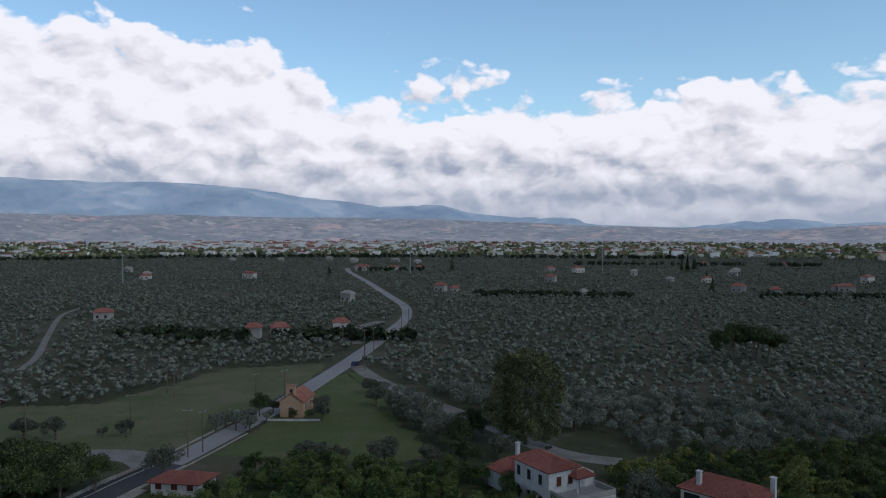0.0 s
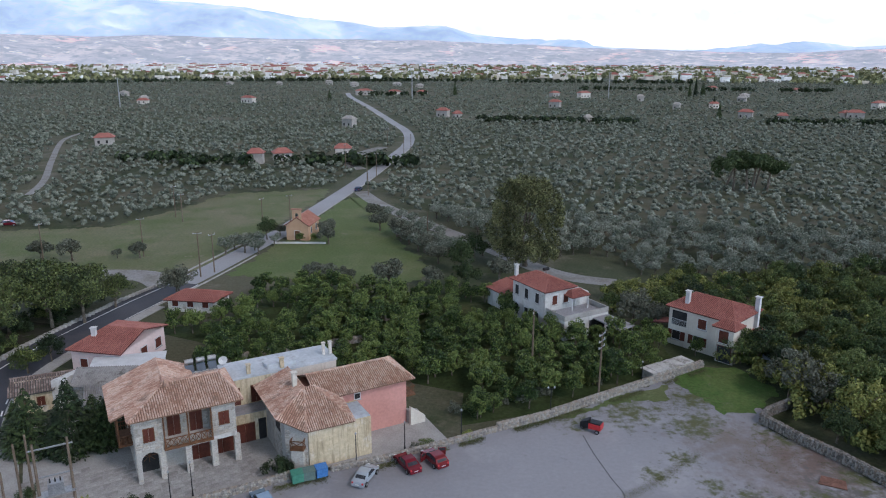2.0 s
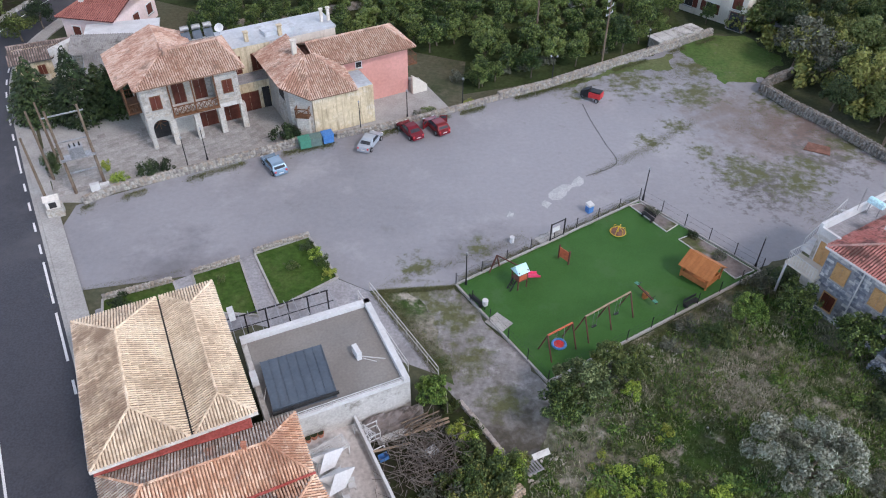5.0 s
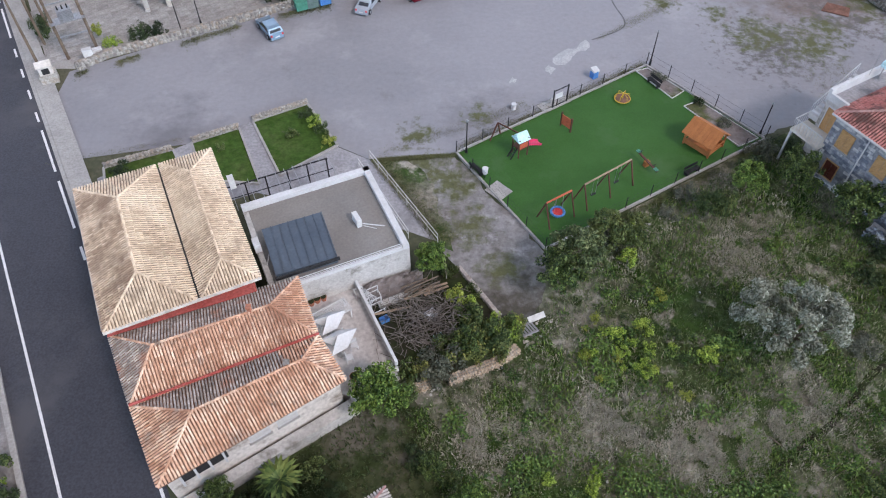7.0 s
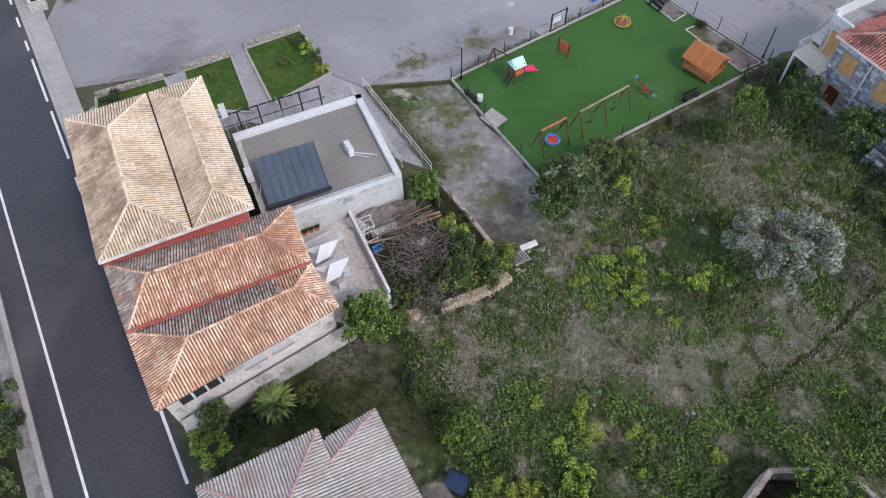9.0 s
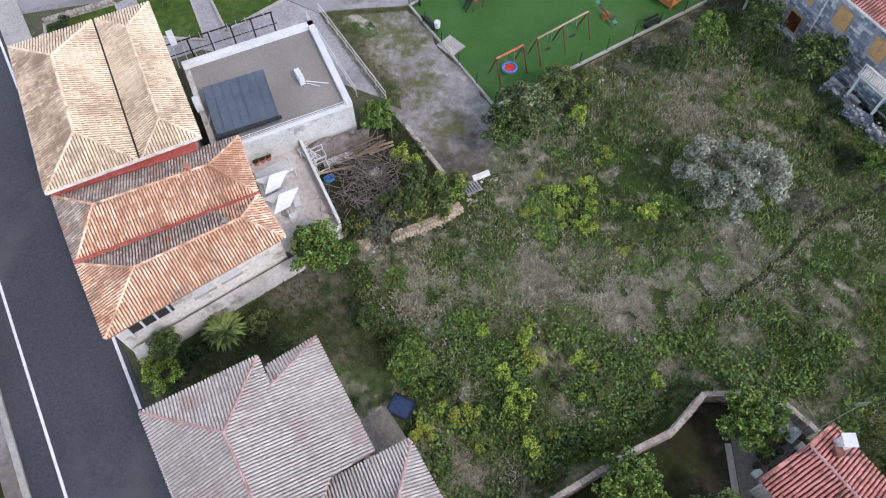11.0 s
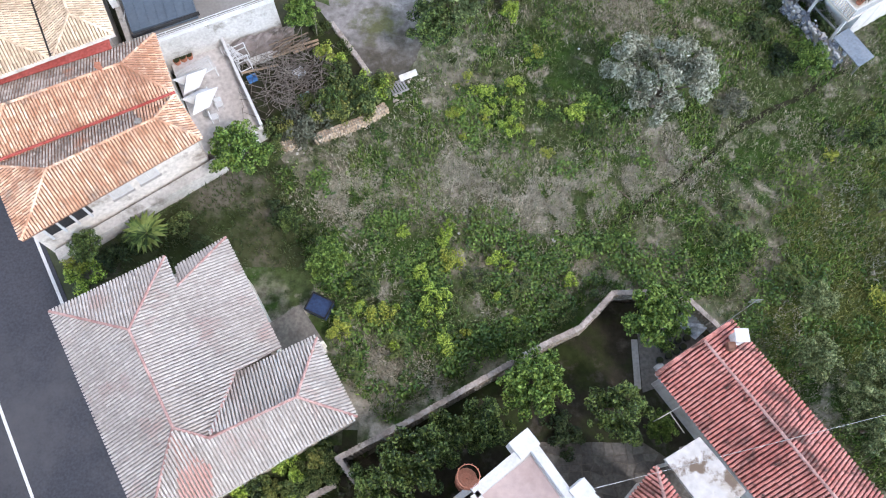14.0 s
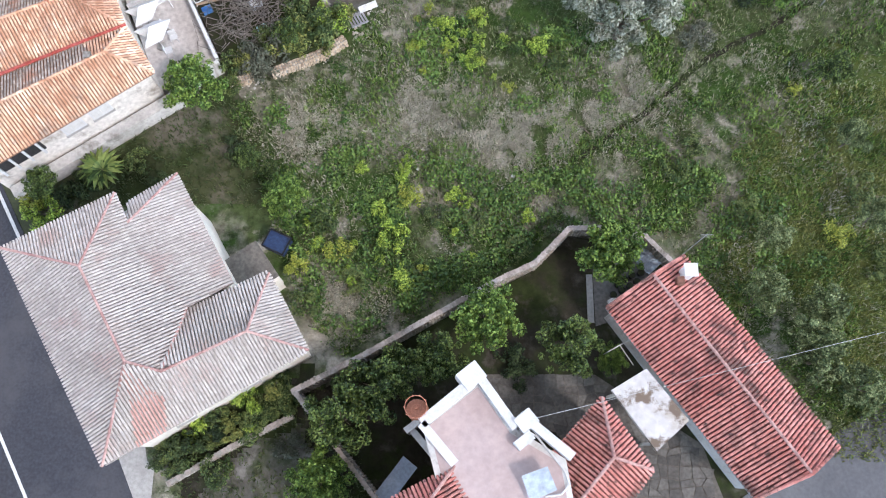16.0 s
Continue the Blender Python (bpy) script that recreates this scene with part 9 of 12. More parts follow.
def rubble_wall(pts, h, w, label, m=None, z0=None, size=0.36, cap=True, name="stone_wall"):
    """A dry wall: a core of mortar with single stones proud on both faces and along the top."""
    wl = thing(name, pose(0, 0, 0), label, "wall", kind="structure")
    core, st = Buf(), Buf()
    for p, q in zip(pts, pts[1:]):
        p, q = Vector(p), Vector(q)
        d = (q - p).normalized()
        s = Vector((-d.y, d.x))
        L = (q - p).length
        za, zb = (land_height(*p), land_height(*q)) if z0 is None else (z0, z0)
        core.prism([tuple(p - s * w * 0.42), tuple(q - s * w * 0.42), tuple(q + s * w * 0.42), tuple(p + s * w * 0.42)], -0.2, [za + h * 0.95, zb + h * 0.95, zb + h * 0.95, za + h * 0.95])
        x = 0.0
        while x < L:
            step = size * rs.uniform(0.7, 1.3)
            c = p + d * (x + step / 2)
            zz = za + (zb - za) * x / L
            n = max(1, int(h / (size * 0.7)))
            for i in range(n):
                for sd in (-1, 1):
                    e = c + s * sd * w * 0.42 + d * rs.uniform(-0.1, 0.1)
                    st.rock((e.x, e.y, zz + (i + 0.5) * h / n), step * 0.52, 0.12, h / n * 0.48, rs)
            if cap:
                k = max(1, int(w / size))
                for i in range(k):
                    e = c + s * ((i + 0.5) / k - 0.5) * w
                    st.rock((e.x, e.y, zz + h * rs.uniform(0.93, 1.03)), step * 0.5, w / k * 0.5, 0.06, rs)
            x += step
    part("core", core, M["wall_core"], wl)
    part("stones", st, m or M["drystone"], wl, kind="stuff")


def mortared_wall(pts, h, w, label, name="garden_wall"):
    """A thin mortared wall: small face stones in a pale core, and a top of flat coping pieces."""
    wl = thing(name, pose(0, 0, 0), label, "wall", kind="structure")
    core, st = Buf(), Buf()
    for p, q in zip(pts, pts[1:]):
        p, q = Vector(p), Vector(q)
        d = (q - p).normalized()
        s = Vector((-d.y, d.x))
        L = (q - p).length
        za, zb = land_height(*p), land_height(*q)
        core.prism([tuple(p - s * w * 0.5 - d * 0.05), tuple(q - s * w * 0.5 + d * 0.05), tuple(q + s * w * 0.5 + d * 0.05), tuple(p + s * w * 0.5 - d * 0.05)], -0.2, [za + h, zb + h, zb + h, za + h])
        x = 0.0
        while x < L:
            step = rs.uniform(0.1, 0.24)
            zz = za + (zb - za) * x / L
            z = 0.06
            while z < h - 0.08:
                hh = rs.uniform(0.09, 0.17)
                for sd in (-1, 1):
                    if rs.random() < 0.8:
                        e = p + d * (x + step / 2) + s * sd * w * 0.5
                        st.rock((e.x, e.y, zz + z + hh / 2), step * 0.46, 0.05, hh * 0.45, rs)
                z += hh
            x += step
        x = 0.0
        while x < L - 0.05:
            step = min(rs.uniform(0.3, 0.7), L - x)
            a, c = p + d * x, p + d * (x + step - 0.015)
            zz = za + (zb - za) * x / L + h
            o, i = w * rs.uniform(0.46, 0.56), w * rs.uniform(0.46, 0.56)
            part("coping", Buf().prism([tuple(a - s * o), tuple(c - s * o * rs.uniform(0.9, 1.08)), tuple(c + s * i * rs.uniform(0.9, 1.08)), tuple(a + s * i)], zz, zz + rs.uniform(0.03, 0.07)), M["coping"], wl)
            x += step
    part("core", core, M["wall_core"], wl)
    part("stones", st, M["drystone"], wl, kind="stuff")


M["ruin_stone"] = mat("pinkish_ruin_stone", [(0.33, 0.255, 0.19), (0.52, 0.44, 0.35), (0.46, 0.36, 0.26)], scale=1.6, fine=8, island=0.7, grain=0.25, bump=0.4)
M["tarp"] = mat("pale_blue_tarp", [(0.36, 0.42, 0.50), (0.55, 0.60, 0.66)], scale=2.0, fine=7, rough=0.5)
M["coping"] = mat("weathered_pinkish_mortar", [(0.27, 0.232, 0.208), (0.40, 0.355, 0.325)], scale=1.5, fine=7, grain=0.22, objrand=0.35, stain=[((0.17, 0.155, 0.13), 1.3, 0.60, 0.05)])
rubble_wall([(-32.6, 51.4), (-30.4, 53.3), (-24.0, 56.6), (-17.8, 59.8), (-14.6, 61.7)], 0.75, 0.45, "low rubble-stone wall of the forecourt")
rubble_wall([(-11.0, 62.9), (-5.6, 65.0), (1.0, 68.3), (6.0, 71.0)], 0.55, 0.5, "low rubble-stone wall along the parking lot")
rubble_wall([(6.0, 71.0), (11.5, 73.6), (18.2, 77.9), (24.6, 81.9), (34.2, 88.0)], 0.9, 0.55, "long pale rubble-stone wall round the lot")
rubble_wall([(40.6, 76.7), (37.1, 74.5), (35.8, 73.0), (37.7, 69.0), (40.2, 65.3), (43.4, 59.2), (48.0, 51.5)], 1.15, 0.5, "weathered rubble-stone wall of the east yard", m=M["dark_stone"])
mortared_wall([(3.4, 1.35), (6.9, 3.2), (11.3, 5.75), (14.2, 7.4), (16.1, 8.3), (17.2, 9.4), (18.05, 10.3), (20.0, 10.35), (22.2, 9.85), (23.5, 8.4)], 1.7, 0.26, "curving old stone garden wall with mortared top")
mortared_wall([(3.6, 1.3), (5.4, -0.9), (7.5, -3.4), (10.0, -6.5)], 1.9, 0.2, "thin mortared stone garden wall beside the house")
mortared_wall([(1.3, 29.0), (3.9, 25.1)], 0.9, 0.26, "short concrete-topped wall beside the dirt lane")
rubble_wall([(-1.5, 20.1), (-0.4, 20.5)], 0.35, 0.6, "collapsed heap of pale stones", m=M["ruin_stone"], z0=0.0, size=0.17)
rubble_wall([(0.6, 20.7), (2.2, 21.3), (3.6, 21.95), (4.9, 22.9)], 0.5, 0.6, "ruined low stone wall in the weeds", m=M["ruin_stone"], z0=0.0, size=0.17)
rubble_wall([(-22.0, 78.5), (-14.0, 82.5), (-8.0, 86.5)], 1.2, 0.5, "old stone wall in the orchard", z0=0.0, size=0.6)
rubble_wall([(-32.0, 87.5), (-20.0, 92.5), (-9.0, 97.0)], 1.0, 0.5, "orchard terrace stone wall", z0=0.0, size=0.7)
rubble_wall([(-10.0, 104.0), (-2.0, 108.0)], 0.9, 0.4, "stone wall between orchard plots", z0=0.0, size=0.7)
rubble_wall([(-59.5, 84.0), (-58.6, 93.0), (-56.3, 102.5), (-53.4, 113.0), (-50.8, 120.0)], 0.5, 0.25, "low pale wall along the far side of the road", m=M["concrete"], z0=0.0, size=0.8, cap=False)
for p, q in (((-26.4, 39.2), (-21.6, 41.3)), ((-20.2, 42.2), (-16.8, 43.9)), ((-15.8, 44.8), (-11.6, 47.0))):
    rubble_wall([p, q], 0.4, 0.34, "low rubble-stone wall at the lawn's edge", z0=0.02, size=0.24)
# low lean-to at the wall's corner
lt = thing("stone_hut", pose(28.9, 85.7, 0, 0, 0, 31), "long low stone hut with broken slab roof", "hut")
part("wall", Buf().box(-3.5, 3.5, -0.9, 0.9, 0, 1.25), M["drystone"], lt)
for i in range(9):
    part("roof_slab", Buf().box(-3.75 + i * 0.84, -2.96 + i * 0.84, -1.15 + 0.06 * (i % 3), 1.1, 1.25 + 0.03 * (i % 2), 1.34 + 0.03 * (i % 2)), M["stain_shade_wall"], lt)
cp_ = thing("garden_canopy", pose(43.1, 85.9, 0, 0, 0, -29), "flat pale sheet canopy on posts beside the trees", "canopy")
part("sheet", Buf().prism([(-1.9, -0.7), (1.9, -0.7), (1.9, 0.7), (-1.9, 0.7)], [1.95, 1.95, 2.1, 2.1], [2.0, 2.0, 2.15, 2.15]), M["zinc_pale"], cp_)
for x in (-1.7, 1.7):
    for y in (-0.55, 0.55):
        part("post", Buf().beam((x, y, 0), (x, y, 1.97), 0.09), M["wood"], cp_)

# loose stones, planks and litter in the field and the yard behind the courtyard
st = Buf()
for x, y, n, sp in ((-1.0, 20.2, 40, 0.6), (3.4, 21.9, 30, 0.8), (5.9, 23.6, 34, 0.45), (7.0, 25.2, 16, 0.5), (14.5, 33.5, 30, 1.3), (15.8, 34.3, 20, 1.2)):
    for _ in range(n):
        r = rs.uniform(0.04, 0.13)
        st.rock((x + rs.gauss(0, sp), y + rs.gauss(0, sp * 0.5), r * 0.4), r, r * rs.uniform(0.6, 1), r * 0.6, rs)
solid("loose_stones", st, M["stone"], "scattered pale stones in the grass", "stones", kind="stuff")
pal = thing("broken_pallet", pose(5.7, 24.5, 0.25, 0, 18, 115), "grey broken wooden pallet on the grass", "pallet")
for i in range(6):
    part("board", Buf().box(-0.6, 0.6, -0.55 + i * 0.19, -0.43 + i * 0.19, 0, 0.03), M["flag"], pal)
for x in (-0.5, 0.5):
    part("batten", Buf().box(x - 0.05, x + 0.05, -0.56, 0.56, -0.08, 0), M["flag"], pal)
solid("broken_white_board", Buf().box(-0.6, 0.6, -0.2, 0.2, 0, 0.06), M["white_wall"], "white painted board lying in the weeds", "board", m=pose(6.35, 25.35, 0.3, 25, 0, 25))
fl = thing("fallen_branch", pose(19.4, 17.1, 0.08, 0, 0, -35), "pale dry fallen branch on the grass", "branch")
part("limb", Buf().tube((-0.9, 0, 0), (0, 0.1, 0.08), 0.07, 0.06, 6).tube((0, 0.1, 0.08), (0.9, -0.05, 0.03), 0.06, 0.03, 6), M["bark"], fl)
part("twig", Buf().tube((-0.4, 0.05, 0.05), (-0.7, 0.5, 0.1), 0.03, 0.015, 5), M["bark"], fl)
for x, y, r in ((15.2, 14.05, 0.13), (9.6, 14.5, 0.09), (26.3, 26.6, 0.12), (24.2, 14.2, 0.1), (17.5, 27.6, 0.09), (12.2, 19.2, 0.08)):
    solid("white_stone", Buf().rock((0, 0, r * 0.6), r, r, r * 0.8, rs), M["white"], "small white stone in the grass", "stone", "white stones", m=pose(x, y, 0.02))
for x, y, a, L in ((-1.3, 26.6, 28, 2.2), (-0.4, 27.2, 24, 2.0), (-0.2, 26.9, 30, 1.8), (-3.0, 25.3, 20, 2.4)):
    solid("timber_plank", Buf().box(-L / 2, L / 2, -0.07, 0.07, 0, 0.06), M["beam_tan"], "loose pale timber plank on the heap", "plank", "planks", m=pose(x, y, 1.0, 4, 6, a))
for x, y in ((-4.3, 26.4), (-4.0, 25.5)):
    ch = thing("scrap_chair", pose(x, y, 0.72, 10, 0, 30), "white metal scrap chair frame", "chair", "scrap chairs")
    part("frame", Buf().beam((-0.4, -0.3, 0.5), (0.4, -0.3, 0.5), 0.05).beam((-0.4, 0.3, 0.5), (0.4, 0.3, 0.5), 0.05).beam((-0.4, -0.3, 0.5), (-0.4, 0.3, 0.5), 0.05).beam((0.4, -0.3, 0.5), (0.4, 0.3, 0.5), 0.05), M["white"], ch)
    part("back", Buf().beam((-0.4, 0.3, 0.5), (-0.4, 0.35, 1.0), 0.05).beam((0.4, 0.3, 0.5), (0.4, 0.35, 1.0), 0.05).beam((-0.4, 0.35, 1.0), (0.4, 0.35, 1.0), 0.05), M["white"], ch)
    for sx in (-0.38, 0.38):
        for sy in (-0.28, 0.28):
            part("leg", Buf().beam((sx, sy, 0), (sx, sy, 0.5), 0.05), M["white"], ch)
for x, y, mt in ((-3.5, 24.7, "blue_plastic"), (0.0, 23.4, "sky_plastic")):
    solid("plastic_crate", Buf().box(-0.3, 0.3, -0.2, 0.2, 0, 0.03).box(-0.3, -0.27, -0.2, 0.2, 0.03, 0.3).box(0.27, 0.3, -0.2, 0.2, 0.03, 0.3).box(-0.27, 0.27, -0.2, -0.17, 0.03, 0.3).box(-0.27, 0.27, 0.17, 0.2, 0.03, 0.3), M[mt], "open plastic crate among the scrap", "crate", "crates", m=pose(x, y, 0.72, 0, 0, 30))
# added mound covering the wall's foot, where flat brown leaf litter lies
hp = Buf()
for i in range(15):
    for j in range(9):
        u, v = i / 14, j / 8
        hp.v.append((-5.5 + 4.4 * u + 0.15 * rs.random(), 26.9 + 1.9 * u - 2.0 * v + 0.15 * rs.random(), 0.66 + 0.5 * max(0.0, 1 - v * 1.15) * (0.75 + 0.5 * rs.random()) * min(1.0, 5 * (1 - u), 5 * u + 0.3)))
hp.f = [(i * 9 + j + 1, i * 9 + j, i * 9 + j + 9, i * 9 + j + 10) for i in range(14) for j in range(8)]
solid("added_mound", hp, M["earth"], "low brown mound added over leaf litter by the wing", "mound")
rng_scrap = random.Random(3)
solid("broken_slab", Buf().prism([(-4.05, 26.0), (-3.1, 26.45), (-2.2, 26.9), (-1.9, 26.45), (-2.9, 26.0), (-3.85, 25.6)][::-1], 0.75, 0.98), M["stain_shade_wall"], "long pale broken concrete slab in the scrap yard", "slab")
for i in range(7):
    x, y, a = -1.2 + rng_scrap.uniform(-0.5, 0.5), 27.1 + rng_scrap.uniform(-0.3, 0.3), 30 + rng_scrap.uniform(-9, 9)
    L = rng_scrap.uniform(0.7, 1.1)
    solid("timber_pole", Buf().tube((-L, 0, 0), (L, 0, 0), 0.06, 0.045, 7), M["pole_wood"], "grey weathered timber pole on the scrap heap", "pole", "scrap poles", m=pose(x, y, 1.0 + 0.06 * i, 0, rng_scrap.uniform(-5, 5), a))
cb = thing("white_cabinet", pose(-0.56, 25.1, 0.72, 6, 4, 40), "pale blue enamel cabinet lying among twigs", "cabinet")
part("body", Buf().box(-0.35, 0.35, -0.25, 0.25, 0, 0.4), M["tarp"], cb)
part("door", Buf().box(-0.3, 0.3, -0.2, 0.2, 0.4, 0.43), M["white"], cb)
part("handle", Buf().box(0.2, 0.25, -0.08, 0.08, 0.43, 0.46), M["grey_metal"], cb)
for i in range(4):
    rk = thing("wire_rack", pose(-5.25 + 0.28 * i, 26.55 - 0.22 * i, 0.75, 0, 0, 25 + 12 * i), "white wire rack stacked by the courtyard wall", "rack", "wire racks")
    part("frame", Buf().beam((-0.3, -0.22, 0.7), (0.3, -0.22, 0.7), 0.04).beam((-0.3, 0.22, 0.7), (0.3, 0.22, 0.7), 0.04).beam((-0.3, -0.22, 0.7), (-0.3, 0.22, 0.7), 0.04).beam((0.3, -0.22, 0.7), (0.3, 0.22, 0.7), 0.04), M["white"], rk)
    for j in range(4):
        part("wire", Buf().beam((-0.3, -0.13 + 0.09 * j, 0.7), (0.3, -0.13 + 0.09 * j, 0.7), 0.02), M["white"], rk)
    for sx in (-0.28, 0.28):
        for sy in (-0.2, 0.2):
            part("leg", Buf().beam((sx, sy, 0), (sx, sy, 0.7), 0.03), M["white"], rk)
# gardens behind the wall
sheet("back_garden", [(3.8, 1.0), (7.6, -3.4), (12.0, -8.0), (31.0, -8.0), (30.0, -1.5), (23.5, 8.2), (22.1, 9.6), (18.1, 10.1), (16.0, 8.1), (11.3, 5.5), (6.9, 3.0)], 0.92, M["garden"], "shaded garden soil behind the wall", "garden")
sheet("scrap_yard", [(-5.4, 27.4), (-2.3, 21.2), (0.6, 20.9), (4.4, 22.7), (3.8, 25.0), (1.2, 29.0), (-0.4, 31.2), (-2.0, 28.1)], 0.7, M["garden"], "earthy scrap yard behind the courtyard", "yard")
sheet("west_yard", [(-9.6, 5.5), (-13.0, 11.5), (-5.0, 18.6), (-2.4, 20.6), (0.2, 17.5), (1.0, 12.0), (-2.6, 12.0), (-5.0, 10.5), (-9.4, 8.0)], 0.025, M["plot"], "earthy garden strip between the houses", "garden")
M["grey_soil"] = ground_mat("dusty_grey_soil", [((0.125, 0.117, 0.105), 1, 0, 1), ((0.055, 0.066, 0.032), 0.4, 0.55, 0.08), ((0.20, 0.19, 0.175), 0.7, 0.60, 0.06)])
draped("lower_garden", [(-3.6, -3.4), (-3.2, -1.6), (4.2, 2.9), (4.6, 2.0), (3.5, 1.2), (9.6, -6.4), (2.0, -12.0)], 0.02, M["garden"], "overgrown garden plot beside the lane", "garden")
draped("earth_plot", [(-1.6, -3.8), (-0.6, -2.1), (1.9, -0.9), (3.7, -0.5), (5.0, -2.2), (3.6, -4.6), (0.2, -5.4)], 0.045, M["grey_soil"], "dusty grey earth of the garden plot", "garden", 0.25)
mortared_wall([(-3.2, -3.2), (0.13, -1.35), (3.2, 0.2)], 0.4, 0.26, "low mossy retaining wall of the garden plot")
ps = thing("garden_paving", pose(0, 0, 0), "dark crazy paving in the garden", "paving", kind="structure")
sheet("paving_bed", [(13.4, 2.4), (13.4, 0.4), (17.0, -0.6), (20.0, -4.4), (25.6, -4.4), (24.6, -1.2), (19.2, 2.4)], 0.945, M["moss_slab"], "dark mortar bed under the crazy paving", "paving")


def node(i, j):
    """A shaken corner of the paving."""
    q = random.Random(i * 131 + j * 17)
    return Vector((13.5 + 0.58 * i + q.uniform(-0.2, 0.2), -4.4 + 0.52 * j + q.uniform(-0.18, 0.18)))


PAVED = [(13.5, 2.3), (13.6, 0.6), (17.0, -0.4), (20.1, -4.2), (25.4, -4.2), (24.4, -1.3), (19.1, 2.2)]
for i in range(21):
    for j in range(14):
        cs = [node(i, j), node(i + 1, j), node(i + 1, j + 1), node(i, j + 1)]
        c = sum(cs, Vector((0, 0))) / 4
        hit = False
        for (ax, ay), (bx, by) in zip(PAVED, PAVED[1:] + PAVED[:1]):
            if (ay > c.y) != (by > c.y) and c.x < (bx - ax) * (c.y - ay) / (by - ay) + ax:
                hit = not hit
        if hit:
            part("paving_stone", Buf().prism([tuple(p.lerp(c, 0.1)) for p in cs], 0.9, 0.965 + 0.02 * rs.random()), M["pave_dark"], ps)
sheet("south_lane", [(26.3, -3.9), (30.6, -1.2), (38.0, 3.0), (41.0, -2.0), (33.0, -8.0), (27.0, -8.0)], 0.95, M["wet_lane"], "dark grey lane beyond the red house", "lane")
solid("garden_path", Buf().prism([(19.02, 7.9), (18.98, 5.2), (19.34, 5.2), (19.36, 7.9)], 0.9, 0.97), M["concrete"], "narrow pale concrete garden path", "path", kind="structure")
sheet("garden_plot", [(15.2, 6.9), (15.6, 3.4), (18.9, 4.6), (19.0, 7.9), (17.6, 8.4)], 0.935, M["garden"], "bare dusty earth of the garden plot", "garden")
sheet("gable_yard", [(19.4, 5.0), (20.0, 5.2), (23.1, 8.0), (22.0, 9.5), (19.4, 8.4)], 0.94, M["pave_dark"], "dark paved yard below the gable", "yard")
tp = Buf()
for i in range(7):
    for j in range(5):
        tp.v.append((-0.75 + i * 0.25, -0.5 + j * 0.25, 0.35 + 0.3 * noise.noise(Vector((i * 0.9, j * 0.9, 2.0))) - 0.12 * abs(j - 2)))
tp.f = [(j + 5 * i, j + 5 * i + 5, j + 5 * i + 6, j + 5 * i + 1) for i in range(6) for j in range(4)]
solid("crumpled_tarp", tp, M["tarp"], "crumpled pale blue tarpaulin over garden junk", "tarpaulin", m=pose(22.35, 8.75, 0.95, 0, 0, -48))
for i, (x, y) in enumerate(((20.7, 7.3), (21.1, 7.55), (21.5, 7.8), (20.9, 6.95), (21.35, 7.2), (21.75, 7.45), (22.0, 7.95), (20.4, 6.7))):
    tb = thing("planting_tub", pose(x, y, 0.94), "dark round plastic planting tub", "tub", "planting tubs")
    part("tub", Buf().tube((0, 0, 0), (0, 0, 0.32), 0.15, 0.2, 12), M["dark"], tb)
    part("soil", Buf().disc((0, 0), 0.17, 0.325, 0.335, 10), M["garden"], tb)
for x, y, mt in ((20.35, 6.35, "white"), (20.75, 5.95, "tarp"), (22.9, 7.7, "white")):
    cr = thing("storage_box", pose(x, y, 0.94, 0, 0, 35), "pale plastic storage box by the house", "box", "storage boxes")
    part("body", Buf().box(-0.22, 0.22, -0.16, 0.16, 0, 0.28), M[mt], cr)
    part("lid", Buf().box(-0.24, 0.24, -0.18, 0.18, 0.28, 0.32), M[mt], cr)
fr = thing("washing_frame", pose(19.6, 3.4, 0.94, 0, 0, 28), "thin white metal drying frame in the garden", "frame")
for x in (0, 1.5):
    part("post", Buf().beam((x, 0, 0), (x, 0, 1.7), 0.05), M["white"], fr)
part("rail", Buf().beam((0, 0, 1.7), (1.5, 0, 1.7), 0.05), M["white"], fr)
part("strut", Buf().beam((0.7, 0, 1.7), (0.9, -1.2, 1.3), 0.04), M["white"], fr)
# drainage ditch: a flat strip whose dark soil colour carries its shadow
DITCH = smooth_line([(18.6, 14.9), (19.3, 15.4), (21.1, 16.7), (23.4, 18.4), (25.3, 20.0), (26.8, 21.4), (28.8, 22.7), (31.6, 24.2), (34.5, 26.2)])
db = Buf()
for i, p in enumerate(DITCH):
    d = (Vector(DITCH[min(i + 1, len(DITCH) - 1)]) - Vector(DITCH[max(i - 1, 0)])).normalized()
    w = 0.05 + 0.30 * min(1.0, i / 8) * (0.55 + 0.9 * abs(noise.noise(Vector((p[0] * 0.7, p[1] * 0.7, 3.3)))))
    wob = 0.22 * noise.noise(Vector((p[0] * 0.5, p[1] * 0.5, 8.0)))
    db.v += [(p[0] - d.y * (wob - w), p[1] + d.x * (wob - w), 0.03), (p[0] - d.y * (wob + w * 0.6), p[1] + d.x * (wob + w * 0.6), 0.03)]
db.f = [(2 * i, 2 * i + 2, 2 * i + 3, 2 * i + 1) for i in range(len(DITCH) - 1)]
solid("ditch_shadow_strip", db, M["garden"], "flat dark soil strip for the shadowed ditch through the field", "ditch", kind="structure")

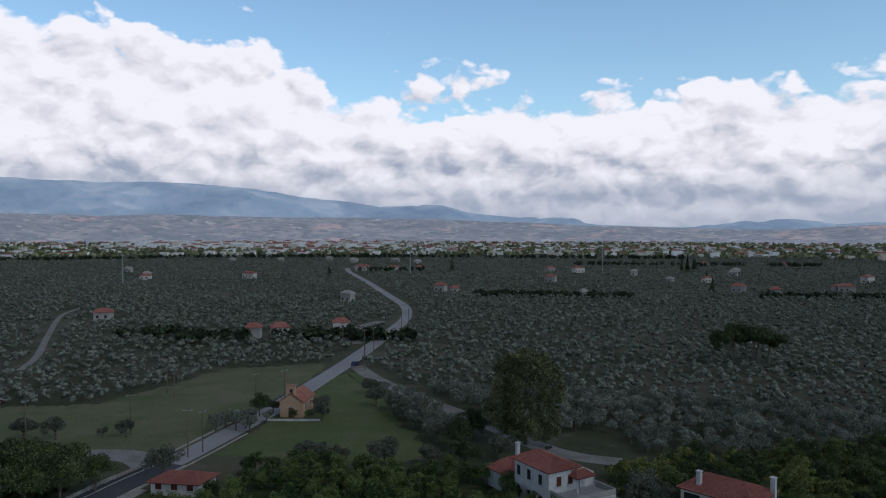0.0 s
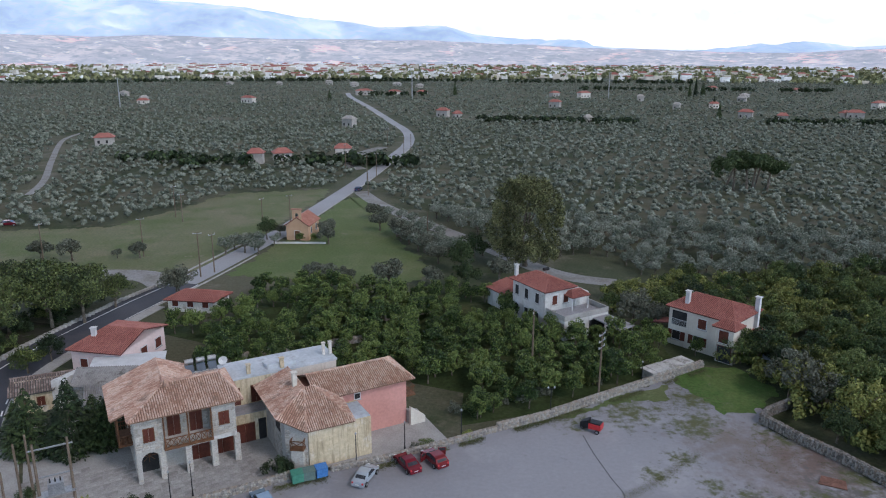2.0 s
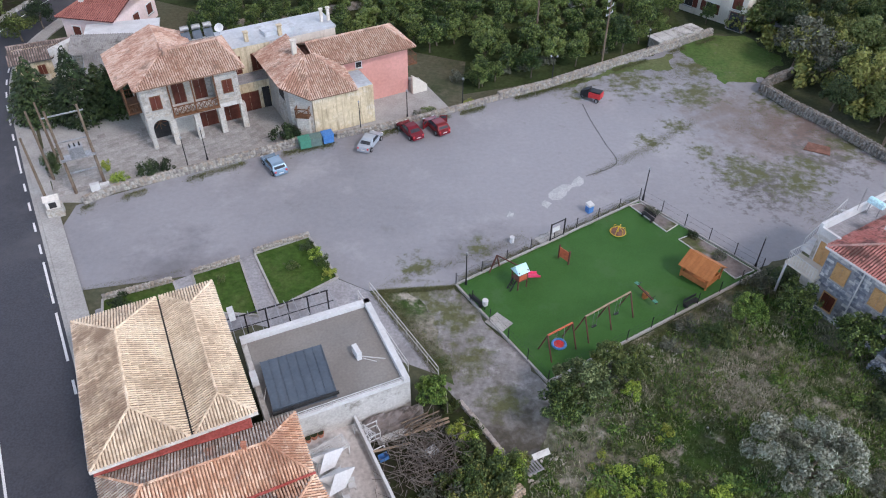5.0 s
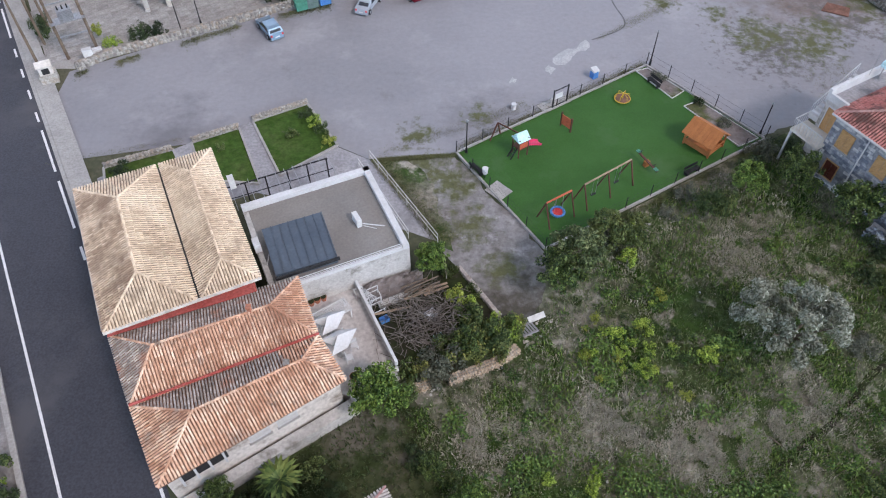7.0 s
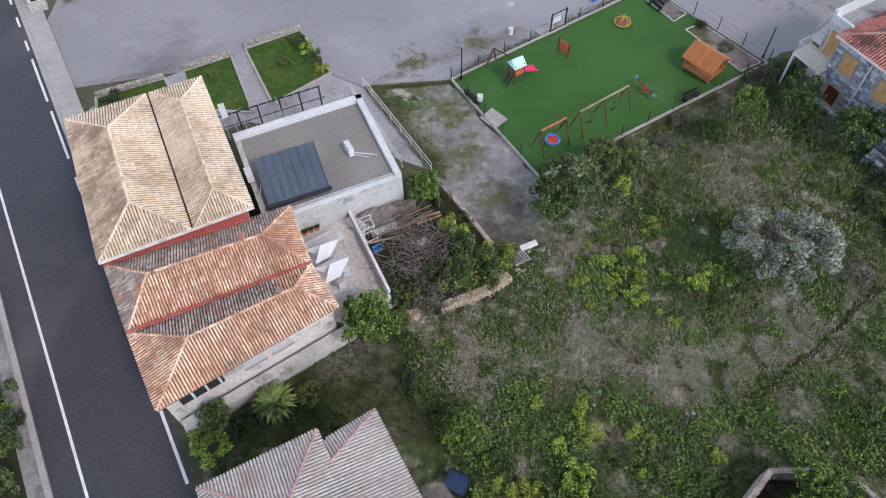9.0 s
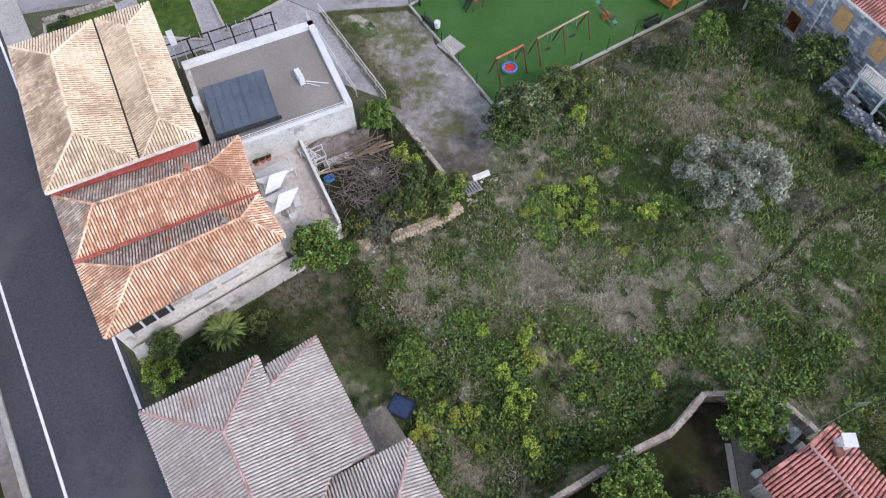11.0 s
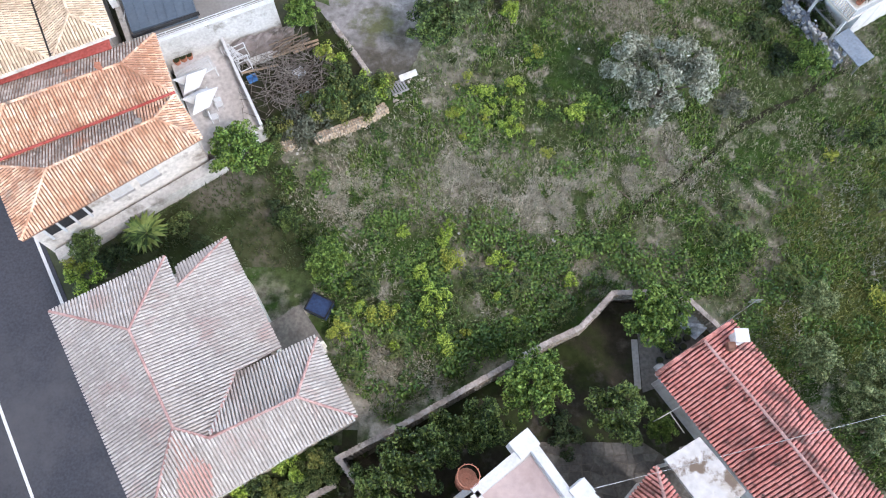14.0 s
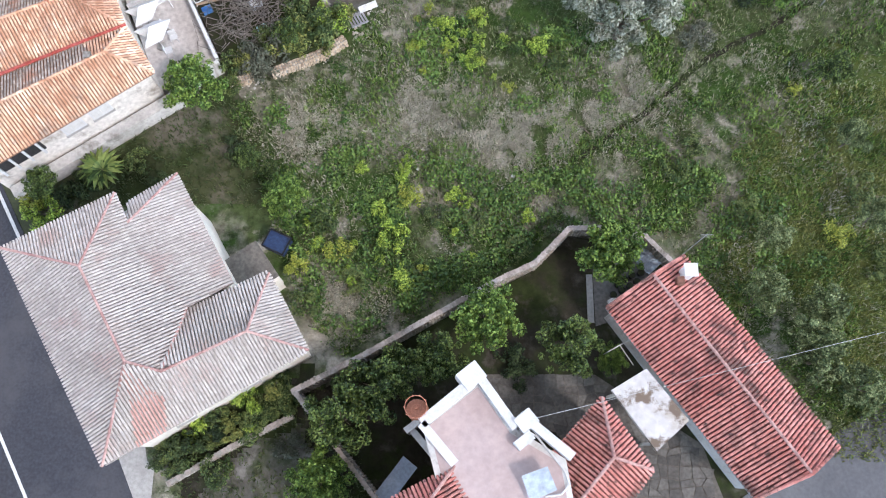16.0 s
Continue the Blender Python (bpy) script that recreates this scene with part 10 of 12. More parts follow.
# paving stones of the forecourt
pv = thing("forecourt_paving", pose(-36, 52, 0, 0, 0, 29), "irregular stone slabs paving the taverna forecourt", "paving", kind="structure")
slab_me = [Buf().prism([(-0.5 * a, -0.5 * b), (0.5 * a, -0.46 * b), (0.48 * a, 0.5 * b), (-0.5 * a, 0.47 * b)], 0, 0.035).mesh("paving_slab", M["pave"]) for a, b in ((0.95, 0.7), (0.8, 0.75), (1.1, 0.6), (0.7, 0.7))]
n_slab = 0
yy = 0.3
while yy < 9.5 and n_slab < 300:
    xx = -1.0 + rs.random()
    while xx < 21 and n_slab < 300:
        if not (6.5 < xx and yy > 9.0):
            part("paving_slab", rs.choice(slab_me), None, pv, at=pose(xx, yy, 0.018 + 0.006 * rs.random(), 0, 0, rs.uniform(-3, 3)))
            n_slab += 1
        xx += rs.uniform(0.98, 1.12)
    yy += 0.8

# ---------------------------------------------------------------- plants
rv = np.random.RandomState(4)


def leaf_quads(centres, radii, n, size, rng, squash=0.8, up=0.35, long=1.5, shell=0.6, loose=0.33):
    """n leaf sprays round the given clumps: corner points of four-sided leaves, leaning outwards."""
    centres, radii = np.asarray(centres, float), np.asarray(radii, float)
    w = radii ** 2
    k = rng.choice(len(centres), n, p=w / w.sum())
    d = rng.normal(size=(n, 3))
    d /= np.linalg.norm(d, axis=1)[:, None]
    r = radii[k] * (shell + (1 - shell) * rng.rand(n) ** 0.5)
    pos = centres[k] + d * r[:, None] * (1, 1, squash)
    nor = d * 1.0 + rng.normal(size=(n, 3)) * loose + (0, 0, up)
    nor /= np.linalg.norm(nor, axis=1)[:, None]
    t = np.cross(nor, rng.normal(size=(n, 3)))
    t /= np.linalg.norm(t, axis=1)[:, None]
    b = np.cross(nor, t)
    s = size * rng.uniform(0.6, 1.3, n)[:, None]
    t, b = t * s * 0.5 * long, b * s * 0.5
    bend = nor * s * 0.18
    v = np.stack([pos - t, pos - b * 0.9 + bend, pos + t, pos + b * 0.9 + bend], 1)
    return v.reshape(-1, 3)


def quads_mesh(name, v, material):
    n = len(v) // 4
    me = bpy.data.meshes.new(name)
    me.vertices.add(4 * n)
    me.vertices.foreach_set("co", np.asarray(v, np.float32).ravel())
    me.loops.add(4 * n)
    me.loops.foreach_set("vertex_index", np.arange(4 * n, dtype=np.int32))
    me.polygons.add(n)
    me.polygons.foreach_set("loop_start", np.arange(0, 4 * n, 4, dtype=np.int32))
    me.materials.append(material)
    me.update(calc_edges=True)
    me.validate()
    return me


def clumps(rng, n, rx, ry, rz, z0, r0, r1):
    """Centres and sizes of leafy clumps filling an uneven crown."""
    d = rng.normal(size=(n, 3))
    d /= np.linalg.norm(d, axis=1)[:, None]
    r = rng.uniform(0.35, 0.95, n)[:, None]
    c = d * r * (rx, ry, rz)
    c[:, 2] = np.abs(c[:, 2]) * 1.2 - rz * 0.25 + z0
    return c, rng.uniform(r0, r1, n)


def trunk_buf(rng, h, r, limbs, spread, reach):
    b = Buf()
    lean = rng.uniform(-0.12, 0.12, 2) * h
    top = (lean[0], lean[1], h)
    b.tube((0, 0, -0.15), (lean[0] * 0.4, lean[1] * 0.4, h * 0.5), r, r * 0.8, 7)
    b.tube((lean[0] * 0.4, lean[1] * 0.4, h * 0.5), top, r * 0.8, r * 0.55, 7)
    for i in range(limbs):
        a = 2 * math.pi * (i + rng.rand() * 0.7) / limbs
        s = spread * rng.uniform(0.6, 1.0)
        m = (top[0] + s * 0.45 * math.cos(a), top[1] + s * 0.45 * math.sin(a), h + reach * 0.4)
        e = (top[0] + s * math.cos(a), top[1] + s * math.sin(a), h + reach * rng.uniform(0.75, 1.1))
        b.tube((top[0], top[1], h - 0.1), m, r * 0.5, r * 0.33, 6)
        b.tube(m, e, r * 0.33, r * 0.1, 5)
    return b


# kind: crown half-width, crown height, crown base, clumps, clump size, leaves, leaf size, leaf material
KINDS = {
    "orange_tree": dict(rx=1.35, rz=1.6, z0=1.7, n=30, cr=(0.22, 0.50), leaves=2300, size=0.13, loose=0.6, mat="leaf_orange", trunk=(0.9, 0.09, 4, 1.0, 1.2)),
    "olive_tree": dict(rx=2.0, rz=1.5, z0=2.4, n=22, cr=(0.5, 0.95), leaves=2600, size=0.2, shell=0.5, loose=0.5, mat="leaf_grey", trunk=(1.3, 0.22, 5, 1.8, 1.8)),
    "grove_olive": dict(rx=1.5, rz=1.1, z0=1.9, n=15, cr=(0.38, 0.75), leaves=1000, size=0.17, shell=0.45, loose=0.45, mat="leaf_olive", trunk=(1.0, 0.18, 4, 1.2, 1.2)),
    "silver_olive": dict(rx=2.9, rz=1.7, z0=1.8, n=60, cr=(0.28, 0.5), leaves=14000, size=0.075, shell=0.3, loose=0.6, long=2.6, mat="leaf_silver", trunk=(0.9, 0.2, 6, 2.0, 1.5)),
    "broadleaf_tree": dict(rx=2.8, rz=2.3, z0=3.2, n=44, cr=(0.4, 0.85), leaves=3300, size=0.19, loose=0.6, mat="leaf_mid", trunk=(1.8, 0.18, 5, 1.8, 2.4)),
    "dark_tree": dict(rx=2.6, rz=2.4, z0=3.0, n=44, cr=(0.4, 0.85), leaves=3300, size=0.19, loose=0.6, mat="leaf_dark", trunk=(1.6, 0.16, 5, 1.6, 2.4)),
    "pine": dict(rx=2.7, rz=1.5, z0=3.0, n=42, cr=(0.4, 0.85), leaves=6500, size=0.14, loose=0.6, mat="leaf_pine", trunk=(1.6, 0.16, 6, 1.6, 2.4)),
    "garden_tree": dict(rx=1.5, rz=1.2, z0=1.9, n=75, cr=(0.14, 0.34), leaves=6200, size=0.088, shell=0.3, loose=0.9, mat="leaf_garden", trunk=(0.9, 0.08, 5, 0.9, 1.2)),
    "lemon_tree": dict(rx=1.45, rz=1.15, z0=1.7, n=72, cr=(0.14, 0.33), leaves=6000, size=0.088, shell=0.3, loose=0.9, mat="leaf_fresh", trunk=(0.8, 0.07, 5, 0.9, 1.1)),
    "young_olive": dict(rx=1.5, rz=1.25, z0=2.0, n=60, cr=(0.14, 0.36), leaves=5200, size=0.085, shell=0.3, loose=0.8, mat="leaf_sage", trunk=(0.9, 0.09, 5, 1.0, 1.2)),
    "fig_tree": dict(rx=1.6, rz=1.05, z0=1.5, n=64, cr=(0.14, 0.34), leaves=4600, size=0.092, shell=0.3, loose=0.9, mat="leaf_mid", trunk=(0.6, 0.08, 5, 1.1, 1.1)),
}
BARK = M["bark"]
CROWNS, TRUNKS = {}, {}
for kname, k in KINDS.items():
    CROWNS[kname], TRUNKS[kname] = [], []
    for i in range(5 if kname in ("orange_tree", "grove_olive", "broadleaf_tree") else 3):
        c, r = clumps(rv, k["n"], k["rx"], k["rx"], k["rz"], k["z0"], *k["cr"])
        CROWNS[kname].append(quads_mesh("crown", leaf_quads(c, r, k["leaves"], k["size"], rv, shell=k.get("shell", 0.6), loose=k.get("loose", 0.33), long=k.get("long", 1.5)), M[k["mat"]]))
        h, tr, limbs, spread, reach = k["trunk"]
        TRUNKS[kname].append(trunk_buf(rv, h, tr, limbs, spread, reach).mesh("trunk", BARK, True))
for kname, base, mt in (("green_shrub_tree", "broadleaf_tree", "leaf_thicket"), ("grey_tree", "broadleaf_tree", "leaf_grey")):
    CROWNS[kname], TRUNKS[kname] = [], TRUNKS[base]
    k = KINDS[base]
    for i in range(3):
        c, r = clumps(rv, k["n"], k["rx"], k["rx"], k["rz"], k["z0"] * 0.85, *k["cr"])
        CROWNS[kname].append(quads_mesh("crown", leaf_quads(c, r, k["leaves"], k["size"], rv, loose=0.6), M[mt]))
NAMES = {"grey_tree": "broadleaf_tree", "green_shrub_tree": "broadleaf_tree", "dark_tree": "broadleaf_tree", "silver_olive": "olive_tree", "grove_olive": "olive_tree"}


def plant(kind, x, y, s, label, category="tree", group="", name=None, z=None):
    t = thing(name or NAMES.get(kind, kind), pose(x, y, land_height(x, y) if z is None else z, 0, 0, rv.uniform(0, 360)) @ Matrix.Diagonal((s, s, s * rv.uniform(0.9, 1.12), 1)), label, category, group)
    i = rv.randint(len(CROWNS[kind]))
    part("crown", CROWNS[kind][i], None, t)
    part("trunk", TRUNKS[kind][i % len(TRUNKS[kind])], None, t)
    return t


def near_line(x, y, pts, w):
    for p, q in zip(pts, pts[1:]):
        ax, ay, bx, by = p[0], p[1], q[0], q[1]
        L2 = max(1e-9, (bx - ax) ** 2 + (by - ay) ** 2)
        t = min(1, max(0, ((x - ax) * (bx - ax) + (y - ay) * (by - ay)) / L2))
        if (ax + t * (bx - ax) - x) ** 2 + (ay + t * (by - ay) - y) ** 2 < w * w:
            return True
    return False


MEADOWS = [[(-48.6, 123.5), (-41.6, 157.0), (-33.8, 205.0), (-36.0, 216.0), (-63.0, 207.0), (-70.0, 185.0), (-80.0, 165.0), (-135.0, 160.0), (-135.0, 100.0), (-62.0, 120.0)], [(-40.2, 127.5), (-8.0, 122.0), (-1.0, 130.0), (-9.5, 152.0), (-13.5, 172.0), (-22.0, 200.0), (-27.5, 204.0), (-34.3, 157.0)]]
LANES = [[(-25.0, 212.0), (-3.4, 168.5), (6.8, 152.6), (17.5, 134.0), (31.0, 124.0)], [(-120.0, 205.0), (-128.6, 229.4), (-178.0, 338.0), (-185.0, 372.0)], [(-29.5, 254.0), (-36.0, 280.0), (-27.0, 318.0)]]
COARSE_ROAD = ROAD_FAR[::3] + [ROAD_FAR[-1]]
HOUSES = [(x, y, max(w, d)) for x, y, w, d, *_ in FAR]

# citrus orchard between the taverna and the white houses
ORCHARD = [(-44.0, 100.0), (-33.5, 95.0), (-31.0, 84.0), (-16.5, 79.5), (-7.0, 84.0), (2.5, 80.0), (2.0, 72.0), (11.0, 75.0), (18.0, 79.5), (26.0, 84.5), (31.0, 91.0), (31.0, 99.0), (25.5, 97.0), (17.0, 98.5), (13.5, 103.0), (9.0, 110.0), (5.5, 118.0), (-33.0, 119.0), (-33.0, 104.5)]
sheet("orchard_floor", ORCHARD, 0.01, M["orchard_floor"], "green weedy floor of the orchard", "orchard")
rows, rest = [], []
y = 71.0
while y < 119:
    x = -45.0
    while x < 33:
        px, py = x + rv.uniform(-0.6, 0.6), y + rv.uniform(-0.6, 0.6)
        if inside(px, py, ORCHARD) and not (1.5 < px < 8.5 and 102 < py < 111) and not (-30 < px < -24 and 100 < py < 108) and not (-1 < px < 3.5 and 76 < py < 83):
            rows.append((px, py))
        x += 2.9
    y += 2.8
rows.sort(key=lambda p: p[1])
for px, py in rows[:300]:
    plant("orange_tree", px, py, rv.uniform(0.8, 1.35), "dense dark green orange tree in the orchard", group="orchard trees")
for px, py in rows[300:]:
    c, r = clumps(rv, 14, 1.4, 1.4, 1.5, 1.7, 0.3, 0.6)
    rest.append(leaf_quads(c, r, 520, 0.22, rv, loose=0.6) * rv.uniform(0.85, 1.15) + (px, py, 0))
if rest:
    tagged(new("orchard", quads_mesh("orchard", np.concatenate(rest), M["leaf_orange"])), "far rows of dark green orange trees", "orchard", kind="stuff")

# mixed trees east of the yard and round the pale houses
EAST = [(36.5, 90.0), (41.0, 79.0), (39.6, 73.0), (42.6, 66.5), (47.0, 58.5), (112.0, 96.0), (112.0, 136.0), (40.0, 122.0), (26.0, 117.0), (27.0, 106.5), (37.5, 104.5), (46.8, 96.5), (43.5, 89.0)]
kinds = ["broadleaf_tree", "green_shrub_tree", "dark_tree", "green_shrub_tree", "orange_tree", "broadleaf_tree", "dark_tree"]
y = 56.0
while y < 137:
    x = 26.0
    while x < 112:
        px, py = x + rv.uniform(-1.8, 1.8), y + rv.uniform(-1.8, 1.8)
        if inside(px, py, EAST):
            kd = kinds[rv.randint(len(kinds))]
            plant(kd, px, py, rv.uniform(0.55, 0.95) if py > 92 else rv.uniform(0.65, 1.05), {"grey_tree": "grey-green tree in the thicket", "dark_tree": "dark green tree in the thicket", "green_shrub_tree": "fresh green tree in the thicket", "orange_tree": "small dark citrus tree"}.get(kd, "broad green tree in the thicket"), group="thicket trees")
        x += 4.0
    y += 4.0

ug = []
bush = []
for i in range(8):
    c, r = clumps(rv, 7, 1.2, 1.2, 0.9, 1.0, 0.35, 0.7)
    bush.append(leaf_quads(c, r, 150, 0.3, rv))
n_bush = 0
while n_bush < 900:
    px, py = rv.uniform(26, 112), rv.uniform(56, 137)
    if inside(px, py, EAST):
        a, k = rv.uniform(0, 6.28), rv.uniform(0.7, 1.4)
        b = bush[rv.randint(8)]
        ug.append(np.stack([(b[:, 0] * math.cos(a) - b[:, 1] * math.sin(a)) * k + px, (b[:, 0] * math.sin(a) + b[:, 1] * math.cos(a)) * k + py, b[:, 2] * k], 1))
        n_bush += 1
tagged(new("undergrowth", quads_mesh("undergrowth", np.concatenate(ug), M["leaf_thicket"])), "olive-green undergrowth between the trees", "bushes", kind="stuff")
# single trees of the village
for x, y, s, kd, lab in (
        (29.0, 103.5, 1.2, "grey_tree", "grey-green olive beside the white house"), (31.5, 100.5, 1.0, "grey_tree", "grey-green olive beside the white house"), (34.5, 91.5, 0.9, "orange_tree", "round dark shrub tree below the cream house"), (41.5, 87.8, 0.95, "dark_tree", "dark tree beside the cream house"), (42.0, 79.5, 1.2, "grey_tree", "grey olive behind the yard wall"), (45.5, 71.0, 1.1, "green_shrub_tree", "fresh green tree behind the yard wall"),
        (48.5, 66.0, 1.1, "dark_tree", "dark tree behind the yard wall"), (44.8, 75.5, 1.05, "grey_tree", "grey olive behind the yard wall"), (4.3, 73.9, 1.0, "orange_tree", "dense green bush by the lot wall"), (5.8, 75.0, 0.9, "orange_tree", "dense green bush by the lot wall"), (-20.2, 120.5, 1.15, "olive_tree", "grey olive tree at the meadow's edge"), (-23.0, 123.2, 1.0, "olive_tree", "grey olive tree at the meadow's edge"), (-17.5, 121.5, 0.9, "olive_tree", "grey olive tree at the meadow's edge"),
        (-9.5, 120.5, 1.3, "olive_tree", "grey olive tree at the meadow's edge"), (-2.0, 121.5, 1.0, "olive_tree", "grey olive tree at the meadow's edge"), (4.0, 120.5, 1.0, "dark_tree", "dark tree by the lane"), (-31.2, 151.8, 0.75, "orange_tree", "clipped green bush in front of the chapel"), (-28.0, 151.6, 0.7, "orange_tree", "clipped green bush in front of the chapel"), (-24.8, 150.5, 1.0, "olive_tree", "olive tree beside the chapel"), (-26.0, 157.0, 1.0, "olive_tree", "olive tree beside the chapel"),
        (-39.0, 154.2, 0.9, "dark_tree", "small dark tree beside the chapel"), (-36.8, 157.5, 0.8, "olive_tree", "olive tree beside the chapel"), (-79.4, 136.8, 1.2, "olive_tree", "single olive tree in the meadow"), (-73.4, 137.0, 1.15, "olive_tree", "single olive tree in the meadow"), (-60.8, 138.9, 0.85, "olive_tree", "single olive tree in the meadow"), (-65.3, 138.8, 0.5, "olive_tree", "small olive tree in the meadow"), (-44.5, 115.5, 1.1, "grey_tree", "grey tree beside the road"), (-46.0, 118.0, 0.8, "olive_tree", "grey tree beside the road"),
        (-53.2, 85.0, 0.8, "green_shrub_tree", "green bush at the road bend"), (-52.0, 88.5, 0.7, "dark_tree", "green bush at the road bend"), (-14.8, 163.0, 1.1, "olive_tree", "olive tree at the meadow's edge"), (-10.5, 157.0, 1.2, "olive_tree", "olive tree at the meadow's edge"), (-7.5, 150.5, 1.1, "olive_tree", "olive tree at the meadow's edge"), (-4.0, 144.0, 1.1, "olive_tree", "olive tree at the meadow's edge"), (-17.5, 176.0, 1.1, "olive_tree", "olive tree at the meadow's edge"),
        (6.0, 138.0, 1.2, "dark_tree", "dark tree by the lane"), (-1.0, 136.0, 1.1, "olive_tree", "olive tree by the lane"), (3.0, 130.0, 1.2, "dark_tree", "dark tree by the lane"), (10.0, 124.0, 1.2, "olive_tree", "olive tree by the lane")):
    plant(kd, x, y, s, lab)
# pines across the road
for x, y, s in ((-54.6, 103.0, 1.75), (-58.5, 101.0, 1.8), (-63.5, 98.5, 1.8), (-61.0, 104.5, 1.9), (-57.5, 108.5, 1.7), (-66.5, 104.0, 1.9), (-53.0, 110.0, 1.35), (-62.5, 92.5, 1.6), (-68.5, 98.0, 1.8), (-72.0, 105.0, 1.9), (-64.0, 110.5, 1.7)):
    plant("pine", x, y, s, "spreading dark green pine across the road", group="roadside pines", name="pine_tree")


def conifer(x, y, h, r, label, mt="leaf_dark"):
    """A dense cone of drooping sprays in uneven tiers."""
    t = thing("cypress", pose(x, y, 0), label, "tree", "dark conifers")
    n = int(2600 * h / 4)
    z = h * (1 - np.sqrt(rv.uniform(0, 1, n))) * 0.97 + 0.2
    a = rv.uniform(0, 6.283, n)
    tier = 0.86 + 0.14 * np.cos(z * 7.0 + a * 2.0) + 0.10 * np.sin(a * 5 + z * 2.3)
    rad = (r * np.minimum(1.0, (1 - z / h) * 1.25) * tier + 0.05) * rv.uniform(0.72, 1.04, n)
    out = np.stack([np.cos(a), np.sin(a), 0 * a], 1)
    pos = out * rad[:, None] + np.stack([0 * z, 0 * z, z], 1)
    side = np.stack([-np.sin(a), np.cos(a), 0 * a], 1) + rv.normal(size=(n, 3)) * 0.3
    down = out * 0.75 + (0, 0, -0.35) + rv.normal(size=(n, 3)) * 0.22
    s = rv.uniform(0.10, 0.2, n)[:, None]
    v = np.stack([pos - down * s, pos - side * s * 0.7, pos + down * s * 1.5, pos + side * s * 0.7], 1)
    part("crown", quads_mesh("crown", v.reshape(-1, 3), M[mt]), None, t)
    part("trunk", Buf().tube((0, 0, -0.1), (0, 0, h * 0.8), 0.16, 0.04), BARK, t)


for x, y, h, r in ((-38.2, 66.6, 8.2, 3.0), (-42.6, 66.6, 7.0, 3.0), (-35.4, 67.8, 5.6, 2.3), (-37.2, 69.4, 5.0, 2.0), (-44.8, 68.0, 4.8, 1.8), (-33.2, 69.5, 4.4, 1.8)):
    conifer(x, y, h, r, "dense dark conifer beside the taverna")
for x, y, h in ((10, 727, 15), (236, 712, 16), (243, 716, 19), (248, 712, 15), (252, 720, 13), (240, 708, 11), (176, 470, 10), (-100, 640, 10), (205, 560, 9)):
    conifer(x, y, h, 1.9, "tall dark cypress among the olive groves")

# the great eucalyptus and the umbrella pine
eu = thing("eucalyptus", pose(15.8, 134.5, 0), "tall eucalyptus with loose brownish-green crown", "tree")
zz = rv.uniform(2.0, 16.8, 240)
rr = 7.4 * np.sqrt(np.maximum(0.05, 1 - ((zz - 8.2) / 9.6) ** 2)) * rv.uniform(0.15, 1.0, 240) ** 0.5
aa = rv.uniform(0, 6.283, 240)
c, r = np.stack([rr * np.cos(aa), rr * np.sin(aa) * 0.85, zz], 1), rv.uniform(0.5, 1.25, 240)
part("crown", quads_mesh("crown", leaf_quads(c, r, 30000, 0.27, rv, squash=1.1, shell=0.3, loose=0.8), M["leaf_euc"]), None, eu)
part("trunk", trunk_buf(rv, 5.5, 0.55, 7, 3.6, 7.5), BARK, eu)
um = thing("umbrella_pine", pose(91.0, 216.0, 0), "broad dark umbrella pine above the groves", "tree")
c = np.stack([rv.uniform(-9.6, 9.6, 60), rv.uniform(-6, 6, 60), rv.uniform(3.4, 6.4, 60)], 1)
c[:, 2] += 4.4 * np.sqrt(np.maximum(0, 1 - (c[:, 0] / 10) ** 2))
part("crown", quads_mesh("crown", leaf_quads(c, rv.uniform(1.1, 1.9, 60), 14000, 0.42, rv, squash=0.8, loose=0.6), M["leaf_dark"]), None, um)
for dx in (-6, -3.5, -0.5, 2, 4, 6):
    part("trunk", Buf().tube((dx, rv.uniform(-3, 3), 0), (dx + 1, rv.uniform(-3, 3), 7), 0.4, 0.25), BARK, um)

# olive groves out to the town
spots = []
y = 128.0
while y < 1120:
    st = 3.6 if y < 235 else 4.4 if y < 430 else 6.0 if y < 640 else 8.6
    half = 0.68 * y + 24
    x = -half
    while x < half:
        px, py = x + rv.uniform(-0.34, 0.34) * st, y + rv.uniform(-0.34, 0.34) * st
        x += st
        if (px < -48 and py < 160) or (py < 141 and px < 34) or inside(px, py, EAST):
            continue
        if any(inside(px, py, m) for m in MEADOWS) or near_line(px, py, COARSE_ROAD, 6.0) or any(near_line(px, py, l, 3.4) for l in LANES):
            continue
        if py > 240 and any((px - hx) ** 2 + (py - hy) ** 2 < (hs * 0.7 + 4) ** 2 or (abs(px - hx) < hs * 0.45 and 0 < hy - py < 8) for hx, hy, hs in HOUSES):
            continue
        if (px - 15.8) ** 2 + (py - 134.5) ** 2 < 60 or rv.rand() < 0.04:
            continue
        spots.append((px, py))
    y += st
spots.sort(key=lambda p: p[1] + 0.25 * abs(p[0]))
for px, py in spots[:300]:
    plant("grove_olive", px, py, rv.uniform(0.8, 1.3), "grey-green olive tree in the grove", group="olive trees")
mid = [p for p in spots[300:] if p[1] < 430]
far = [p for p in spots[300:] if p[1] >= 430]


ICO = bmesh.new()
bmesh.ops.create_icosphere(ICO, subdivisions=1, radius=1.0)
ICO.verts.ensure_lookup_table()
ICO_V = np.array([v.co[:] for v in ICO.verts])
ICO_F = np.array([[v.index for v in f.verts] for f in ICO.faces])
ICO.free()


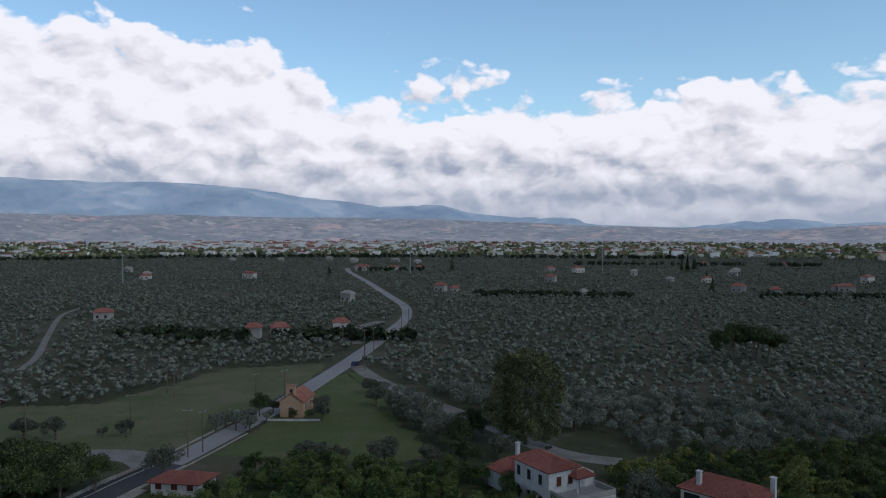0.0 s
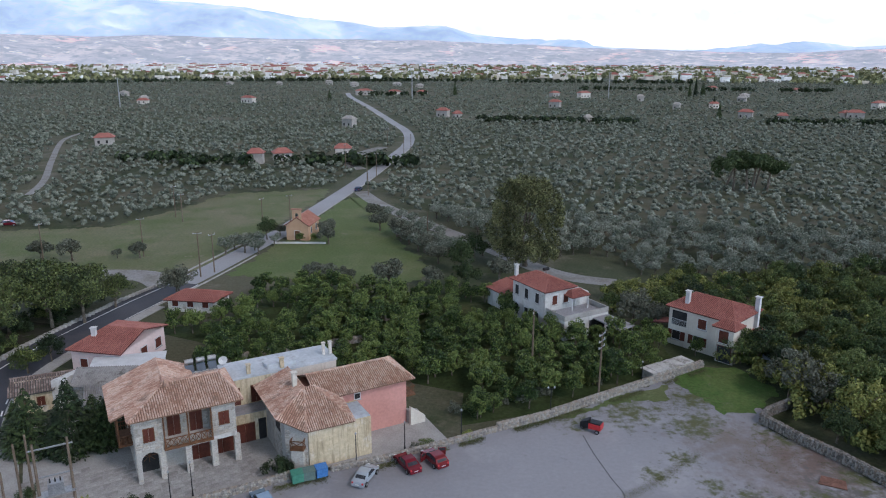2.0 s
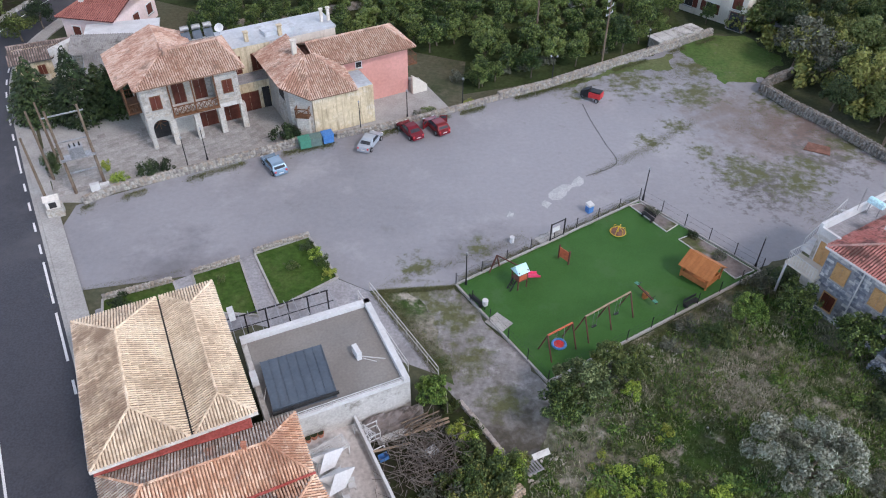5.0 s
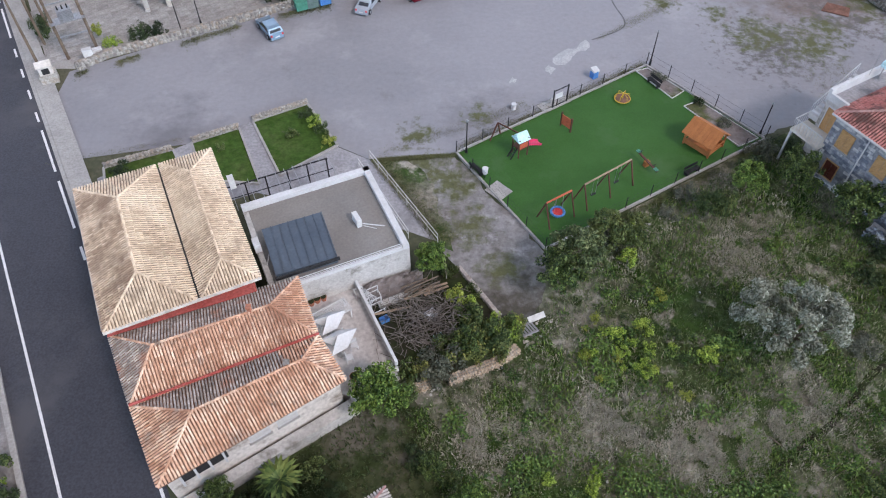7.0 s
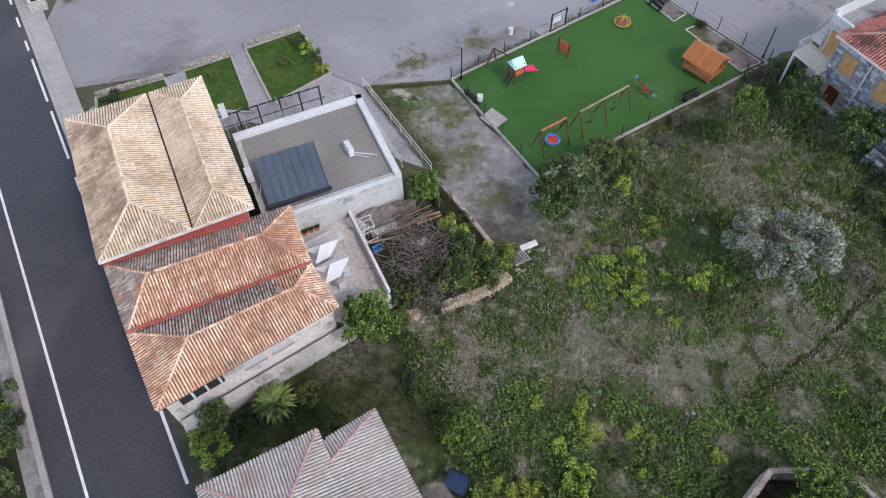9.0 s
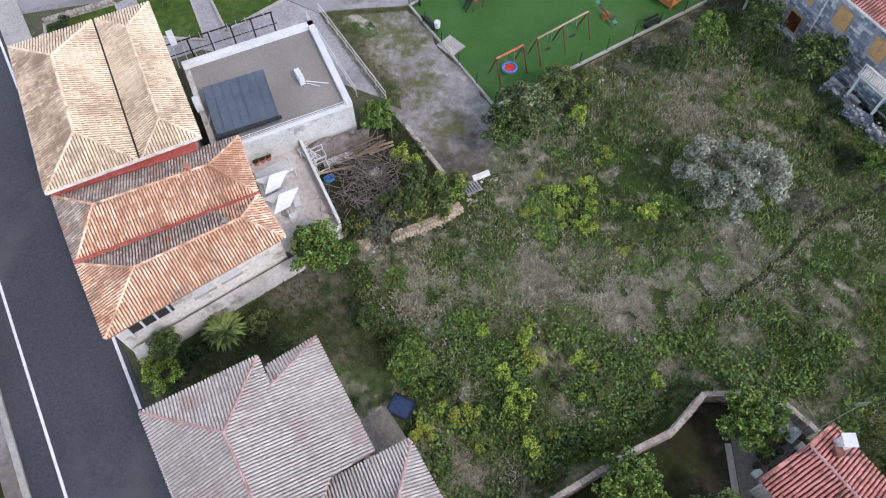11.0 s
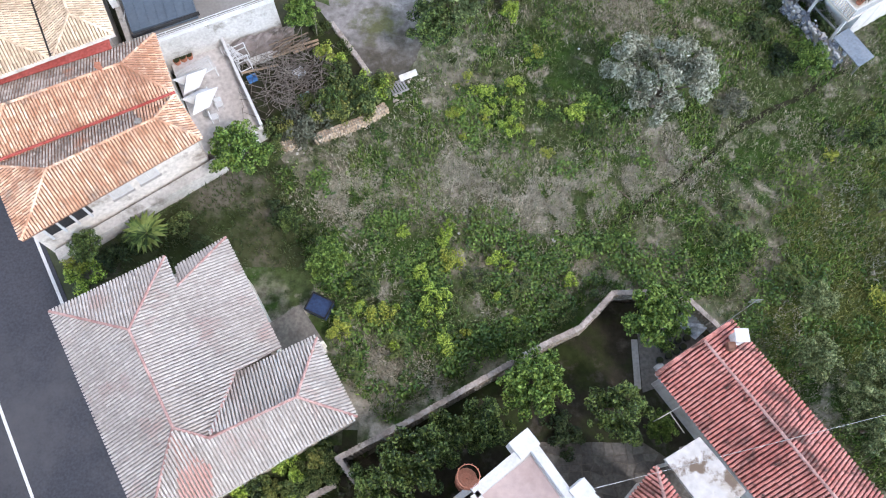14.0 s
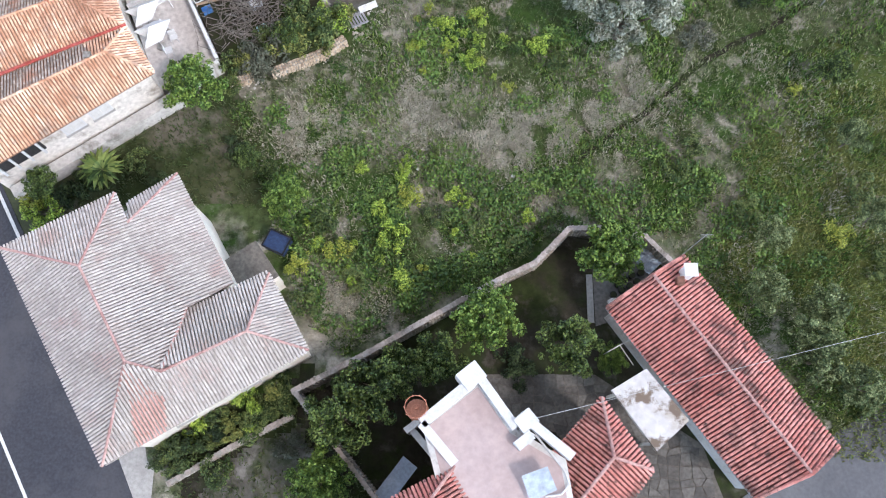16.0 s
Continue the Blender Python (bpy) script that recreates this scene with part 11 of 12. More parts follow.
def grove(name, pts, clump_n, label):
    """Many far olive trees in one mesh: each a handful of uneven rounded clumps."""
    base = []
    for i in range(12):
        c, r = clumps(rv, clump_n, 1.65, 1.65, 1.25, 2.0, 0.6, 1.15)
        base.append(np.concatenate([c[j] + ICO_V * r[j] * rv.uniform(0.72, 1.22, (12, 1)) * (1, 1, 0.85) for j in range(clump_n)]))
    fb = np.concatenate([ICO_F + 12 * j for j in range(clump_n)])
    vs, fs = [], []
    for i, (px, py) in enumerate(pts):
        a, s = rv.uniform(0, 6.28), rv.uniform(0.55, 1.0) * (0.82 if py < 235 else 0.9 if py < 430 else 1.0)
        ca, sa = math.cos(a) * s, math.sin(a) * s
        b = base[rv.randint(12)]
        vs.append(np.stack([b[:, 0] * ca - b[:, 1] * sa + px, b[:, 0] * sa + b[:, 1] * ca + py, b[:, 2] * s], 1))
        fs.append(fb + i * 12 * clump_n)
    v, f = np.concatenate(vs), np.concatenate(fs)
    me = bpy.data.meshes.new(name)
    me.vertices.add(len(v))
    me.vertices.foreach_set("co", v.astype(np.float32).ravel())
    me.loops.add(3 * len(f))
    me.loops.foreach_set("vertex_index", f.astype(np.int32).ravel())
    me.polygons.add(len(f))
    me.polygons.foreach_set("loop_start", np.arange(0, 3 * len(f), 3, dtype=np.int32))
    me.polygons.foreach_set("use_smooth", [True] * len(f))
    me.materials.append(M["olive_puff"])
    me.update(calc_edges=True)
    tagged(new(name, me), label, "olive grove", kind="stuff")


grove("olive_grove", mid, 6, "grey-green olive grove on the plain")
grove("olive_grove_far", far, 3, "far grey-green olive groves on the plain")
# hedges and darker stands on the plain
hd = []
for x0, y0, x1, y1, n, h in ((20, 440, 110, 425, 60, 4), (190, 425, 330, 415, 80, 4), (-60, 262, -30, 262, 16, 5), (-95, 255, -70, 262, 12, 5), (-40, 270, -12, 262, 18, 5), (-330, 1010, 40, 1020, 160, 9), (60, 1000, 330, 980, 90, 9), (-560, 900, -330, 1000, 90, 8), (-80, 700, -20, 712, 26, 5), (150, 820, 420, 790, 80, 6), (-130, 270, -95, 268, 8, 5)):
    for i in range(n):
        t = rv.rand()
        c, r = clumps(rv, 4, 2.6, 2.6, h * 0.45, h * 0.45, 1.2, 2.2)
        q = leaf_quads(c, r, 44, 1.3, rv)
        hd.append(q + (x0 + (x1 - x0) * t + rv.uniform(-3, 3), y0 + (y1 - y0) * t + rv.uniform(-4, 4), 0))
tagged(new("tree_belt", quads_mesh("tree_belt", np.concatenate(hd), M["leaf_dark"])), "dark belts of trees across the plain", "trees", kind="stuff")
# the town's trees and houses
tt = []
for i in range(2600):
    r, a = rv.uniform(1130, 2350), rv.uniform(-0.62, 0.62)
    c, rr = clumps(rv, 3, 4, 4, 3, 3.2, 2.0, 3.8)
    tt.append(leaf_quads(c, rr, 12, 4.6, rv) + (r * math.sin(a), r * math.cos(a), 0))
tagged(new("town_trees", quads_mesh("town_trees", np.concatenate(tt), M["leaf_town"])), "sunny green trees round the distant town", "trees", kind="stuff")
tw = {"white": Buf(), "tile": Buf()}
for i in range(2100):
    r = rv.uniform(1150, 2300)
    core = rv.rand() < 0.42
    a = rv.normal(-0.24, 0.09) if core else rv.uniform(-0.62, 0.62)
    r = rv.uniform(1500, 2150) if core else r
    x, y, w, d, z = r * math.sin(a), r * math.cos(a), rv.uniform(7, 16), rv.uniform(7, 12), rv.uniform(3.5, 8 if not core else 12)
    if not core and abs(a) > 0.35 and rv.rand() < 0.4:
        continue
    tw["white"].box(x - w / 2, x + w / 2, y - d / 2, y + d / 2, 0, z)
    if rv.rand() < 0.2:
        tw["tile"].prism([(x - w / 2 - 0.4, y - d / 2 - 0.4), (x + w / 2 + 0.4, y - d / 2 - 0.4), (x + w / 2 + 0.4, y), (x - w / 2 - 0.4, y)], z, [z + 0.1, z + 0.1, z + 2.2, z + 2.2])
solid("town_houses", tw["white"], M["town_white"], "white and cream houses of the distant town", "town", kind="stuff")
solid("town_roofs", tw["tile"], M["tile_far"], "red roofs of the distant town", "town", kind="stuff")

# ---------------------------------------------------------------- shrubs and grass near by


def shrub_mesh(n, r, h, leaves, size, mt):
    n = n * 2
    c = np.stack([rv.uniform(-1, 1, n) * r * 0.7, rv.uniform(-1, 1, n) * r * 0.7, rv.uniform(0.25, 0.8, n) * h], 1)
    return quads_mesh("shrub", leaf_quads(c, rv.uniform(0.15, 0.36, n) * r, leaves, size, rv, squash=0.9, up=0.9, shell=0.3, loose=0.6), M[mt])


SHRUBS = {k: [shrub_mesh(9, 1.0, 1.0, nl, sz, m) for _ in range(3)] for k, m, nl, sz in (("fresh", "leaf_lime", 1200, 0.085), ("mid", "leaf_mid", 1200, 0.085), ("dark", "leaf_dark", 1200, 0.09), ("yellow", "leaf_yellow", 1000, 0.085), ("grey", "leaf_grey", 1200, 0.08), ("olive", "leaf_thicket", 1300, 0.08))}
TEXT = {"fresh": "bright green shrub in the rough grass", "mid": "green bush growing in the rough grass", "dark": "dense dark green bush beside the walls", "yellow": "yellow-green shrub in the rough grass", "grey": "dull grey-green bush in the weeds", "olive": "broad olive-green bush over the ruined wall"}


def shrub(kind, x, y, r, h=None, z=None):
    h = h or r * 1.1
    solid("shrub", SHRUBS[kind][rv.randint(3)], None, TEXT[kind], "shrub", "shrubs", m=pose(x, y, (land_height(x, y) if z is None else z), 0, 0, rv.uniform(0, 360)) @ Matrix.Diagonal((r, r, h, 1)))


for row in ((-3.5, 18.9, 1.35, "lemon_tree"), (2.2, 12.3, 1.0, "lemon_tree"), (1.7, 25.3, 0.6, "fig_tree"), (3.4, 23.2, 0.8, "fig_tree"), (1.9, 22.6, 0.75, "garden_tree"), (-0.4, 29.2, 0.95, "lemon_tree"), (9.2, 29.2, 1.5, "young_olive"), (8.0, 27.6, 1.2, "garden_tree"), (11.4, 31.6, 1.15, "fig_tree"), (13.7, 31.4, 0.9, "fig_tree"), (19.5, 34.6, 0.9, "fig_tree"), (22.7, 36.9, 1.0, "lemon_tree"), (26.4, 37.4, 1.25, "garden_tree"), (29.3, 33.7, 1.35, "garden_tree"), (13.4, 5.1, 1.4, "lemon_tree"), (20.3, 8.6, 1.4, "lemon_tree"), (7.7, 1.5, 1.2, "garden_tree"), (6.0, 0.1, 1.25, "garden_tree"), (5.1, -2.9, 1.2, "lemon_tree"), (17.6, 3.7, 1.15, "garden_tree"), (10.9, 3.2, 1.0, "garden_tree"), (20.0, 3.1, 0.65, "lemon_tree"), (9.1, 2.5, 0.95, "garden_tree"), (29.2, 9.9, 0.85, "young_olive"), (28.2, 6.6, 0.95, "young_olive"), (31.4, 5.9, 1.0, "young_olive"), (30.7, 3.0, 1.1, "young_olive"), (30.4, 4.2, 0.95, "young_olive"), (32.6, 1.6, 0.9, "young_olive"), (35.3, 11.1, 0.9, "young_olive"), (32.0, 25.8, 0.85, "lemon_tree"), (34.8, 16.0, 0.85, "young_olive"), (34.4, 20.4, 0.75, "garden_tree"), (-11.7, 13.0, 0.75, "garden_tree"), (-0.2, 14.9, 0.6, "garden_tree")):
    x, y, s, kd = row
    plant(kd, x, y, s, {"fig_tree": "loose green fig tree in the rough grass", "young_olive": "sage-green young olive tree in the grass", "lemon_tree": "fresh green lemon tree in the garden", "garden_tree": "dense dark green garden tree"}[kd], group="garden trees")
plant("silver_olive", 21.9, 23.4, 1.3, "silvery grey olive tree standing in the field")
for x, y, r, h, kd in ((12.8, 21.5, 0.75, 0.9, "fresh"), (17.1, 22.6, 0.85, 0.8, "fresh"), (18.3, 21.5, 0.8, 0.8, "mid"), (9.2, 12.7, 0.9, 0.9, "yellow"), (8.2, 10.2, 1.0, 0.9, "fresh"), (4.4, 11.1, 0.95, 0.9, "mid"), (11.6, 24.0, 0.8, 0.9, "fresh"), (13.4, 24.9, 0.7, 0.7, "fresh"), (9.2, 22.5, 0.5, 0.7, "yellow"), (24.8, 14.4, 0.9, 0.9, "mid"), (26.1, 15.9, 0.9, 0.8, "mid"), (32.4, 19.6, 0.6, 0.6, "yellow"), (27.0, 23.2, 1.3, 0.7, "grey"), (12.9, 30.2, 0.9, 1.1, "fresh"), (13.6, 32.5, 0.8, 1.0, "fresh"), (16.6, 34.5, 0.9, 0.8, "grey"), (20.7, 35.6, 1.1, 1.3, "mid"), (11.4, 31.6, 1.2, 1.5, "grey"), (14.4, 33.6, 0.9, 1.0, "mid"), (0.5, 21.9, 1.5, 1.9, "grey"), (1.5, 22.4, 1.4, 2.0, "olive"), (2.5, 22.9, 1.5, 2.0, "olive"), (3.4, 23.4, 1.4, 1.9, "mid"), (4.2, 24.2, 1.2, 1.6, "fresh"), (2.2, 24.1, 1.3, 1.7, "mid"), (1.0, 23.2, 1.1, 1.6, "dark"), (1.6, 26.0, 0.8, 1.6, "fresh"), (2.2, 27.0, 0.7, 1.4, "mid"), (0.6, 28.6, 0.9, 1.5, "olive"), (-0.3, 21.4, 1.2, 1.9, "grey"), (-1.0, 21.3, 0.9, 1.5, "olive"), (0.2, 20.9, 1.0, 1.3, "grey"), (4.9, 24.6, 0.9, 1.3, "olive"), (-0.3, 20.8, 1.0, 1.3, "grey"), (2.9, 23.6, 1.3, 2.1, "mid"), (2.3, 22.4, 1.2, 1.8, "olive"), (4.3, 24.0, 1.0, 1.5, "mid"), (-1.7, 21.1, 0.9, 1.6, "mid"), (1.2, 26.5, 0.9, 1.9, "yellow"), (0.5, 22.5, 1.2, 1.9, "olive"), (3.9, 22.6, 1.0, 1.5, "olive"), (-1.8, 19.8, 0.8, 0.8, "mid"), (-11.8, 11.6, 1.2, 1.2, "fresh"), (-10.4, 12.6, 1.0, 1.4, "dark"), (-9.6, 13.6, 0.9, 1.2, "dark"), (-12.6, 12.4, 0.9, 1.0, "yellow"), (-6.8, 14.9, 0.9, 0.9, "mid"), (-5.4, 13.4, 0.8, 0.8, "dark"), (-1.2, 15.8, 0.9, 0.9, "dark"), (0.9, 14.3, 0.7, 0.7, "mid"), (5.2, 9.3, 0.9, 0.8, "yellow"), (2.9, 8.6, 0.9, 0.8, "yellow"), (7.3, 11.8, 0.7, 0.7, "fresh"), (10.8, 11.6, 0.8, 0.7, "mid"), (13.0, 11.2, 0.8, 0.7, "mid"), (11.9, 13.0, 0.7, 0.6, "fresh"), (6.0, 7.6, 0.9, 0.7, "mid"), (8.8, 8.0, 0.9, 0.7, "fresh"), (3.4, 6.2, 0.9, 0.8, "mid"), (-1.7, -0.4, 1.1, 0.9, "fresh"), (0.6, 1.2, 1.0, 0.8, "fresh"), (-2.7, -1.6, 1.0, 1.0, "dark"), (2.2, 3.0, 0.9, 0.8, "dark"), (1.0, -0.4, 1.0, 0.7, "mid"), (2.6, 0.9, 0.9, 0.7, "mid"), (-0.6, -2.4, 1.0, 0.8, "mid"), (3.2, -1.2, 0.9, 0.6, "grey"),
        (-27.8, 56.0, 1.2, 1.9, "dark"), (-26.6, 56.6, 0.9, 1.3, "dark"), (-32.3, 56.3, 0.8, 1.4, "yellow"), (-30.3, 55.1, 0.9, 1.1, "fresh"), (-16.4, 62.2, 1.5, 2.0, "dark"), (-15.2, 62.6, 1.0, 1.6, "dark"), (-38.1, 57.8, 1.1, 1.5, "dark"), (-37.2, 56.4, 0.8, 1.1, "mid"), (-11.3, 45.4, 0.75, 0.8, "dark"), (-10.6, 44.4, 0.7, 0.7, "fresh"), (-9.9, 43.3, 0.7, 0.8, "mid"), (-9.1, 41.9, 0.75, 0.7, "yellow"), (-12.2, 42.8, 0.6, 0.7, "mid"), (-24.8, 38.6, 0.9, 0.8, "dark"), (-17.6, 41.2, 0.4, 0.6, "mid"), (18.7, 50.6, 0.9, 0.6, "grey"), (21.4, 47.2, 0.6, 0.6, "dark"), (23.0, 44.6, 0.8, 0.6, "grey"), (-4.6, 26.9, 0.55, 0.6, "fresh"), (25.0, 41.0, 1.3, 1.4, "grey"), (23.8, 39.6, 1.2, 1.2, "dark"), (27.4, 41.5, 1.4, 1.3, "dark"), (18.4, 36.6, 1.1, 0.9, "grey"), (17.8, 10.9, 0.8, 0.6, "mid"), (15.3, 9.6, 0.9, 0.6, "mid"), (14.8, 3.2, 1.0, 0.9, "dark"), (15.2, 2.2, 0.9, 0.8, "dark"), (21.6, 6.4, 0.7, 0.7, "dark"), (28.6, 11.8, 0.9, 0.8, "mid"), (33.6, 10.5, 1.0, 0.8, "yellow"), (36.0, 8.6, 1.2, 1.0, "mid"), (32.8, 1.2, 1.2, 1.0, "mid"), (35.5, 13.2, 1.0, 0.8, "mid"), (30.4, 26.4, 1.3, 1.0, "dark"), (33.6, 29.4, 1.5, 1.3, "dark"), (29.4, 29.0, 1.2, 0.9, "dark"), (31.2, 31.6, 1.4, 1.2, "dark"),
        (2.5, 69.6, 0.9, 0.6, "yellow"), (-1.6, 67.9, 1.0, 0.5, "mid"), (-3.0, 67.2, 0.8, 0.5, "grey")):
    shrub(kd, x, y, r, h)
for i in range(58):
    x, y = (rv.uniform(2.5, 17), rv.uniform(6, 15.5)) if i < 26 else (rv.normal(12.5, 2.2), rv.normal(23.5, 3.0))
    if inside(x, y, [(2.5, 14.5), (4.2, 5.5), (14.0, 9.0), (18.0, 12.5), (17.0, 30.0), (8.5, 29.0), (7.2, 21.0)]):
        shrub(("fresh", "fresh", "mid", "yellow")[rv.randint(4)], x, y, rv.uniform(0.25, 0.6), rv.uniform(0.35, 0.8))
# dark bushes behind the roadside wall, low ones behind the lot wall
for i in range(34):
    t = rv.rand()
    x, y = lerp((-60.5, 86.0), (-56.0, 113.0), t)
    shrub(("dark", "dark", "mid")[rv.randint(3)], x - rv.uniform(0.5, 8.0), y, rv.uniform(1.3, 2.4), rv.uniform(1.5, 3.0), z=0.0)
for i in range(22):
    t = rv.rand()
    x, y = lerp((2.0, 73.5), (24.0, 84.5), t)
    shrub(("mid", "olive", "grey", "mid")[rv.randint(4)], x + rv.uniform(-1.5, 0), y + rv.uniform(0, 2.5), rv.uniform(0.7, 1.4), rv.uniform(0.8, 1.7), z=0.0)
# hedge between the grey house and the retaining wall
for i in range(26):
    t = (i + rv.uniform(0.1, 0.9)) / 26
    x, y = lerp((-3.7, -2.3), (3.3, 1.6), t)
    o = rv.uniform(-0.55, 0.6)
    shrub(("mid", "dark", "fresh", "mid", "olive")[rv.randint(5)], x + o * 0.5, y - o * 0.87, rv.uniform(0.45, 0.85), rv.uniform(0.5, 1.1))
# bushes on the far side of the road
for i in range(64):
    p, d = along(ROAD, 14 + i * 1.15)
    off = rv.uniform(4.6, 8.2)
    shrub(("dark", "mid", "fresh", "mid")[rv.randint(4)], p.x - d.y * off, p.y + d.x * off, rv.uniform(0.8, 1.5), rv.uniform(0.9, 2.0), z=0.0)
# sago palm beside the grey house
pm = thing("palm", pose(-8.6, 14.1, 0), "small palm with a crown of arching fronds", "palm")
part("trunk", Buf().tube((0, 0, 0), (0, 0, 0.9), 0.22, 0.18, 8), BARK, pm)
for i in range(26):
    a = i * 2.4
    b = Buf()
    pts = [(0, 0, 0.9)] + [(t * 1.35 * math.cos(a), t * 1.35 * math.sin(a), 0.95 + 0.7 * t * (1.25 - t) * (1.3 if i % 2 else 0.8)) for t in (0.33, 0.66, 1.0)]
    s = Vector((-math.sin(a), math.cos(a), 0))
    for k in range(3):
        w0, w1 = (0.05, 0.16, 0.13, 0.02)[k], (0.05, 0.16, 0.13, 0.02)[k + 1]
        p, q = Vector(pts[k]), Vector(pts[k + 1])
        b.face(p - s * w0, q - s * w1, q - Vector((0, 0, 0.03)), p - Vector((0, 0, 0.03)))
        b.face(p - Vector((0, 0, 0.03)), q - Vector((0, 0, 0.03)), q + s * w1, p + s * w0)
    part("frond", b, M["leaf_orange"], pm)
# bare brush over the scrap yard
tg = Buf()
for i in range(520):
    x, y = rv.normal(-0.9, 1.2), rv.normal(24.7, 1.3)
    a, e, L = rv.uniform(0, 6.28), rv.uniform(0.1, 0.9), rv.uniform(0.5, 1.3)
    p = Vector((x, y, 0.7 + rv.uniform(0, 0.5)))
    tg.beam(p, p + Vector((math.cos(a) * L, math.sin(a) * L, e * L)), 0.035, 0.035, 0.4)
solid("brush_pile", tg, M["twig"], "tangle of bare grey twigs in the scrap yard", "brushwood", kind="stuff")


def tufts(name, n, place, hgt, wid, blades, mt, label):
    """Grass tufts: a few bent blades each."""
    pts = np.array([p for p in (place() for _ in range(n)) if p is not None])
    k = len(pts)
    z = np.array([land_height(a, b) for a, b in pts]) + 0.01
    base = np.repeat(np.column_stack([pts, z]), blades, 0)
    m = len(base)
    a = rv.uniform(0, 6.28, m)
    h = np.repeat(rv.uniform(0.5, 1.3, k), blades) * hgt * rv.uniform(0.6, 1.2, m)
    lean = rv.uniform(0.2, 1.0, m) * h
    d = np.stack([np.cos(a), np.sin(a), 0 * a], 1)
    s = np.stack([-np.sin(a), np.cos(a), 0 * a], 1) * (wid * rv.uniform(0.6, 1.4, m))[:, None]
    b0 = base + rv.normal(size=(m, 3)) * (0.09, 0.09, 0)
    mid_ = b0 + d * (lean * 0.4)[:, None] + np.stack([0 * h, 0 * h, h * 0.65], 1)
    tip = b0 + d * lean[:, None] + np.stack([0 * h, 0 * h, h], 1)
    v = np.stack([b0 - s, mid_ - s * 0.7, tip, mid_ + s * 0.7], 1).reshape(-1, 3)
    tagged(new(name, quads_mesh(name, v, M[mt])), label, "grass", kind="stuff")


FIELD = [(-2.0, 18.5), (1.0, 12.0), (3.2, 6.0), (5.6, 3.4), (14.0, 8.2), (17.9, 11.0), (24.0, 9.8), (30.8, -0.6), (40.0, -1.0), (42.0, 12.0), (44.0, 36.0), (28.0, 42.5), (8.0, 31.0), (6.8, 25.0), (4.4, 21.6)]


def in_field():
    x, y = rv.uniform(-3, 44), rv.uniform(-2, 43)
    return (x, y) if inside(x, y, FIELD) and not near_line(x, y, DITCH, 0.04) else None


def in_green_patch():
    x, y = rv.uniform(-3, 44), rv.uniform(-2, 43)
    return (x, y) if inside(x, y, FIELD) and noise.noise(Vector((x * 0.35, y * 0.35, 4.0))) > 0.04 else None


tufts("field_grass", 46000, in_field, 0.26, 0.028, 5, "grass", "rough green and straw-coloured grass tufts")
tufts("field_weeds", 44000, in_green_patch, 0.30, 0.045, 5, "weed", "leafy green weeds in the field")
tufts("dry_tufts", 26000, lambda: (lambda p: p if p and noise.noise(Vector((p[0] * 0.2, p[1] * 0.2, 9.0))) > 0.1 else None)(in_field()), 0.24, 0.024, 5, "dry_grass", "dry straw-coloured grass tufts")


def in_dry_patch():
    k = DRY[rv.randint(len(DRY))]
    x, y = rv.normal(k[0], k[2]), rv.normal(k[1], k[2] * 0.6)
    return (x, y) if inside(x, y, FIELD) and not near_line(x, y, DITCH, 0.25) and noise.noise(Vector((x * 0.8, y * 0.8, 5.0))) > -0.15 else None


DRY = [(15.8, 16.4, 1.7), (18.6, 17.6, 1.3), (3.0, 17.0, 1.3), (10.2, 19.2, 1.6), (23.3, 19.6, 1.2), (20.9, 31.4, 2.6), (20.6, 18.4, 1.5), (5.2, 6.2, 1.2), (15.8, 16.4, 1.2), (10.2, 17.2, 2.0)]
tufts("dry_patches", 30000, in_dry_patch, 0.2, 0.024, 5, "dry_grass", "matted pale straw-coloured grass patches")


LUSH = [(1.0, 13.5), (3.6, 6.4), (5.6, 4.0), (14.0, 8.6), (17.9, 11.3), (24.0, 10.2), (29.0, 5.0), (31.0, 12.0), (24.0, 16.2), (18.0, 14.2), (12.0, 14.6), (8.5, 16.0), (4.0, 15.5)]
LUSH_EAST = [(10.0, 20.0), (15.0, 19.6), (18.5, 22.0), (17.0, 28.0), (11.5, 29.5), (9.0, 26.0)]
sprays = []
for i in range(6):
    c, r = clumps(rv, 3, 0.3, 0.3, 0.16, 0.12, 0.12, 0.24)
    sprays.append(leaf_quads(c, r, 14, 0.10, rv, up=0.9, long=1.4, shell=0.3, loose=0.6))
lw = []
while len(lw) < 4200:
    x, y = rv.uniform(-2, 33), rv.uniform(3, 32)
    k = noise.noise(Vector((x * 0.45, y * 0.45, 11.0))) + 0.5 * noise.noise(Vector((x * 1.4, y * 1.4, 2.0)))
    if not inside(x, y, FIELD) or near_line(x, y, DITCH, 0.3) or k < (-0.02 if inside(x, y, LUSH) else 0.2 if inside(x, y, LUSH_EAST) else 0.45):
        continue
    a, g = rv.uniform(0, 6.28), rv.uniform(0.6, 1.5)
    b = sprays[rv.randint(6)]
    lw.append(np.stack([(b[:, 0] * math.cos(a) - b[:, 1] * math.sin(a)) * g + x, (b[:, 0] * math.sin(a) + b[:, 1] * math.cos(a)) * g + y, b[:, 2] * g + land_height(x, y)], 1))
M["broad_weed"] = mat("broad_weed_leaves", [(0.026, 0.066, 0.013), (0.07, 0.14, 0.028), (0.15, 0.24, 0.052)], scale=0.35, fine=2, island=0.5, rough=0.6, bump=0, grain=0.25)
tagged(new("broad_weeds", quads_mesh("broad_weeds", np.concatenate(lw), M["broad_weed"])), "lush broad-leaved green weeds in the field", "weeds", kind="stuff")


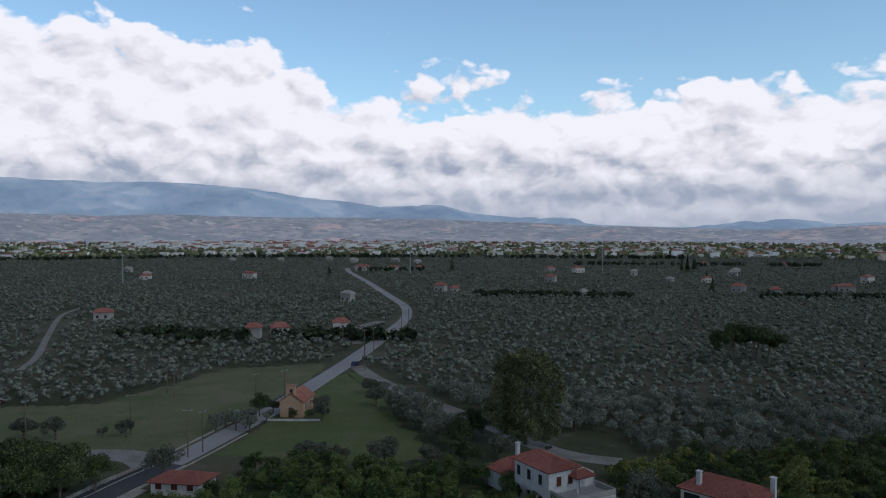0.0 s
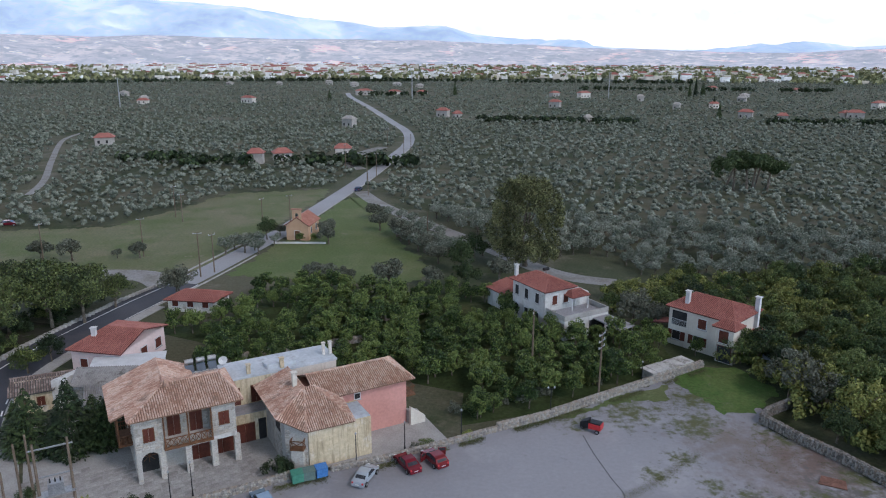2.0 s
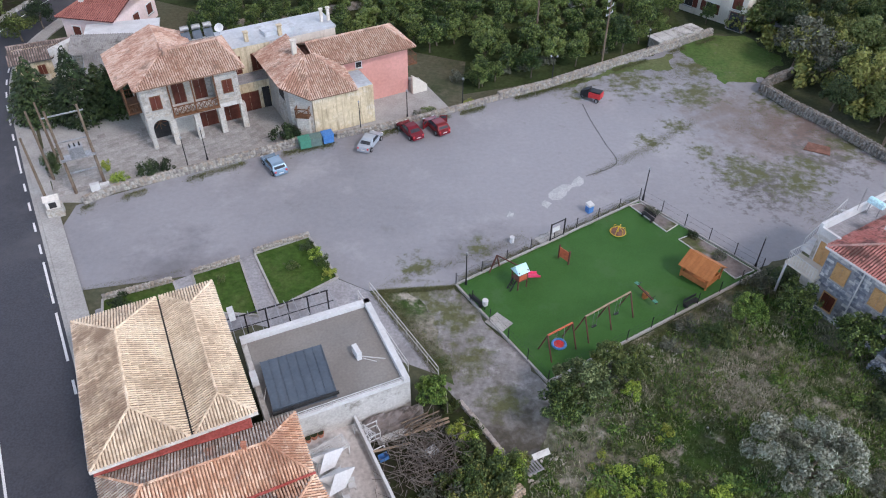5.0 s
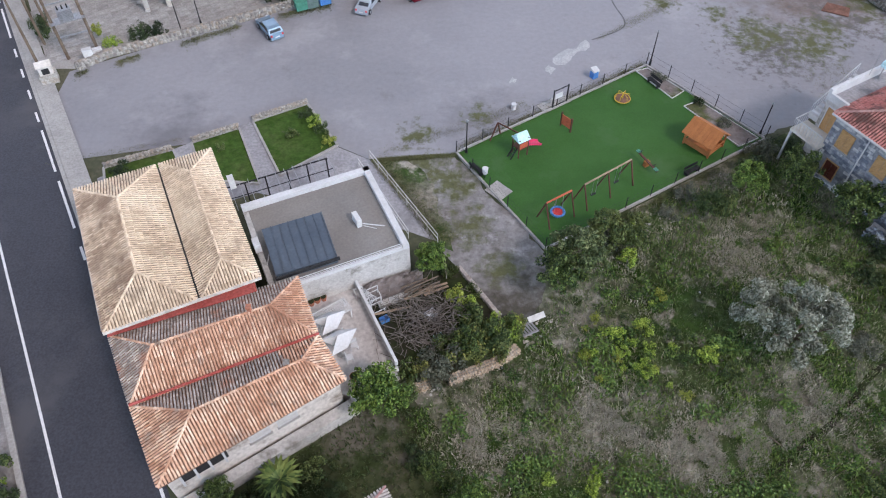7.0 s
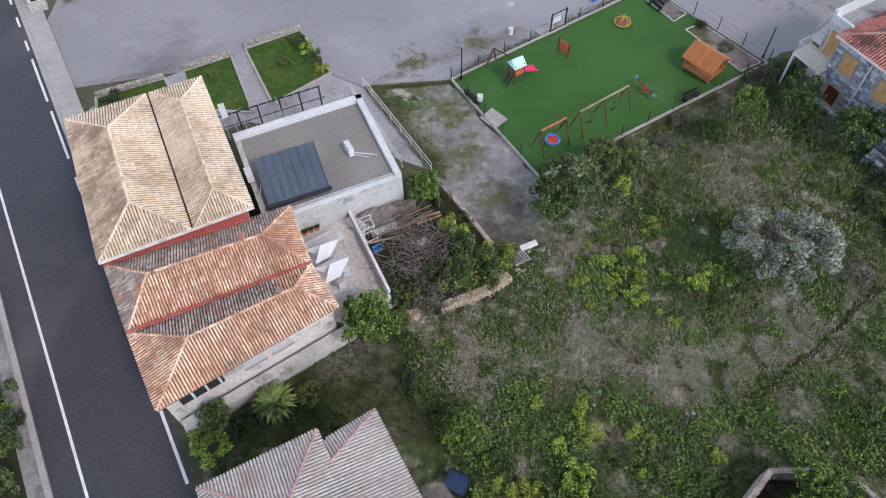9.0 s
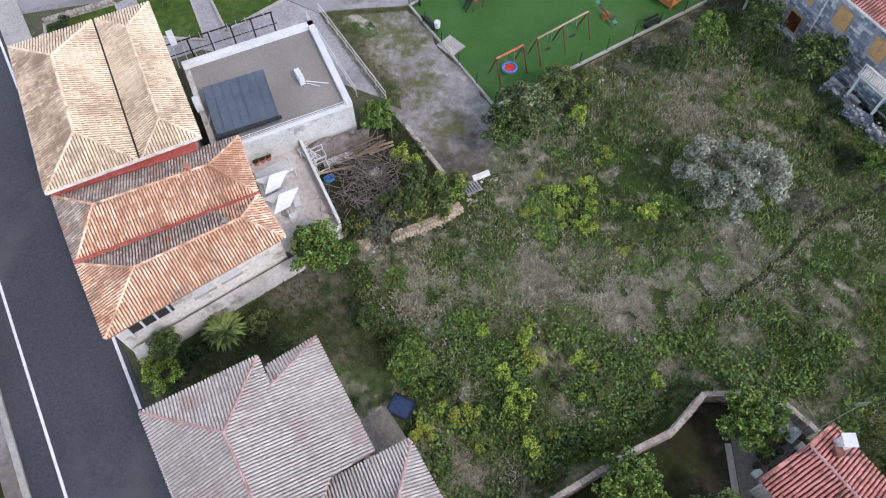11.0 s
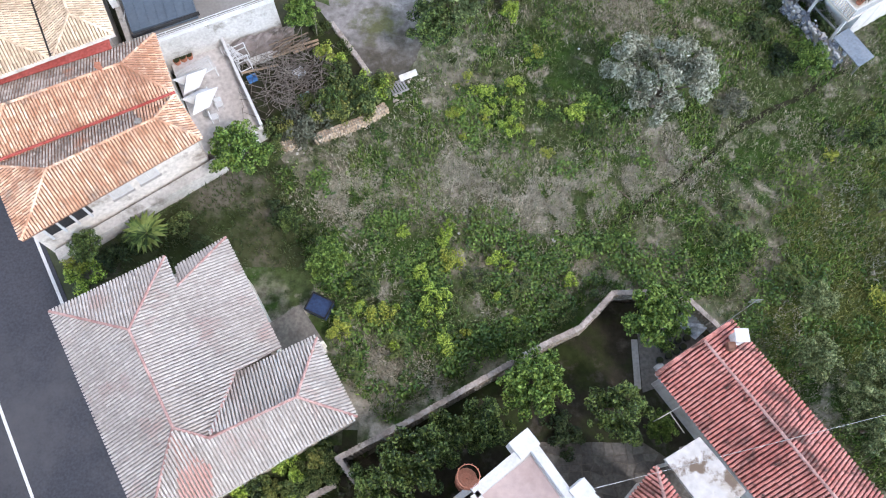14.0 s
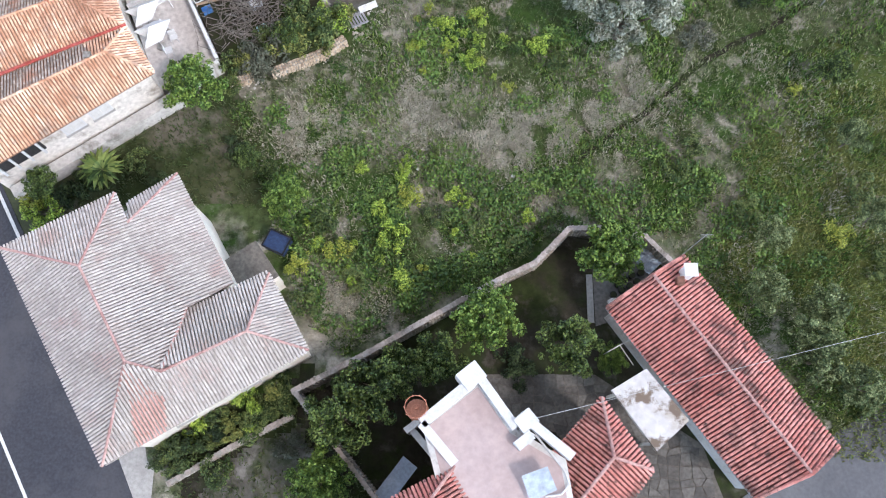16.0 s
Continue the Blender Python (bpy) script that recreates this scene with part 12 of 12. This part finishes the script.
def yard_edge():
    x, y = rv.uniform(29, 46), rv.uniform(44, 88)
    return (x, y) if noise.noise(Vector((x * 0.16, y * 0.16, 2.0))) > 0.17 and not inside(x, y, PG) and y < 88 - (46 - x) * 0.1 and x - 18 > (y - 60) * 0.55 - 4 else None


def wall_foot():
    t = rv.rand()
    pts = [(-32.6, 51.0), (-17.8, 59.4), (-5.6, 64.4), (6.0, 70.4), (18.2, 77.2), (34.0, 87.2)]
    i = rv.randint(5)
    p, q = pts[i], pts[i + 1]
    if noise.noise(Vector(((p[0] + (q[0] - p[0]) * t) * 0.25, 3.0, 1.0))) < -0.05:
        return None
    return (p[0] + (q[0] - p[0]) * t + abs(rv.normal(0, 0.5)) * 0.5, p[1] + (q[1] - p[1]) * t - abs(rv.normal(0, 0.5)))


tufts("yard_weeds", 9000, yard_edge, 0.07, 0.018, 5, "low_weed", "low weeds on the gravel yard")
tufts("wall_weeds", 9000, wall_foot, 0.12, 0.02, 5, "low_weed", "weeds along the foot of the wall")


def lane_edge():
    k = rv.randint(4)
    segs = [((-5.6, 40.3), (-0.3, 32.0), 0.9), ((0.8, 40.9), (-5.4, 40.3), 0.45), ((1.1, 41.2), (17.5, 52.2), 0.4), ((7.6, 31.0), (25.5, 42.4), 0.7)]
    p, q, w = segs[k]
    t = rv.rand()
    return (p[0] + (q[0] - p[0]) * t + abs(rv.normal(0, w)), p[1] + (q[1] - p[1]) * t + (abs(rv.normal(0, w)) if k == 2 else -abs(rv.normal(0, w)) * 0.3))


tufts("lane_weeds", 8000, lane_edge, 0.10, 0.02, 5, "low_weed", "weeds along the lane and the playground kerb")


# darker copy of the weed greens, the plots' shade put into the colour
M["plot_blade"] = mat("shaded_weeds", [(0.03, 0.052, 0.014), (0.06, 0.092, 0.026), (0.10, 0.115, 0.05)], scale=0.3, fine=2, island=0.5, rough=0.8, bump=0, grain=0.2)


def in_plots():
    k = rv.randint(3)
    x, y = [(rv.uniform(-12, 1), rv.uniform(8, 19)), (rv.uniform(-3, 9), rv.uniform(-10, 4)), (rv.uniform(-5, 5), rv.uniform(19, 30))][k]
    polys = [[(-9.6, 5.5), (-13.0, 11.5), (-5.0, 18.6), (-2.4, 20.6), (0.2, 17.5), (1.0, 12.0), (-2.6, 12.4), (-5.0, 10.8)], [(-3.4, -2.9), (4.6, 2.0), (9.0, -6.0), (2.0, -12.0)], [(-2.3, 21.2), (0.5, 19.5), (4.6, 21.8), (3.8, 25.0), (1.2, 29.0)]]
    return (x, y) if inside(x, y, polys[k]) else None


tufts("plot_weeds", 6000, in_plots, 0.26, 0.04, 5, "plot_blade", "dark weeds in the garden plots")

for pts, n, w in (([(16.9, 58.4), (21.0, 61.5), (26.5, 66.5)], 900, 0.35), ([(-5.0, 40.8), (-1.0, 43.0), (4.0, 45.2), (7.0, 47.0)], 700, 0.35), ([(16.9, 58.4), (14.0, 56.3)], 120, 0.15), ([(-31.0, 39.5), (-21.0, 42.4)], 260, 0.2), ([(26.0, 76.0), (31.0, 82.5)], 700, 1.2)):
    def strip(pts=pts, w=w):
        i = rv.randint(len(pts) - 1)
        t = rv.rand()
        return (pts[i][0] + (pts[i + 1][0] - pts[i][0]) * t + rv.normal(0, w), pts[i][1] + (pts[i + 1][1] - pts[i][1]) * t + rv.normal(0, w))
    tufts("crack_weeds", n, strip, 0.06, 0.018, 5, "low_weed", "weeds growing along cracks in the asphalt")
crack = solid("asphalt_crack", ribbon(smooth_line([(13.6, 56.2), (16.9, 58.4), (16.4, 62.0), (15.6, 66.5), (15.2, 70.0)]), 0.14, 0.026), M["dark_crack"], "dark crack across the parking lot", "crack", kind="structure")
for x, y, r in ((10.6, 53.5, 0.9), (12.6, 55.2, 0.7), (9.4, 51.8, 0.5), (11.6, 54.3, 0.6), (6.0, 50.2, 0.35)):
    k = 9
    solid("pale_patch", Buf().prism([(r * rv.uniform(0.5, 1.2) * math.cos(2 * math.pi * i / k) * 1.4, r * rv.uniform(0.5, 1.2) * math.sin(2 * math.pi * i / k)) for i in range(k)], 0, 0.004), M["pale_patch"], "pale dried cement spill on the asphalt", "stain", "pale spills", kind="structure", m=pose(x, y, 0.021, 0, 0, rv.uniform(0, 90)))


def in_east_grass():
    x, y = rv.uniform(25, 45), rv.uniform(-2, 20)
    return (x, y) if x > 25.5 + 0.6 * max(0, y - 8) + 5.0 * noise.noise(Vector((x * 0.3, y * 0.3, 7.0))) and not (y < 6 and x < 31.5) else None


tufts("east_grass_tufts", 14000, in_east_grass, 0.2, 0.035, 5, "fresh_blade", "fresh yellow-green grass tufts")

# ---------------------------------------------------------------- plan units to metres
for ob in [o for o in scene.objects if o.parent is None and o.type in {"MESH", "EMPTY", "CURVE"}]:
    ob.matrix_basis = Matrix.Scale(PLAN, 4) @ ob.matrix_basis
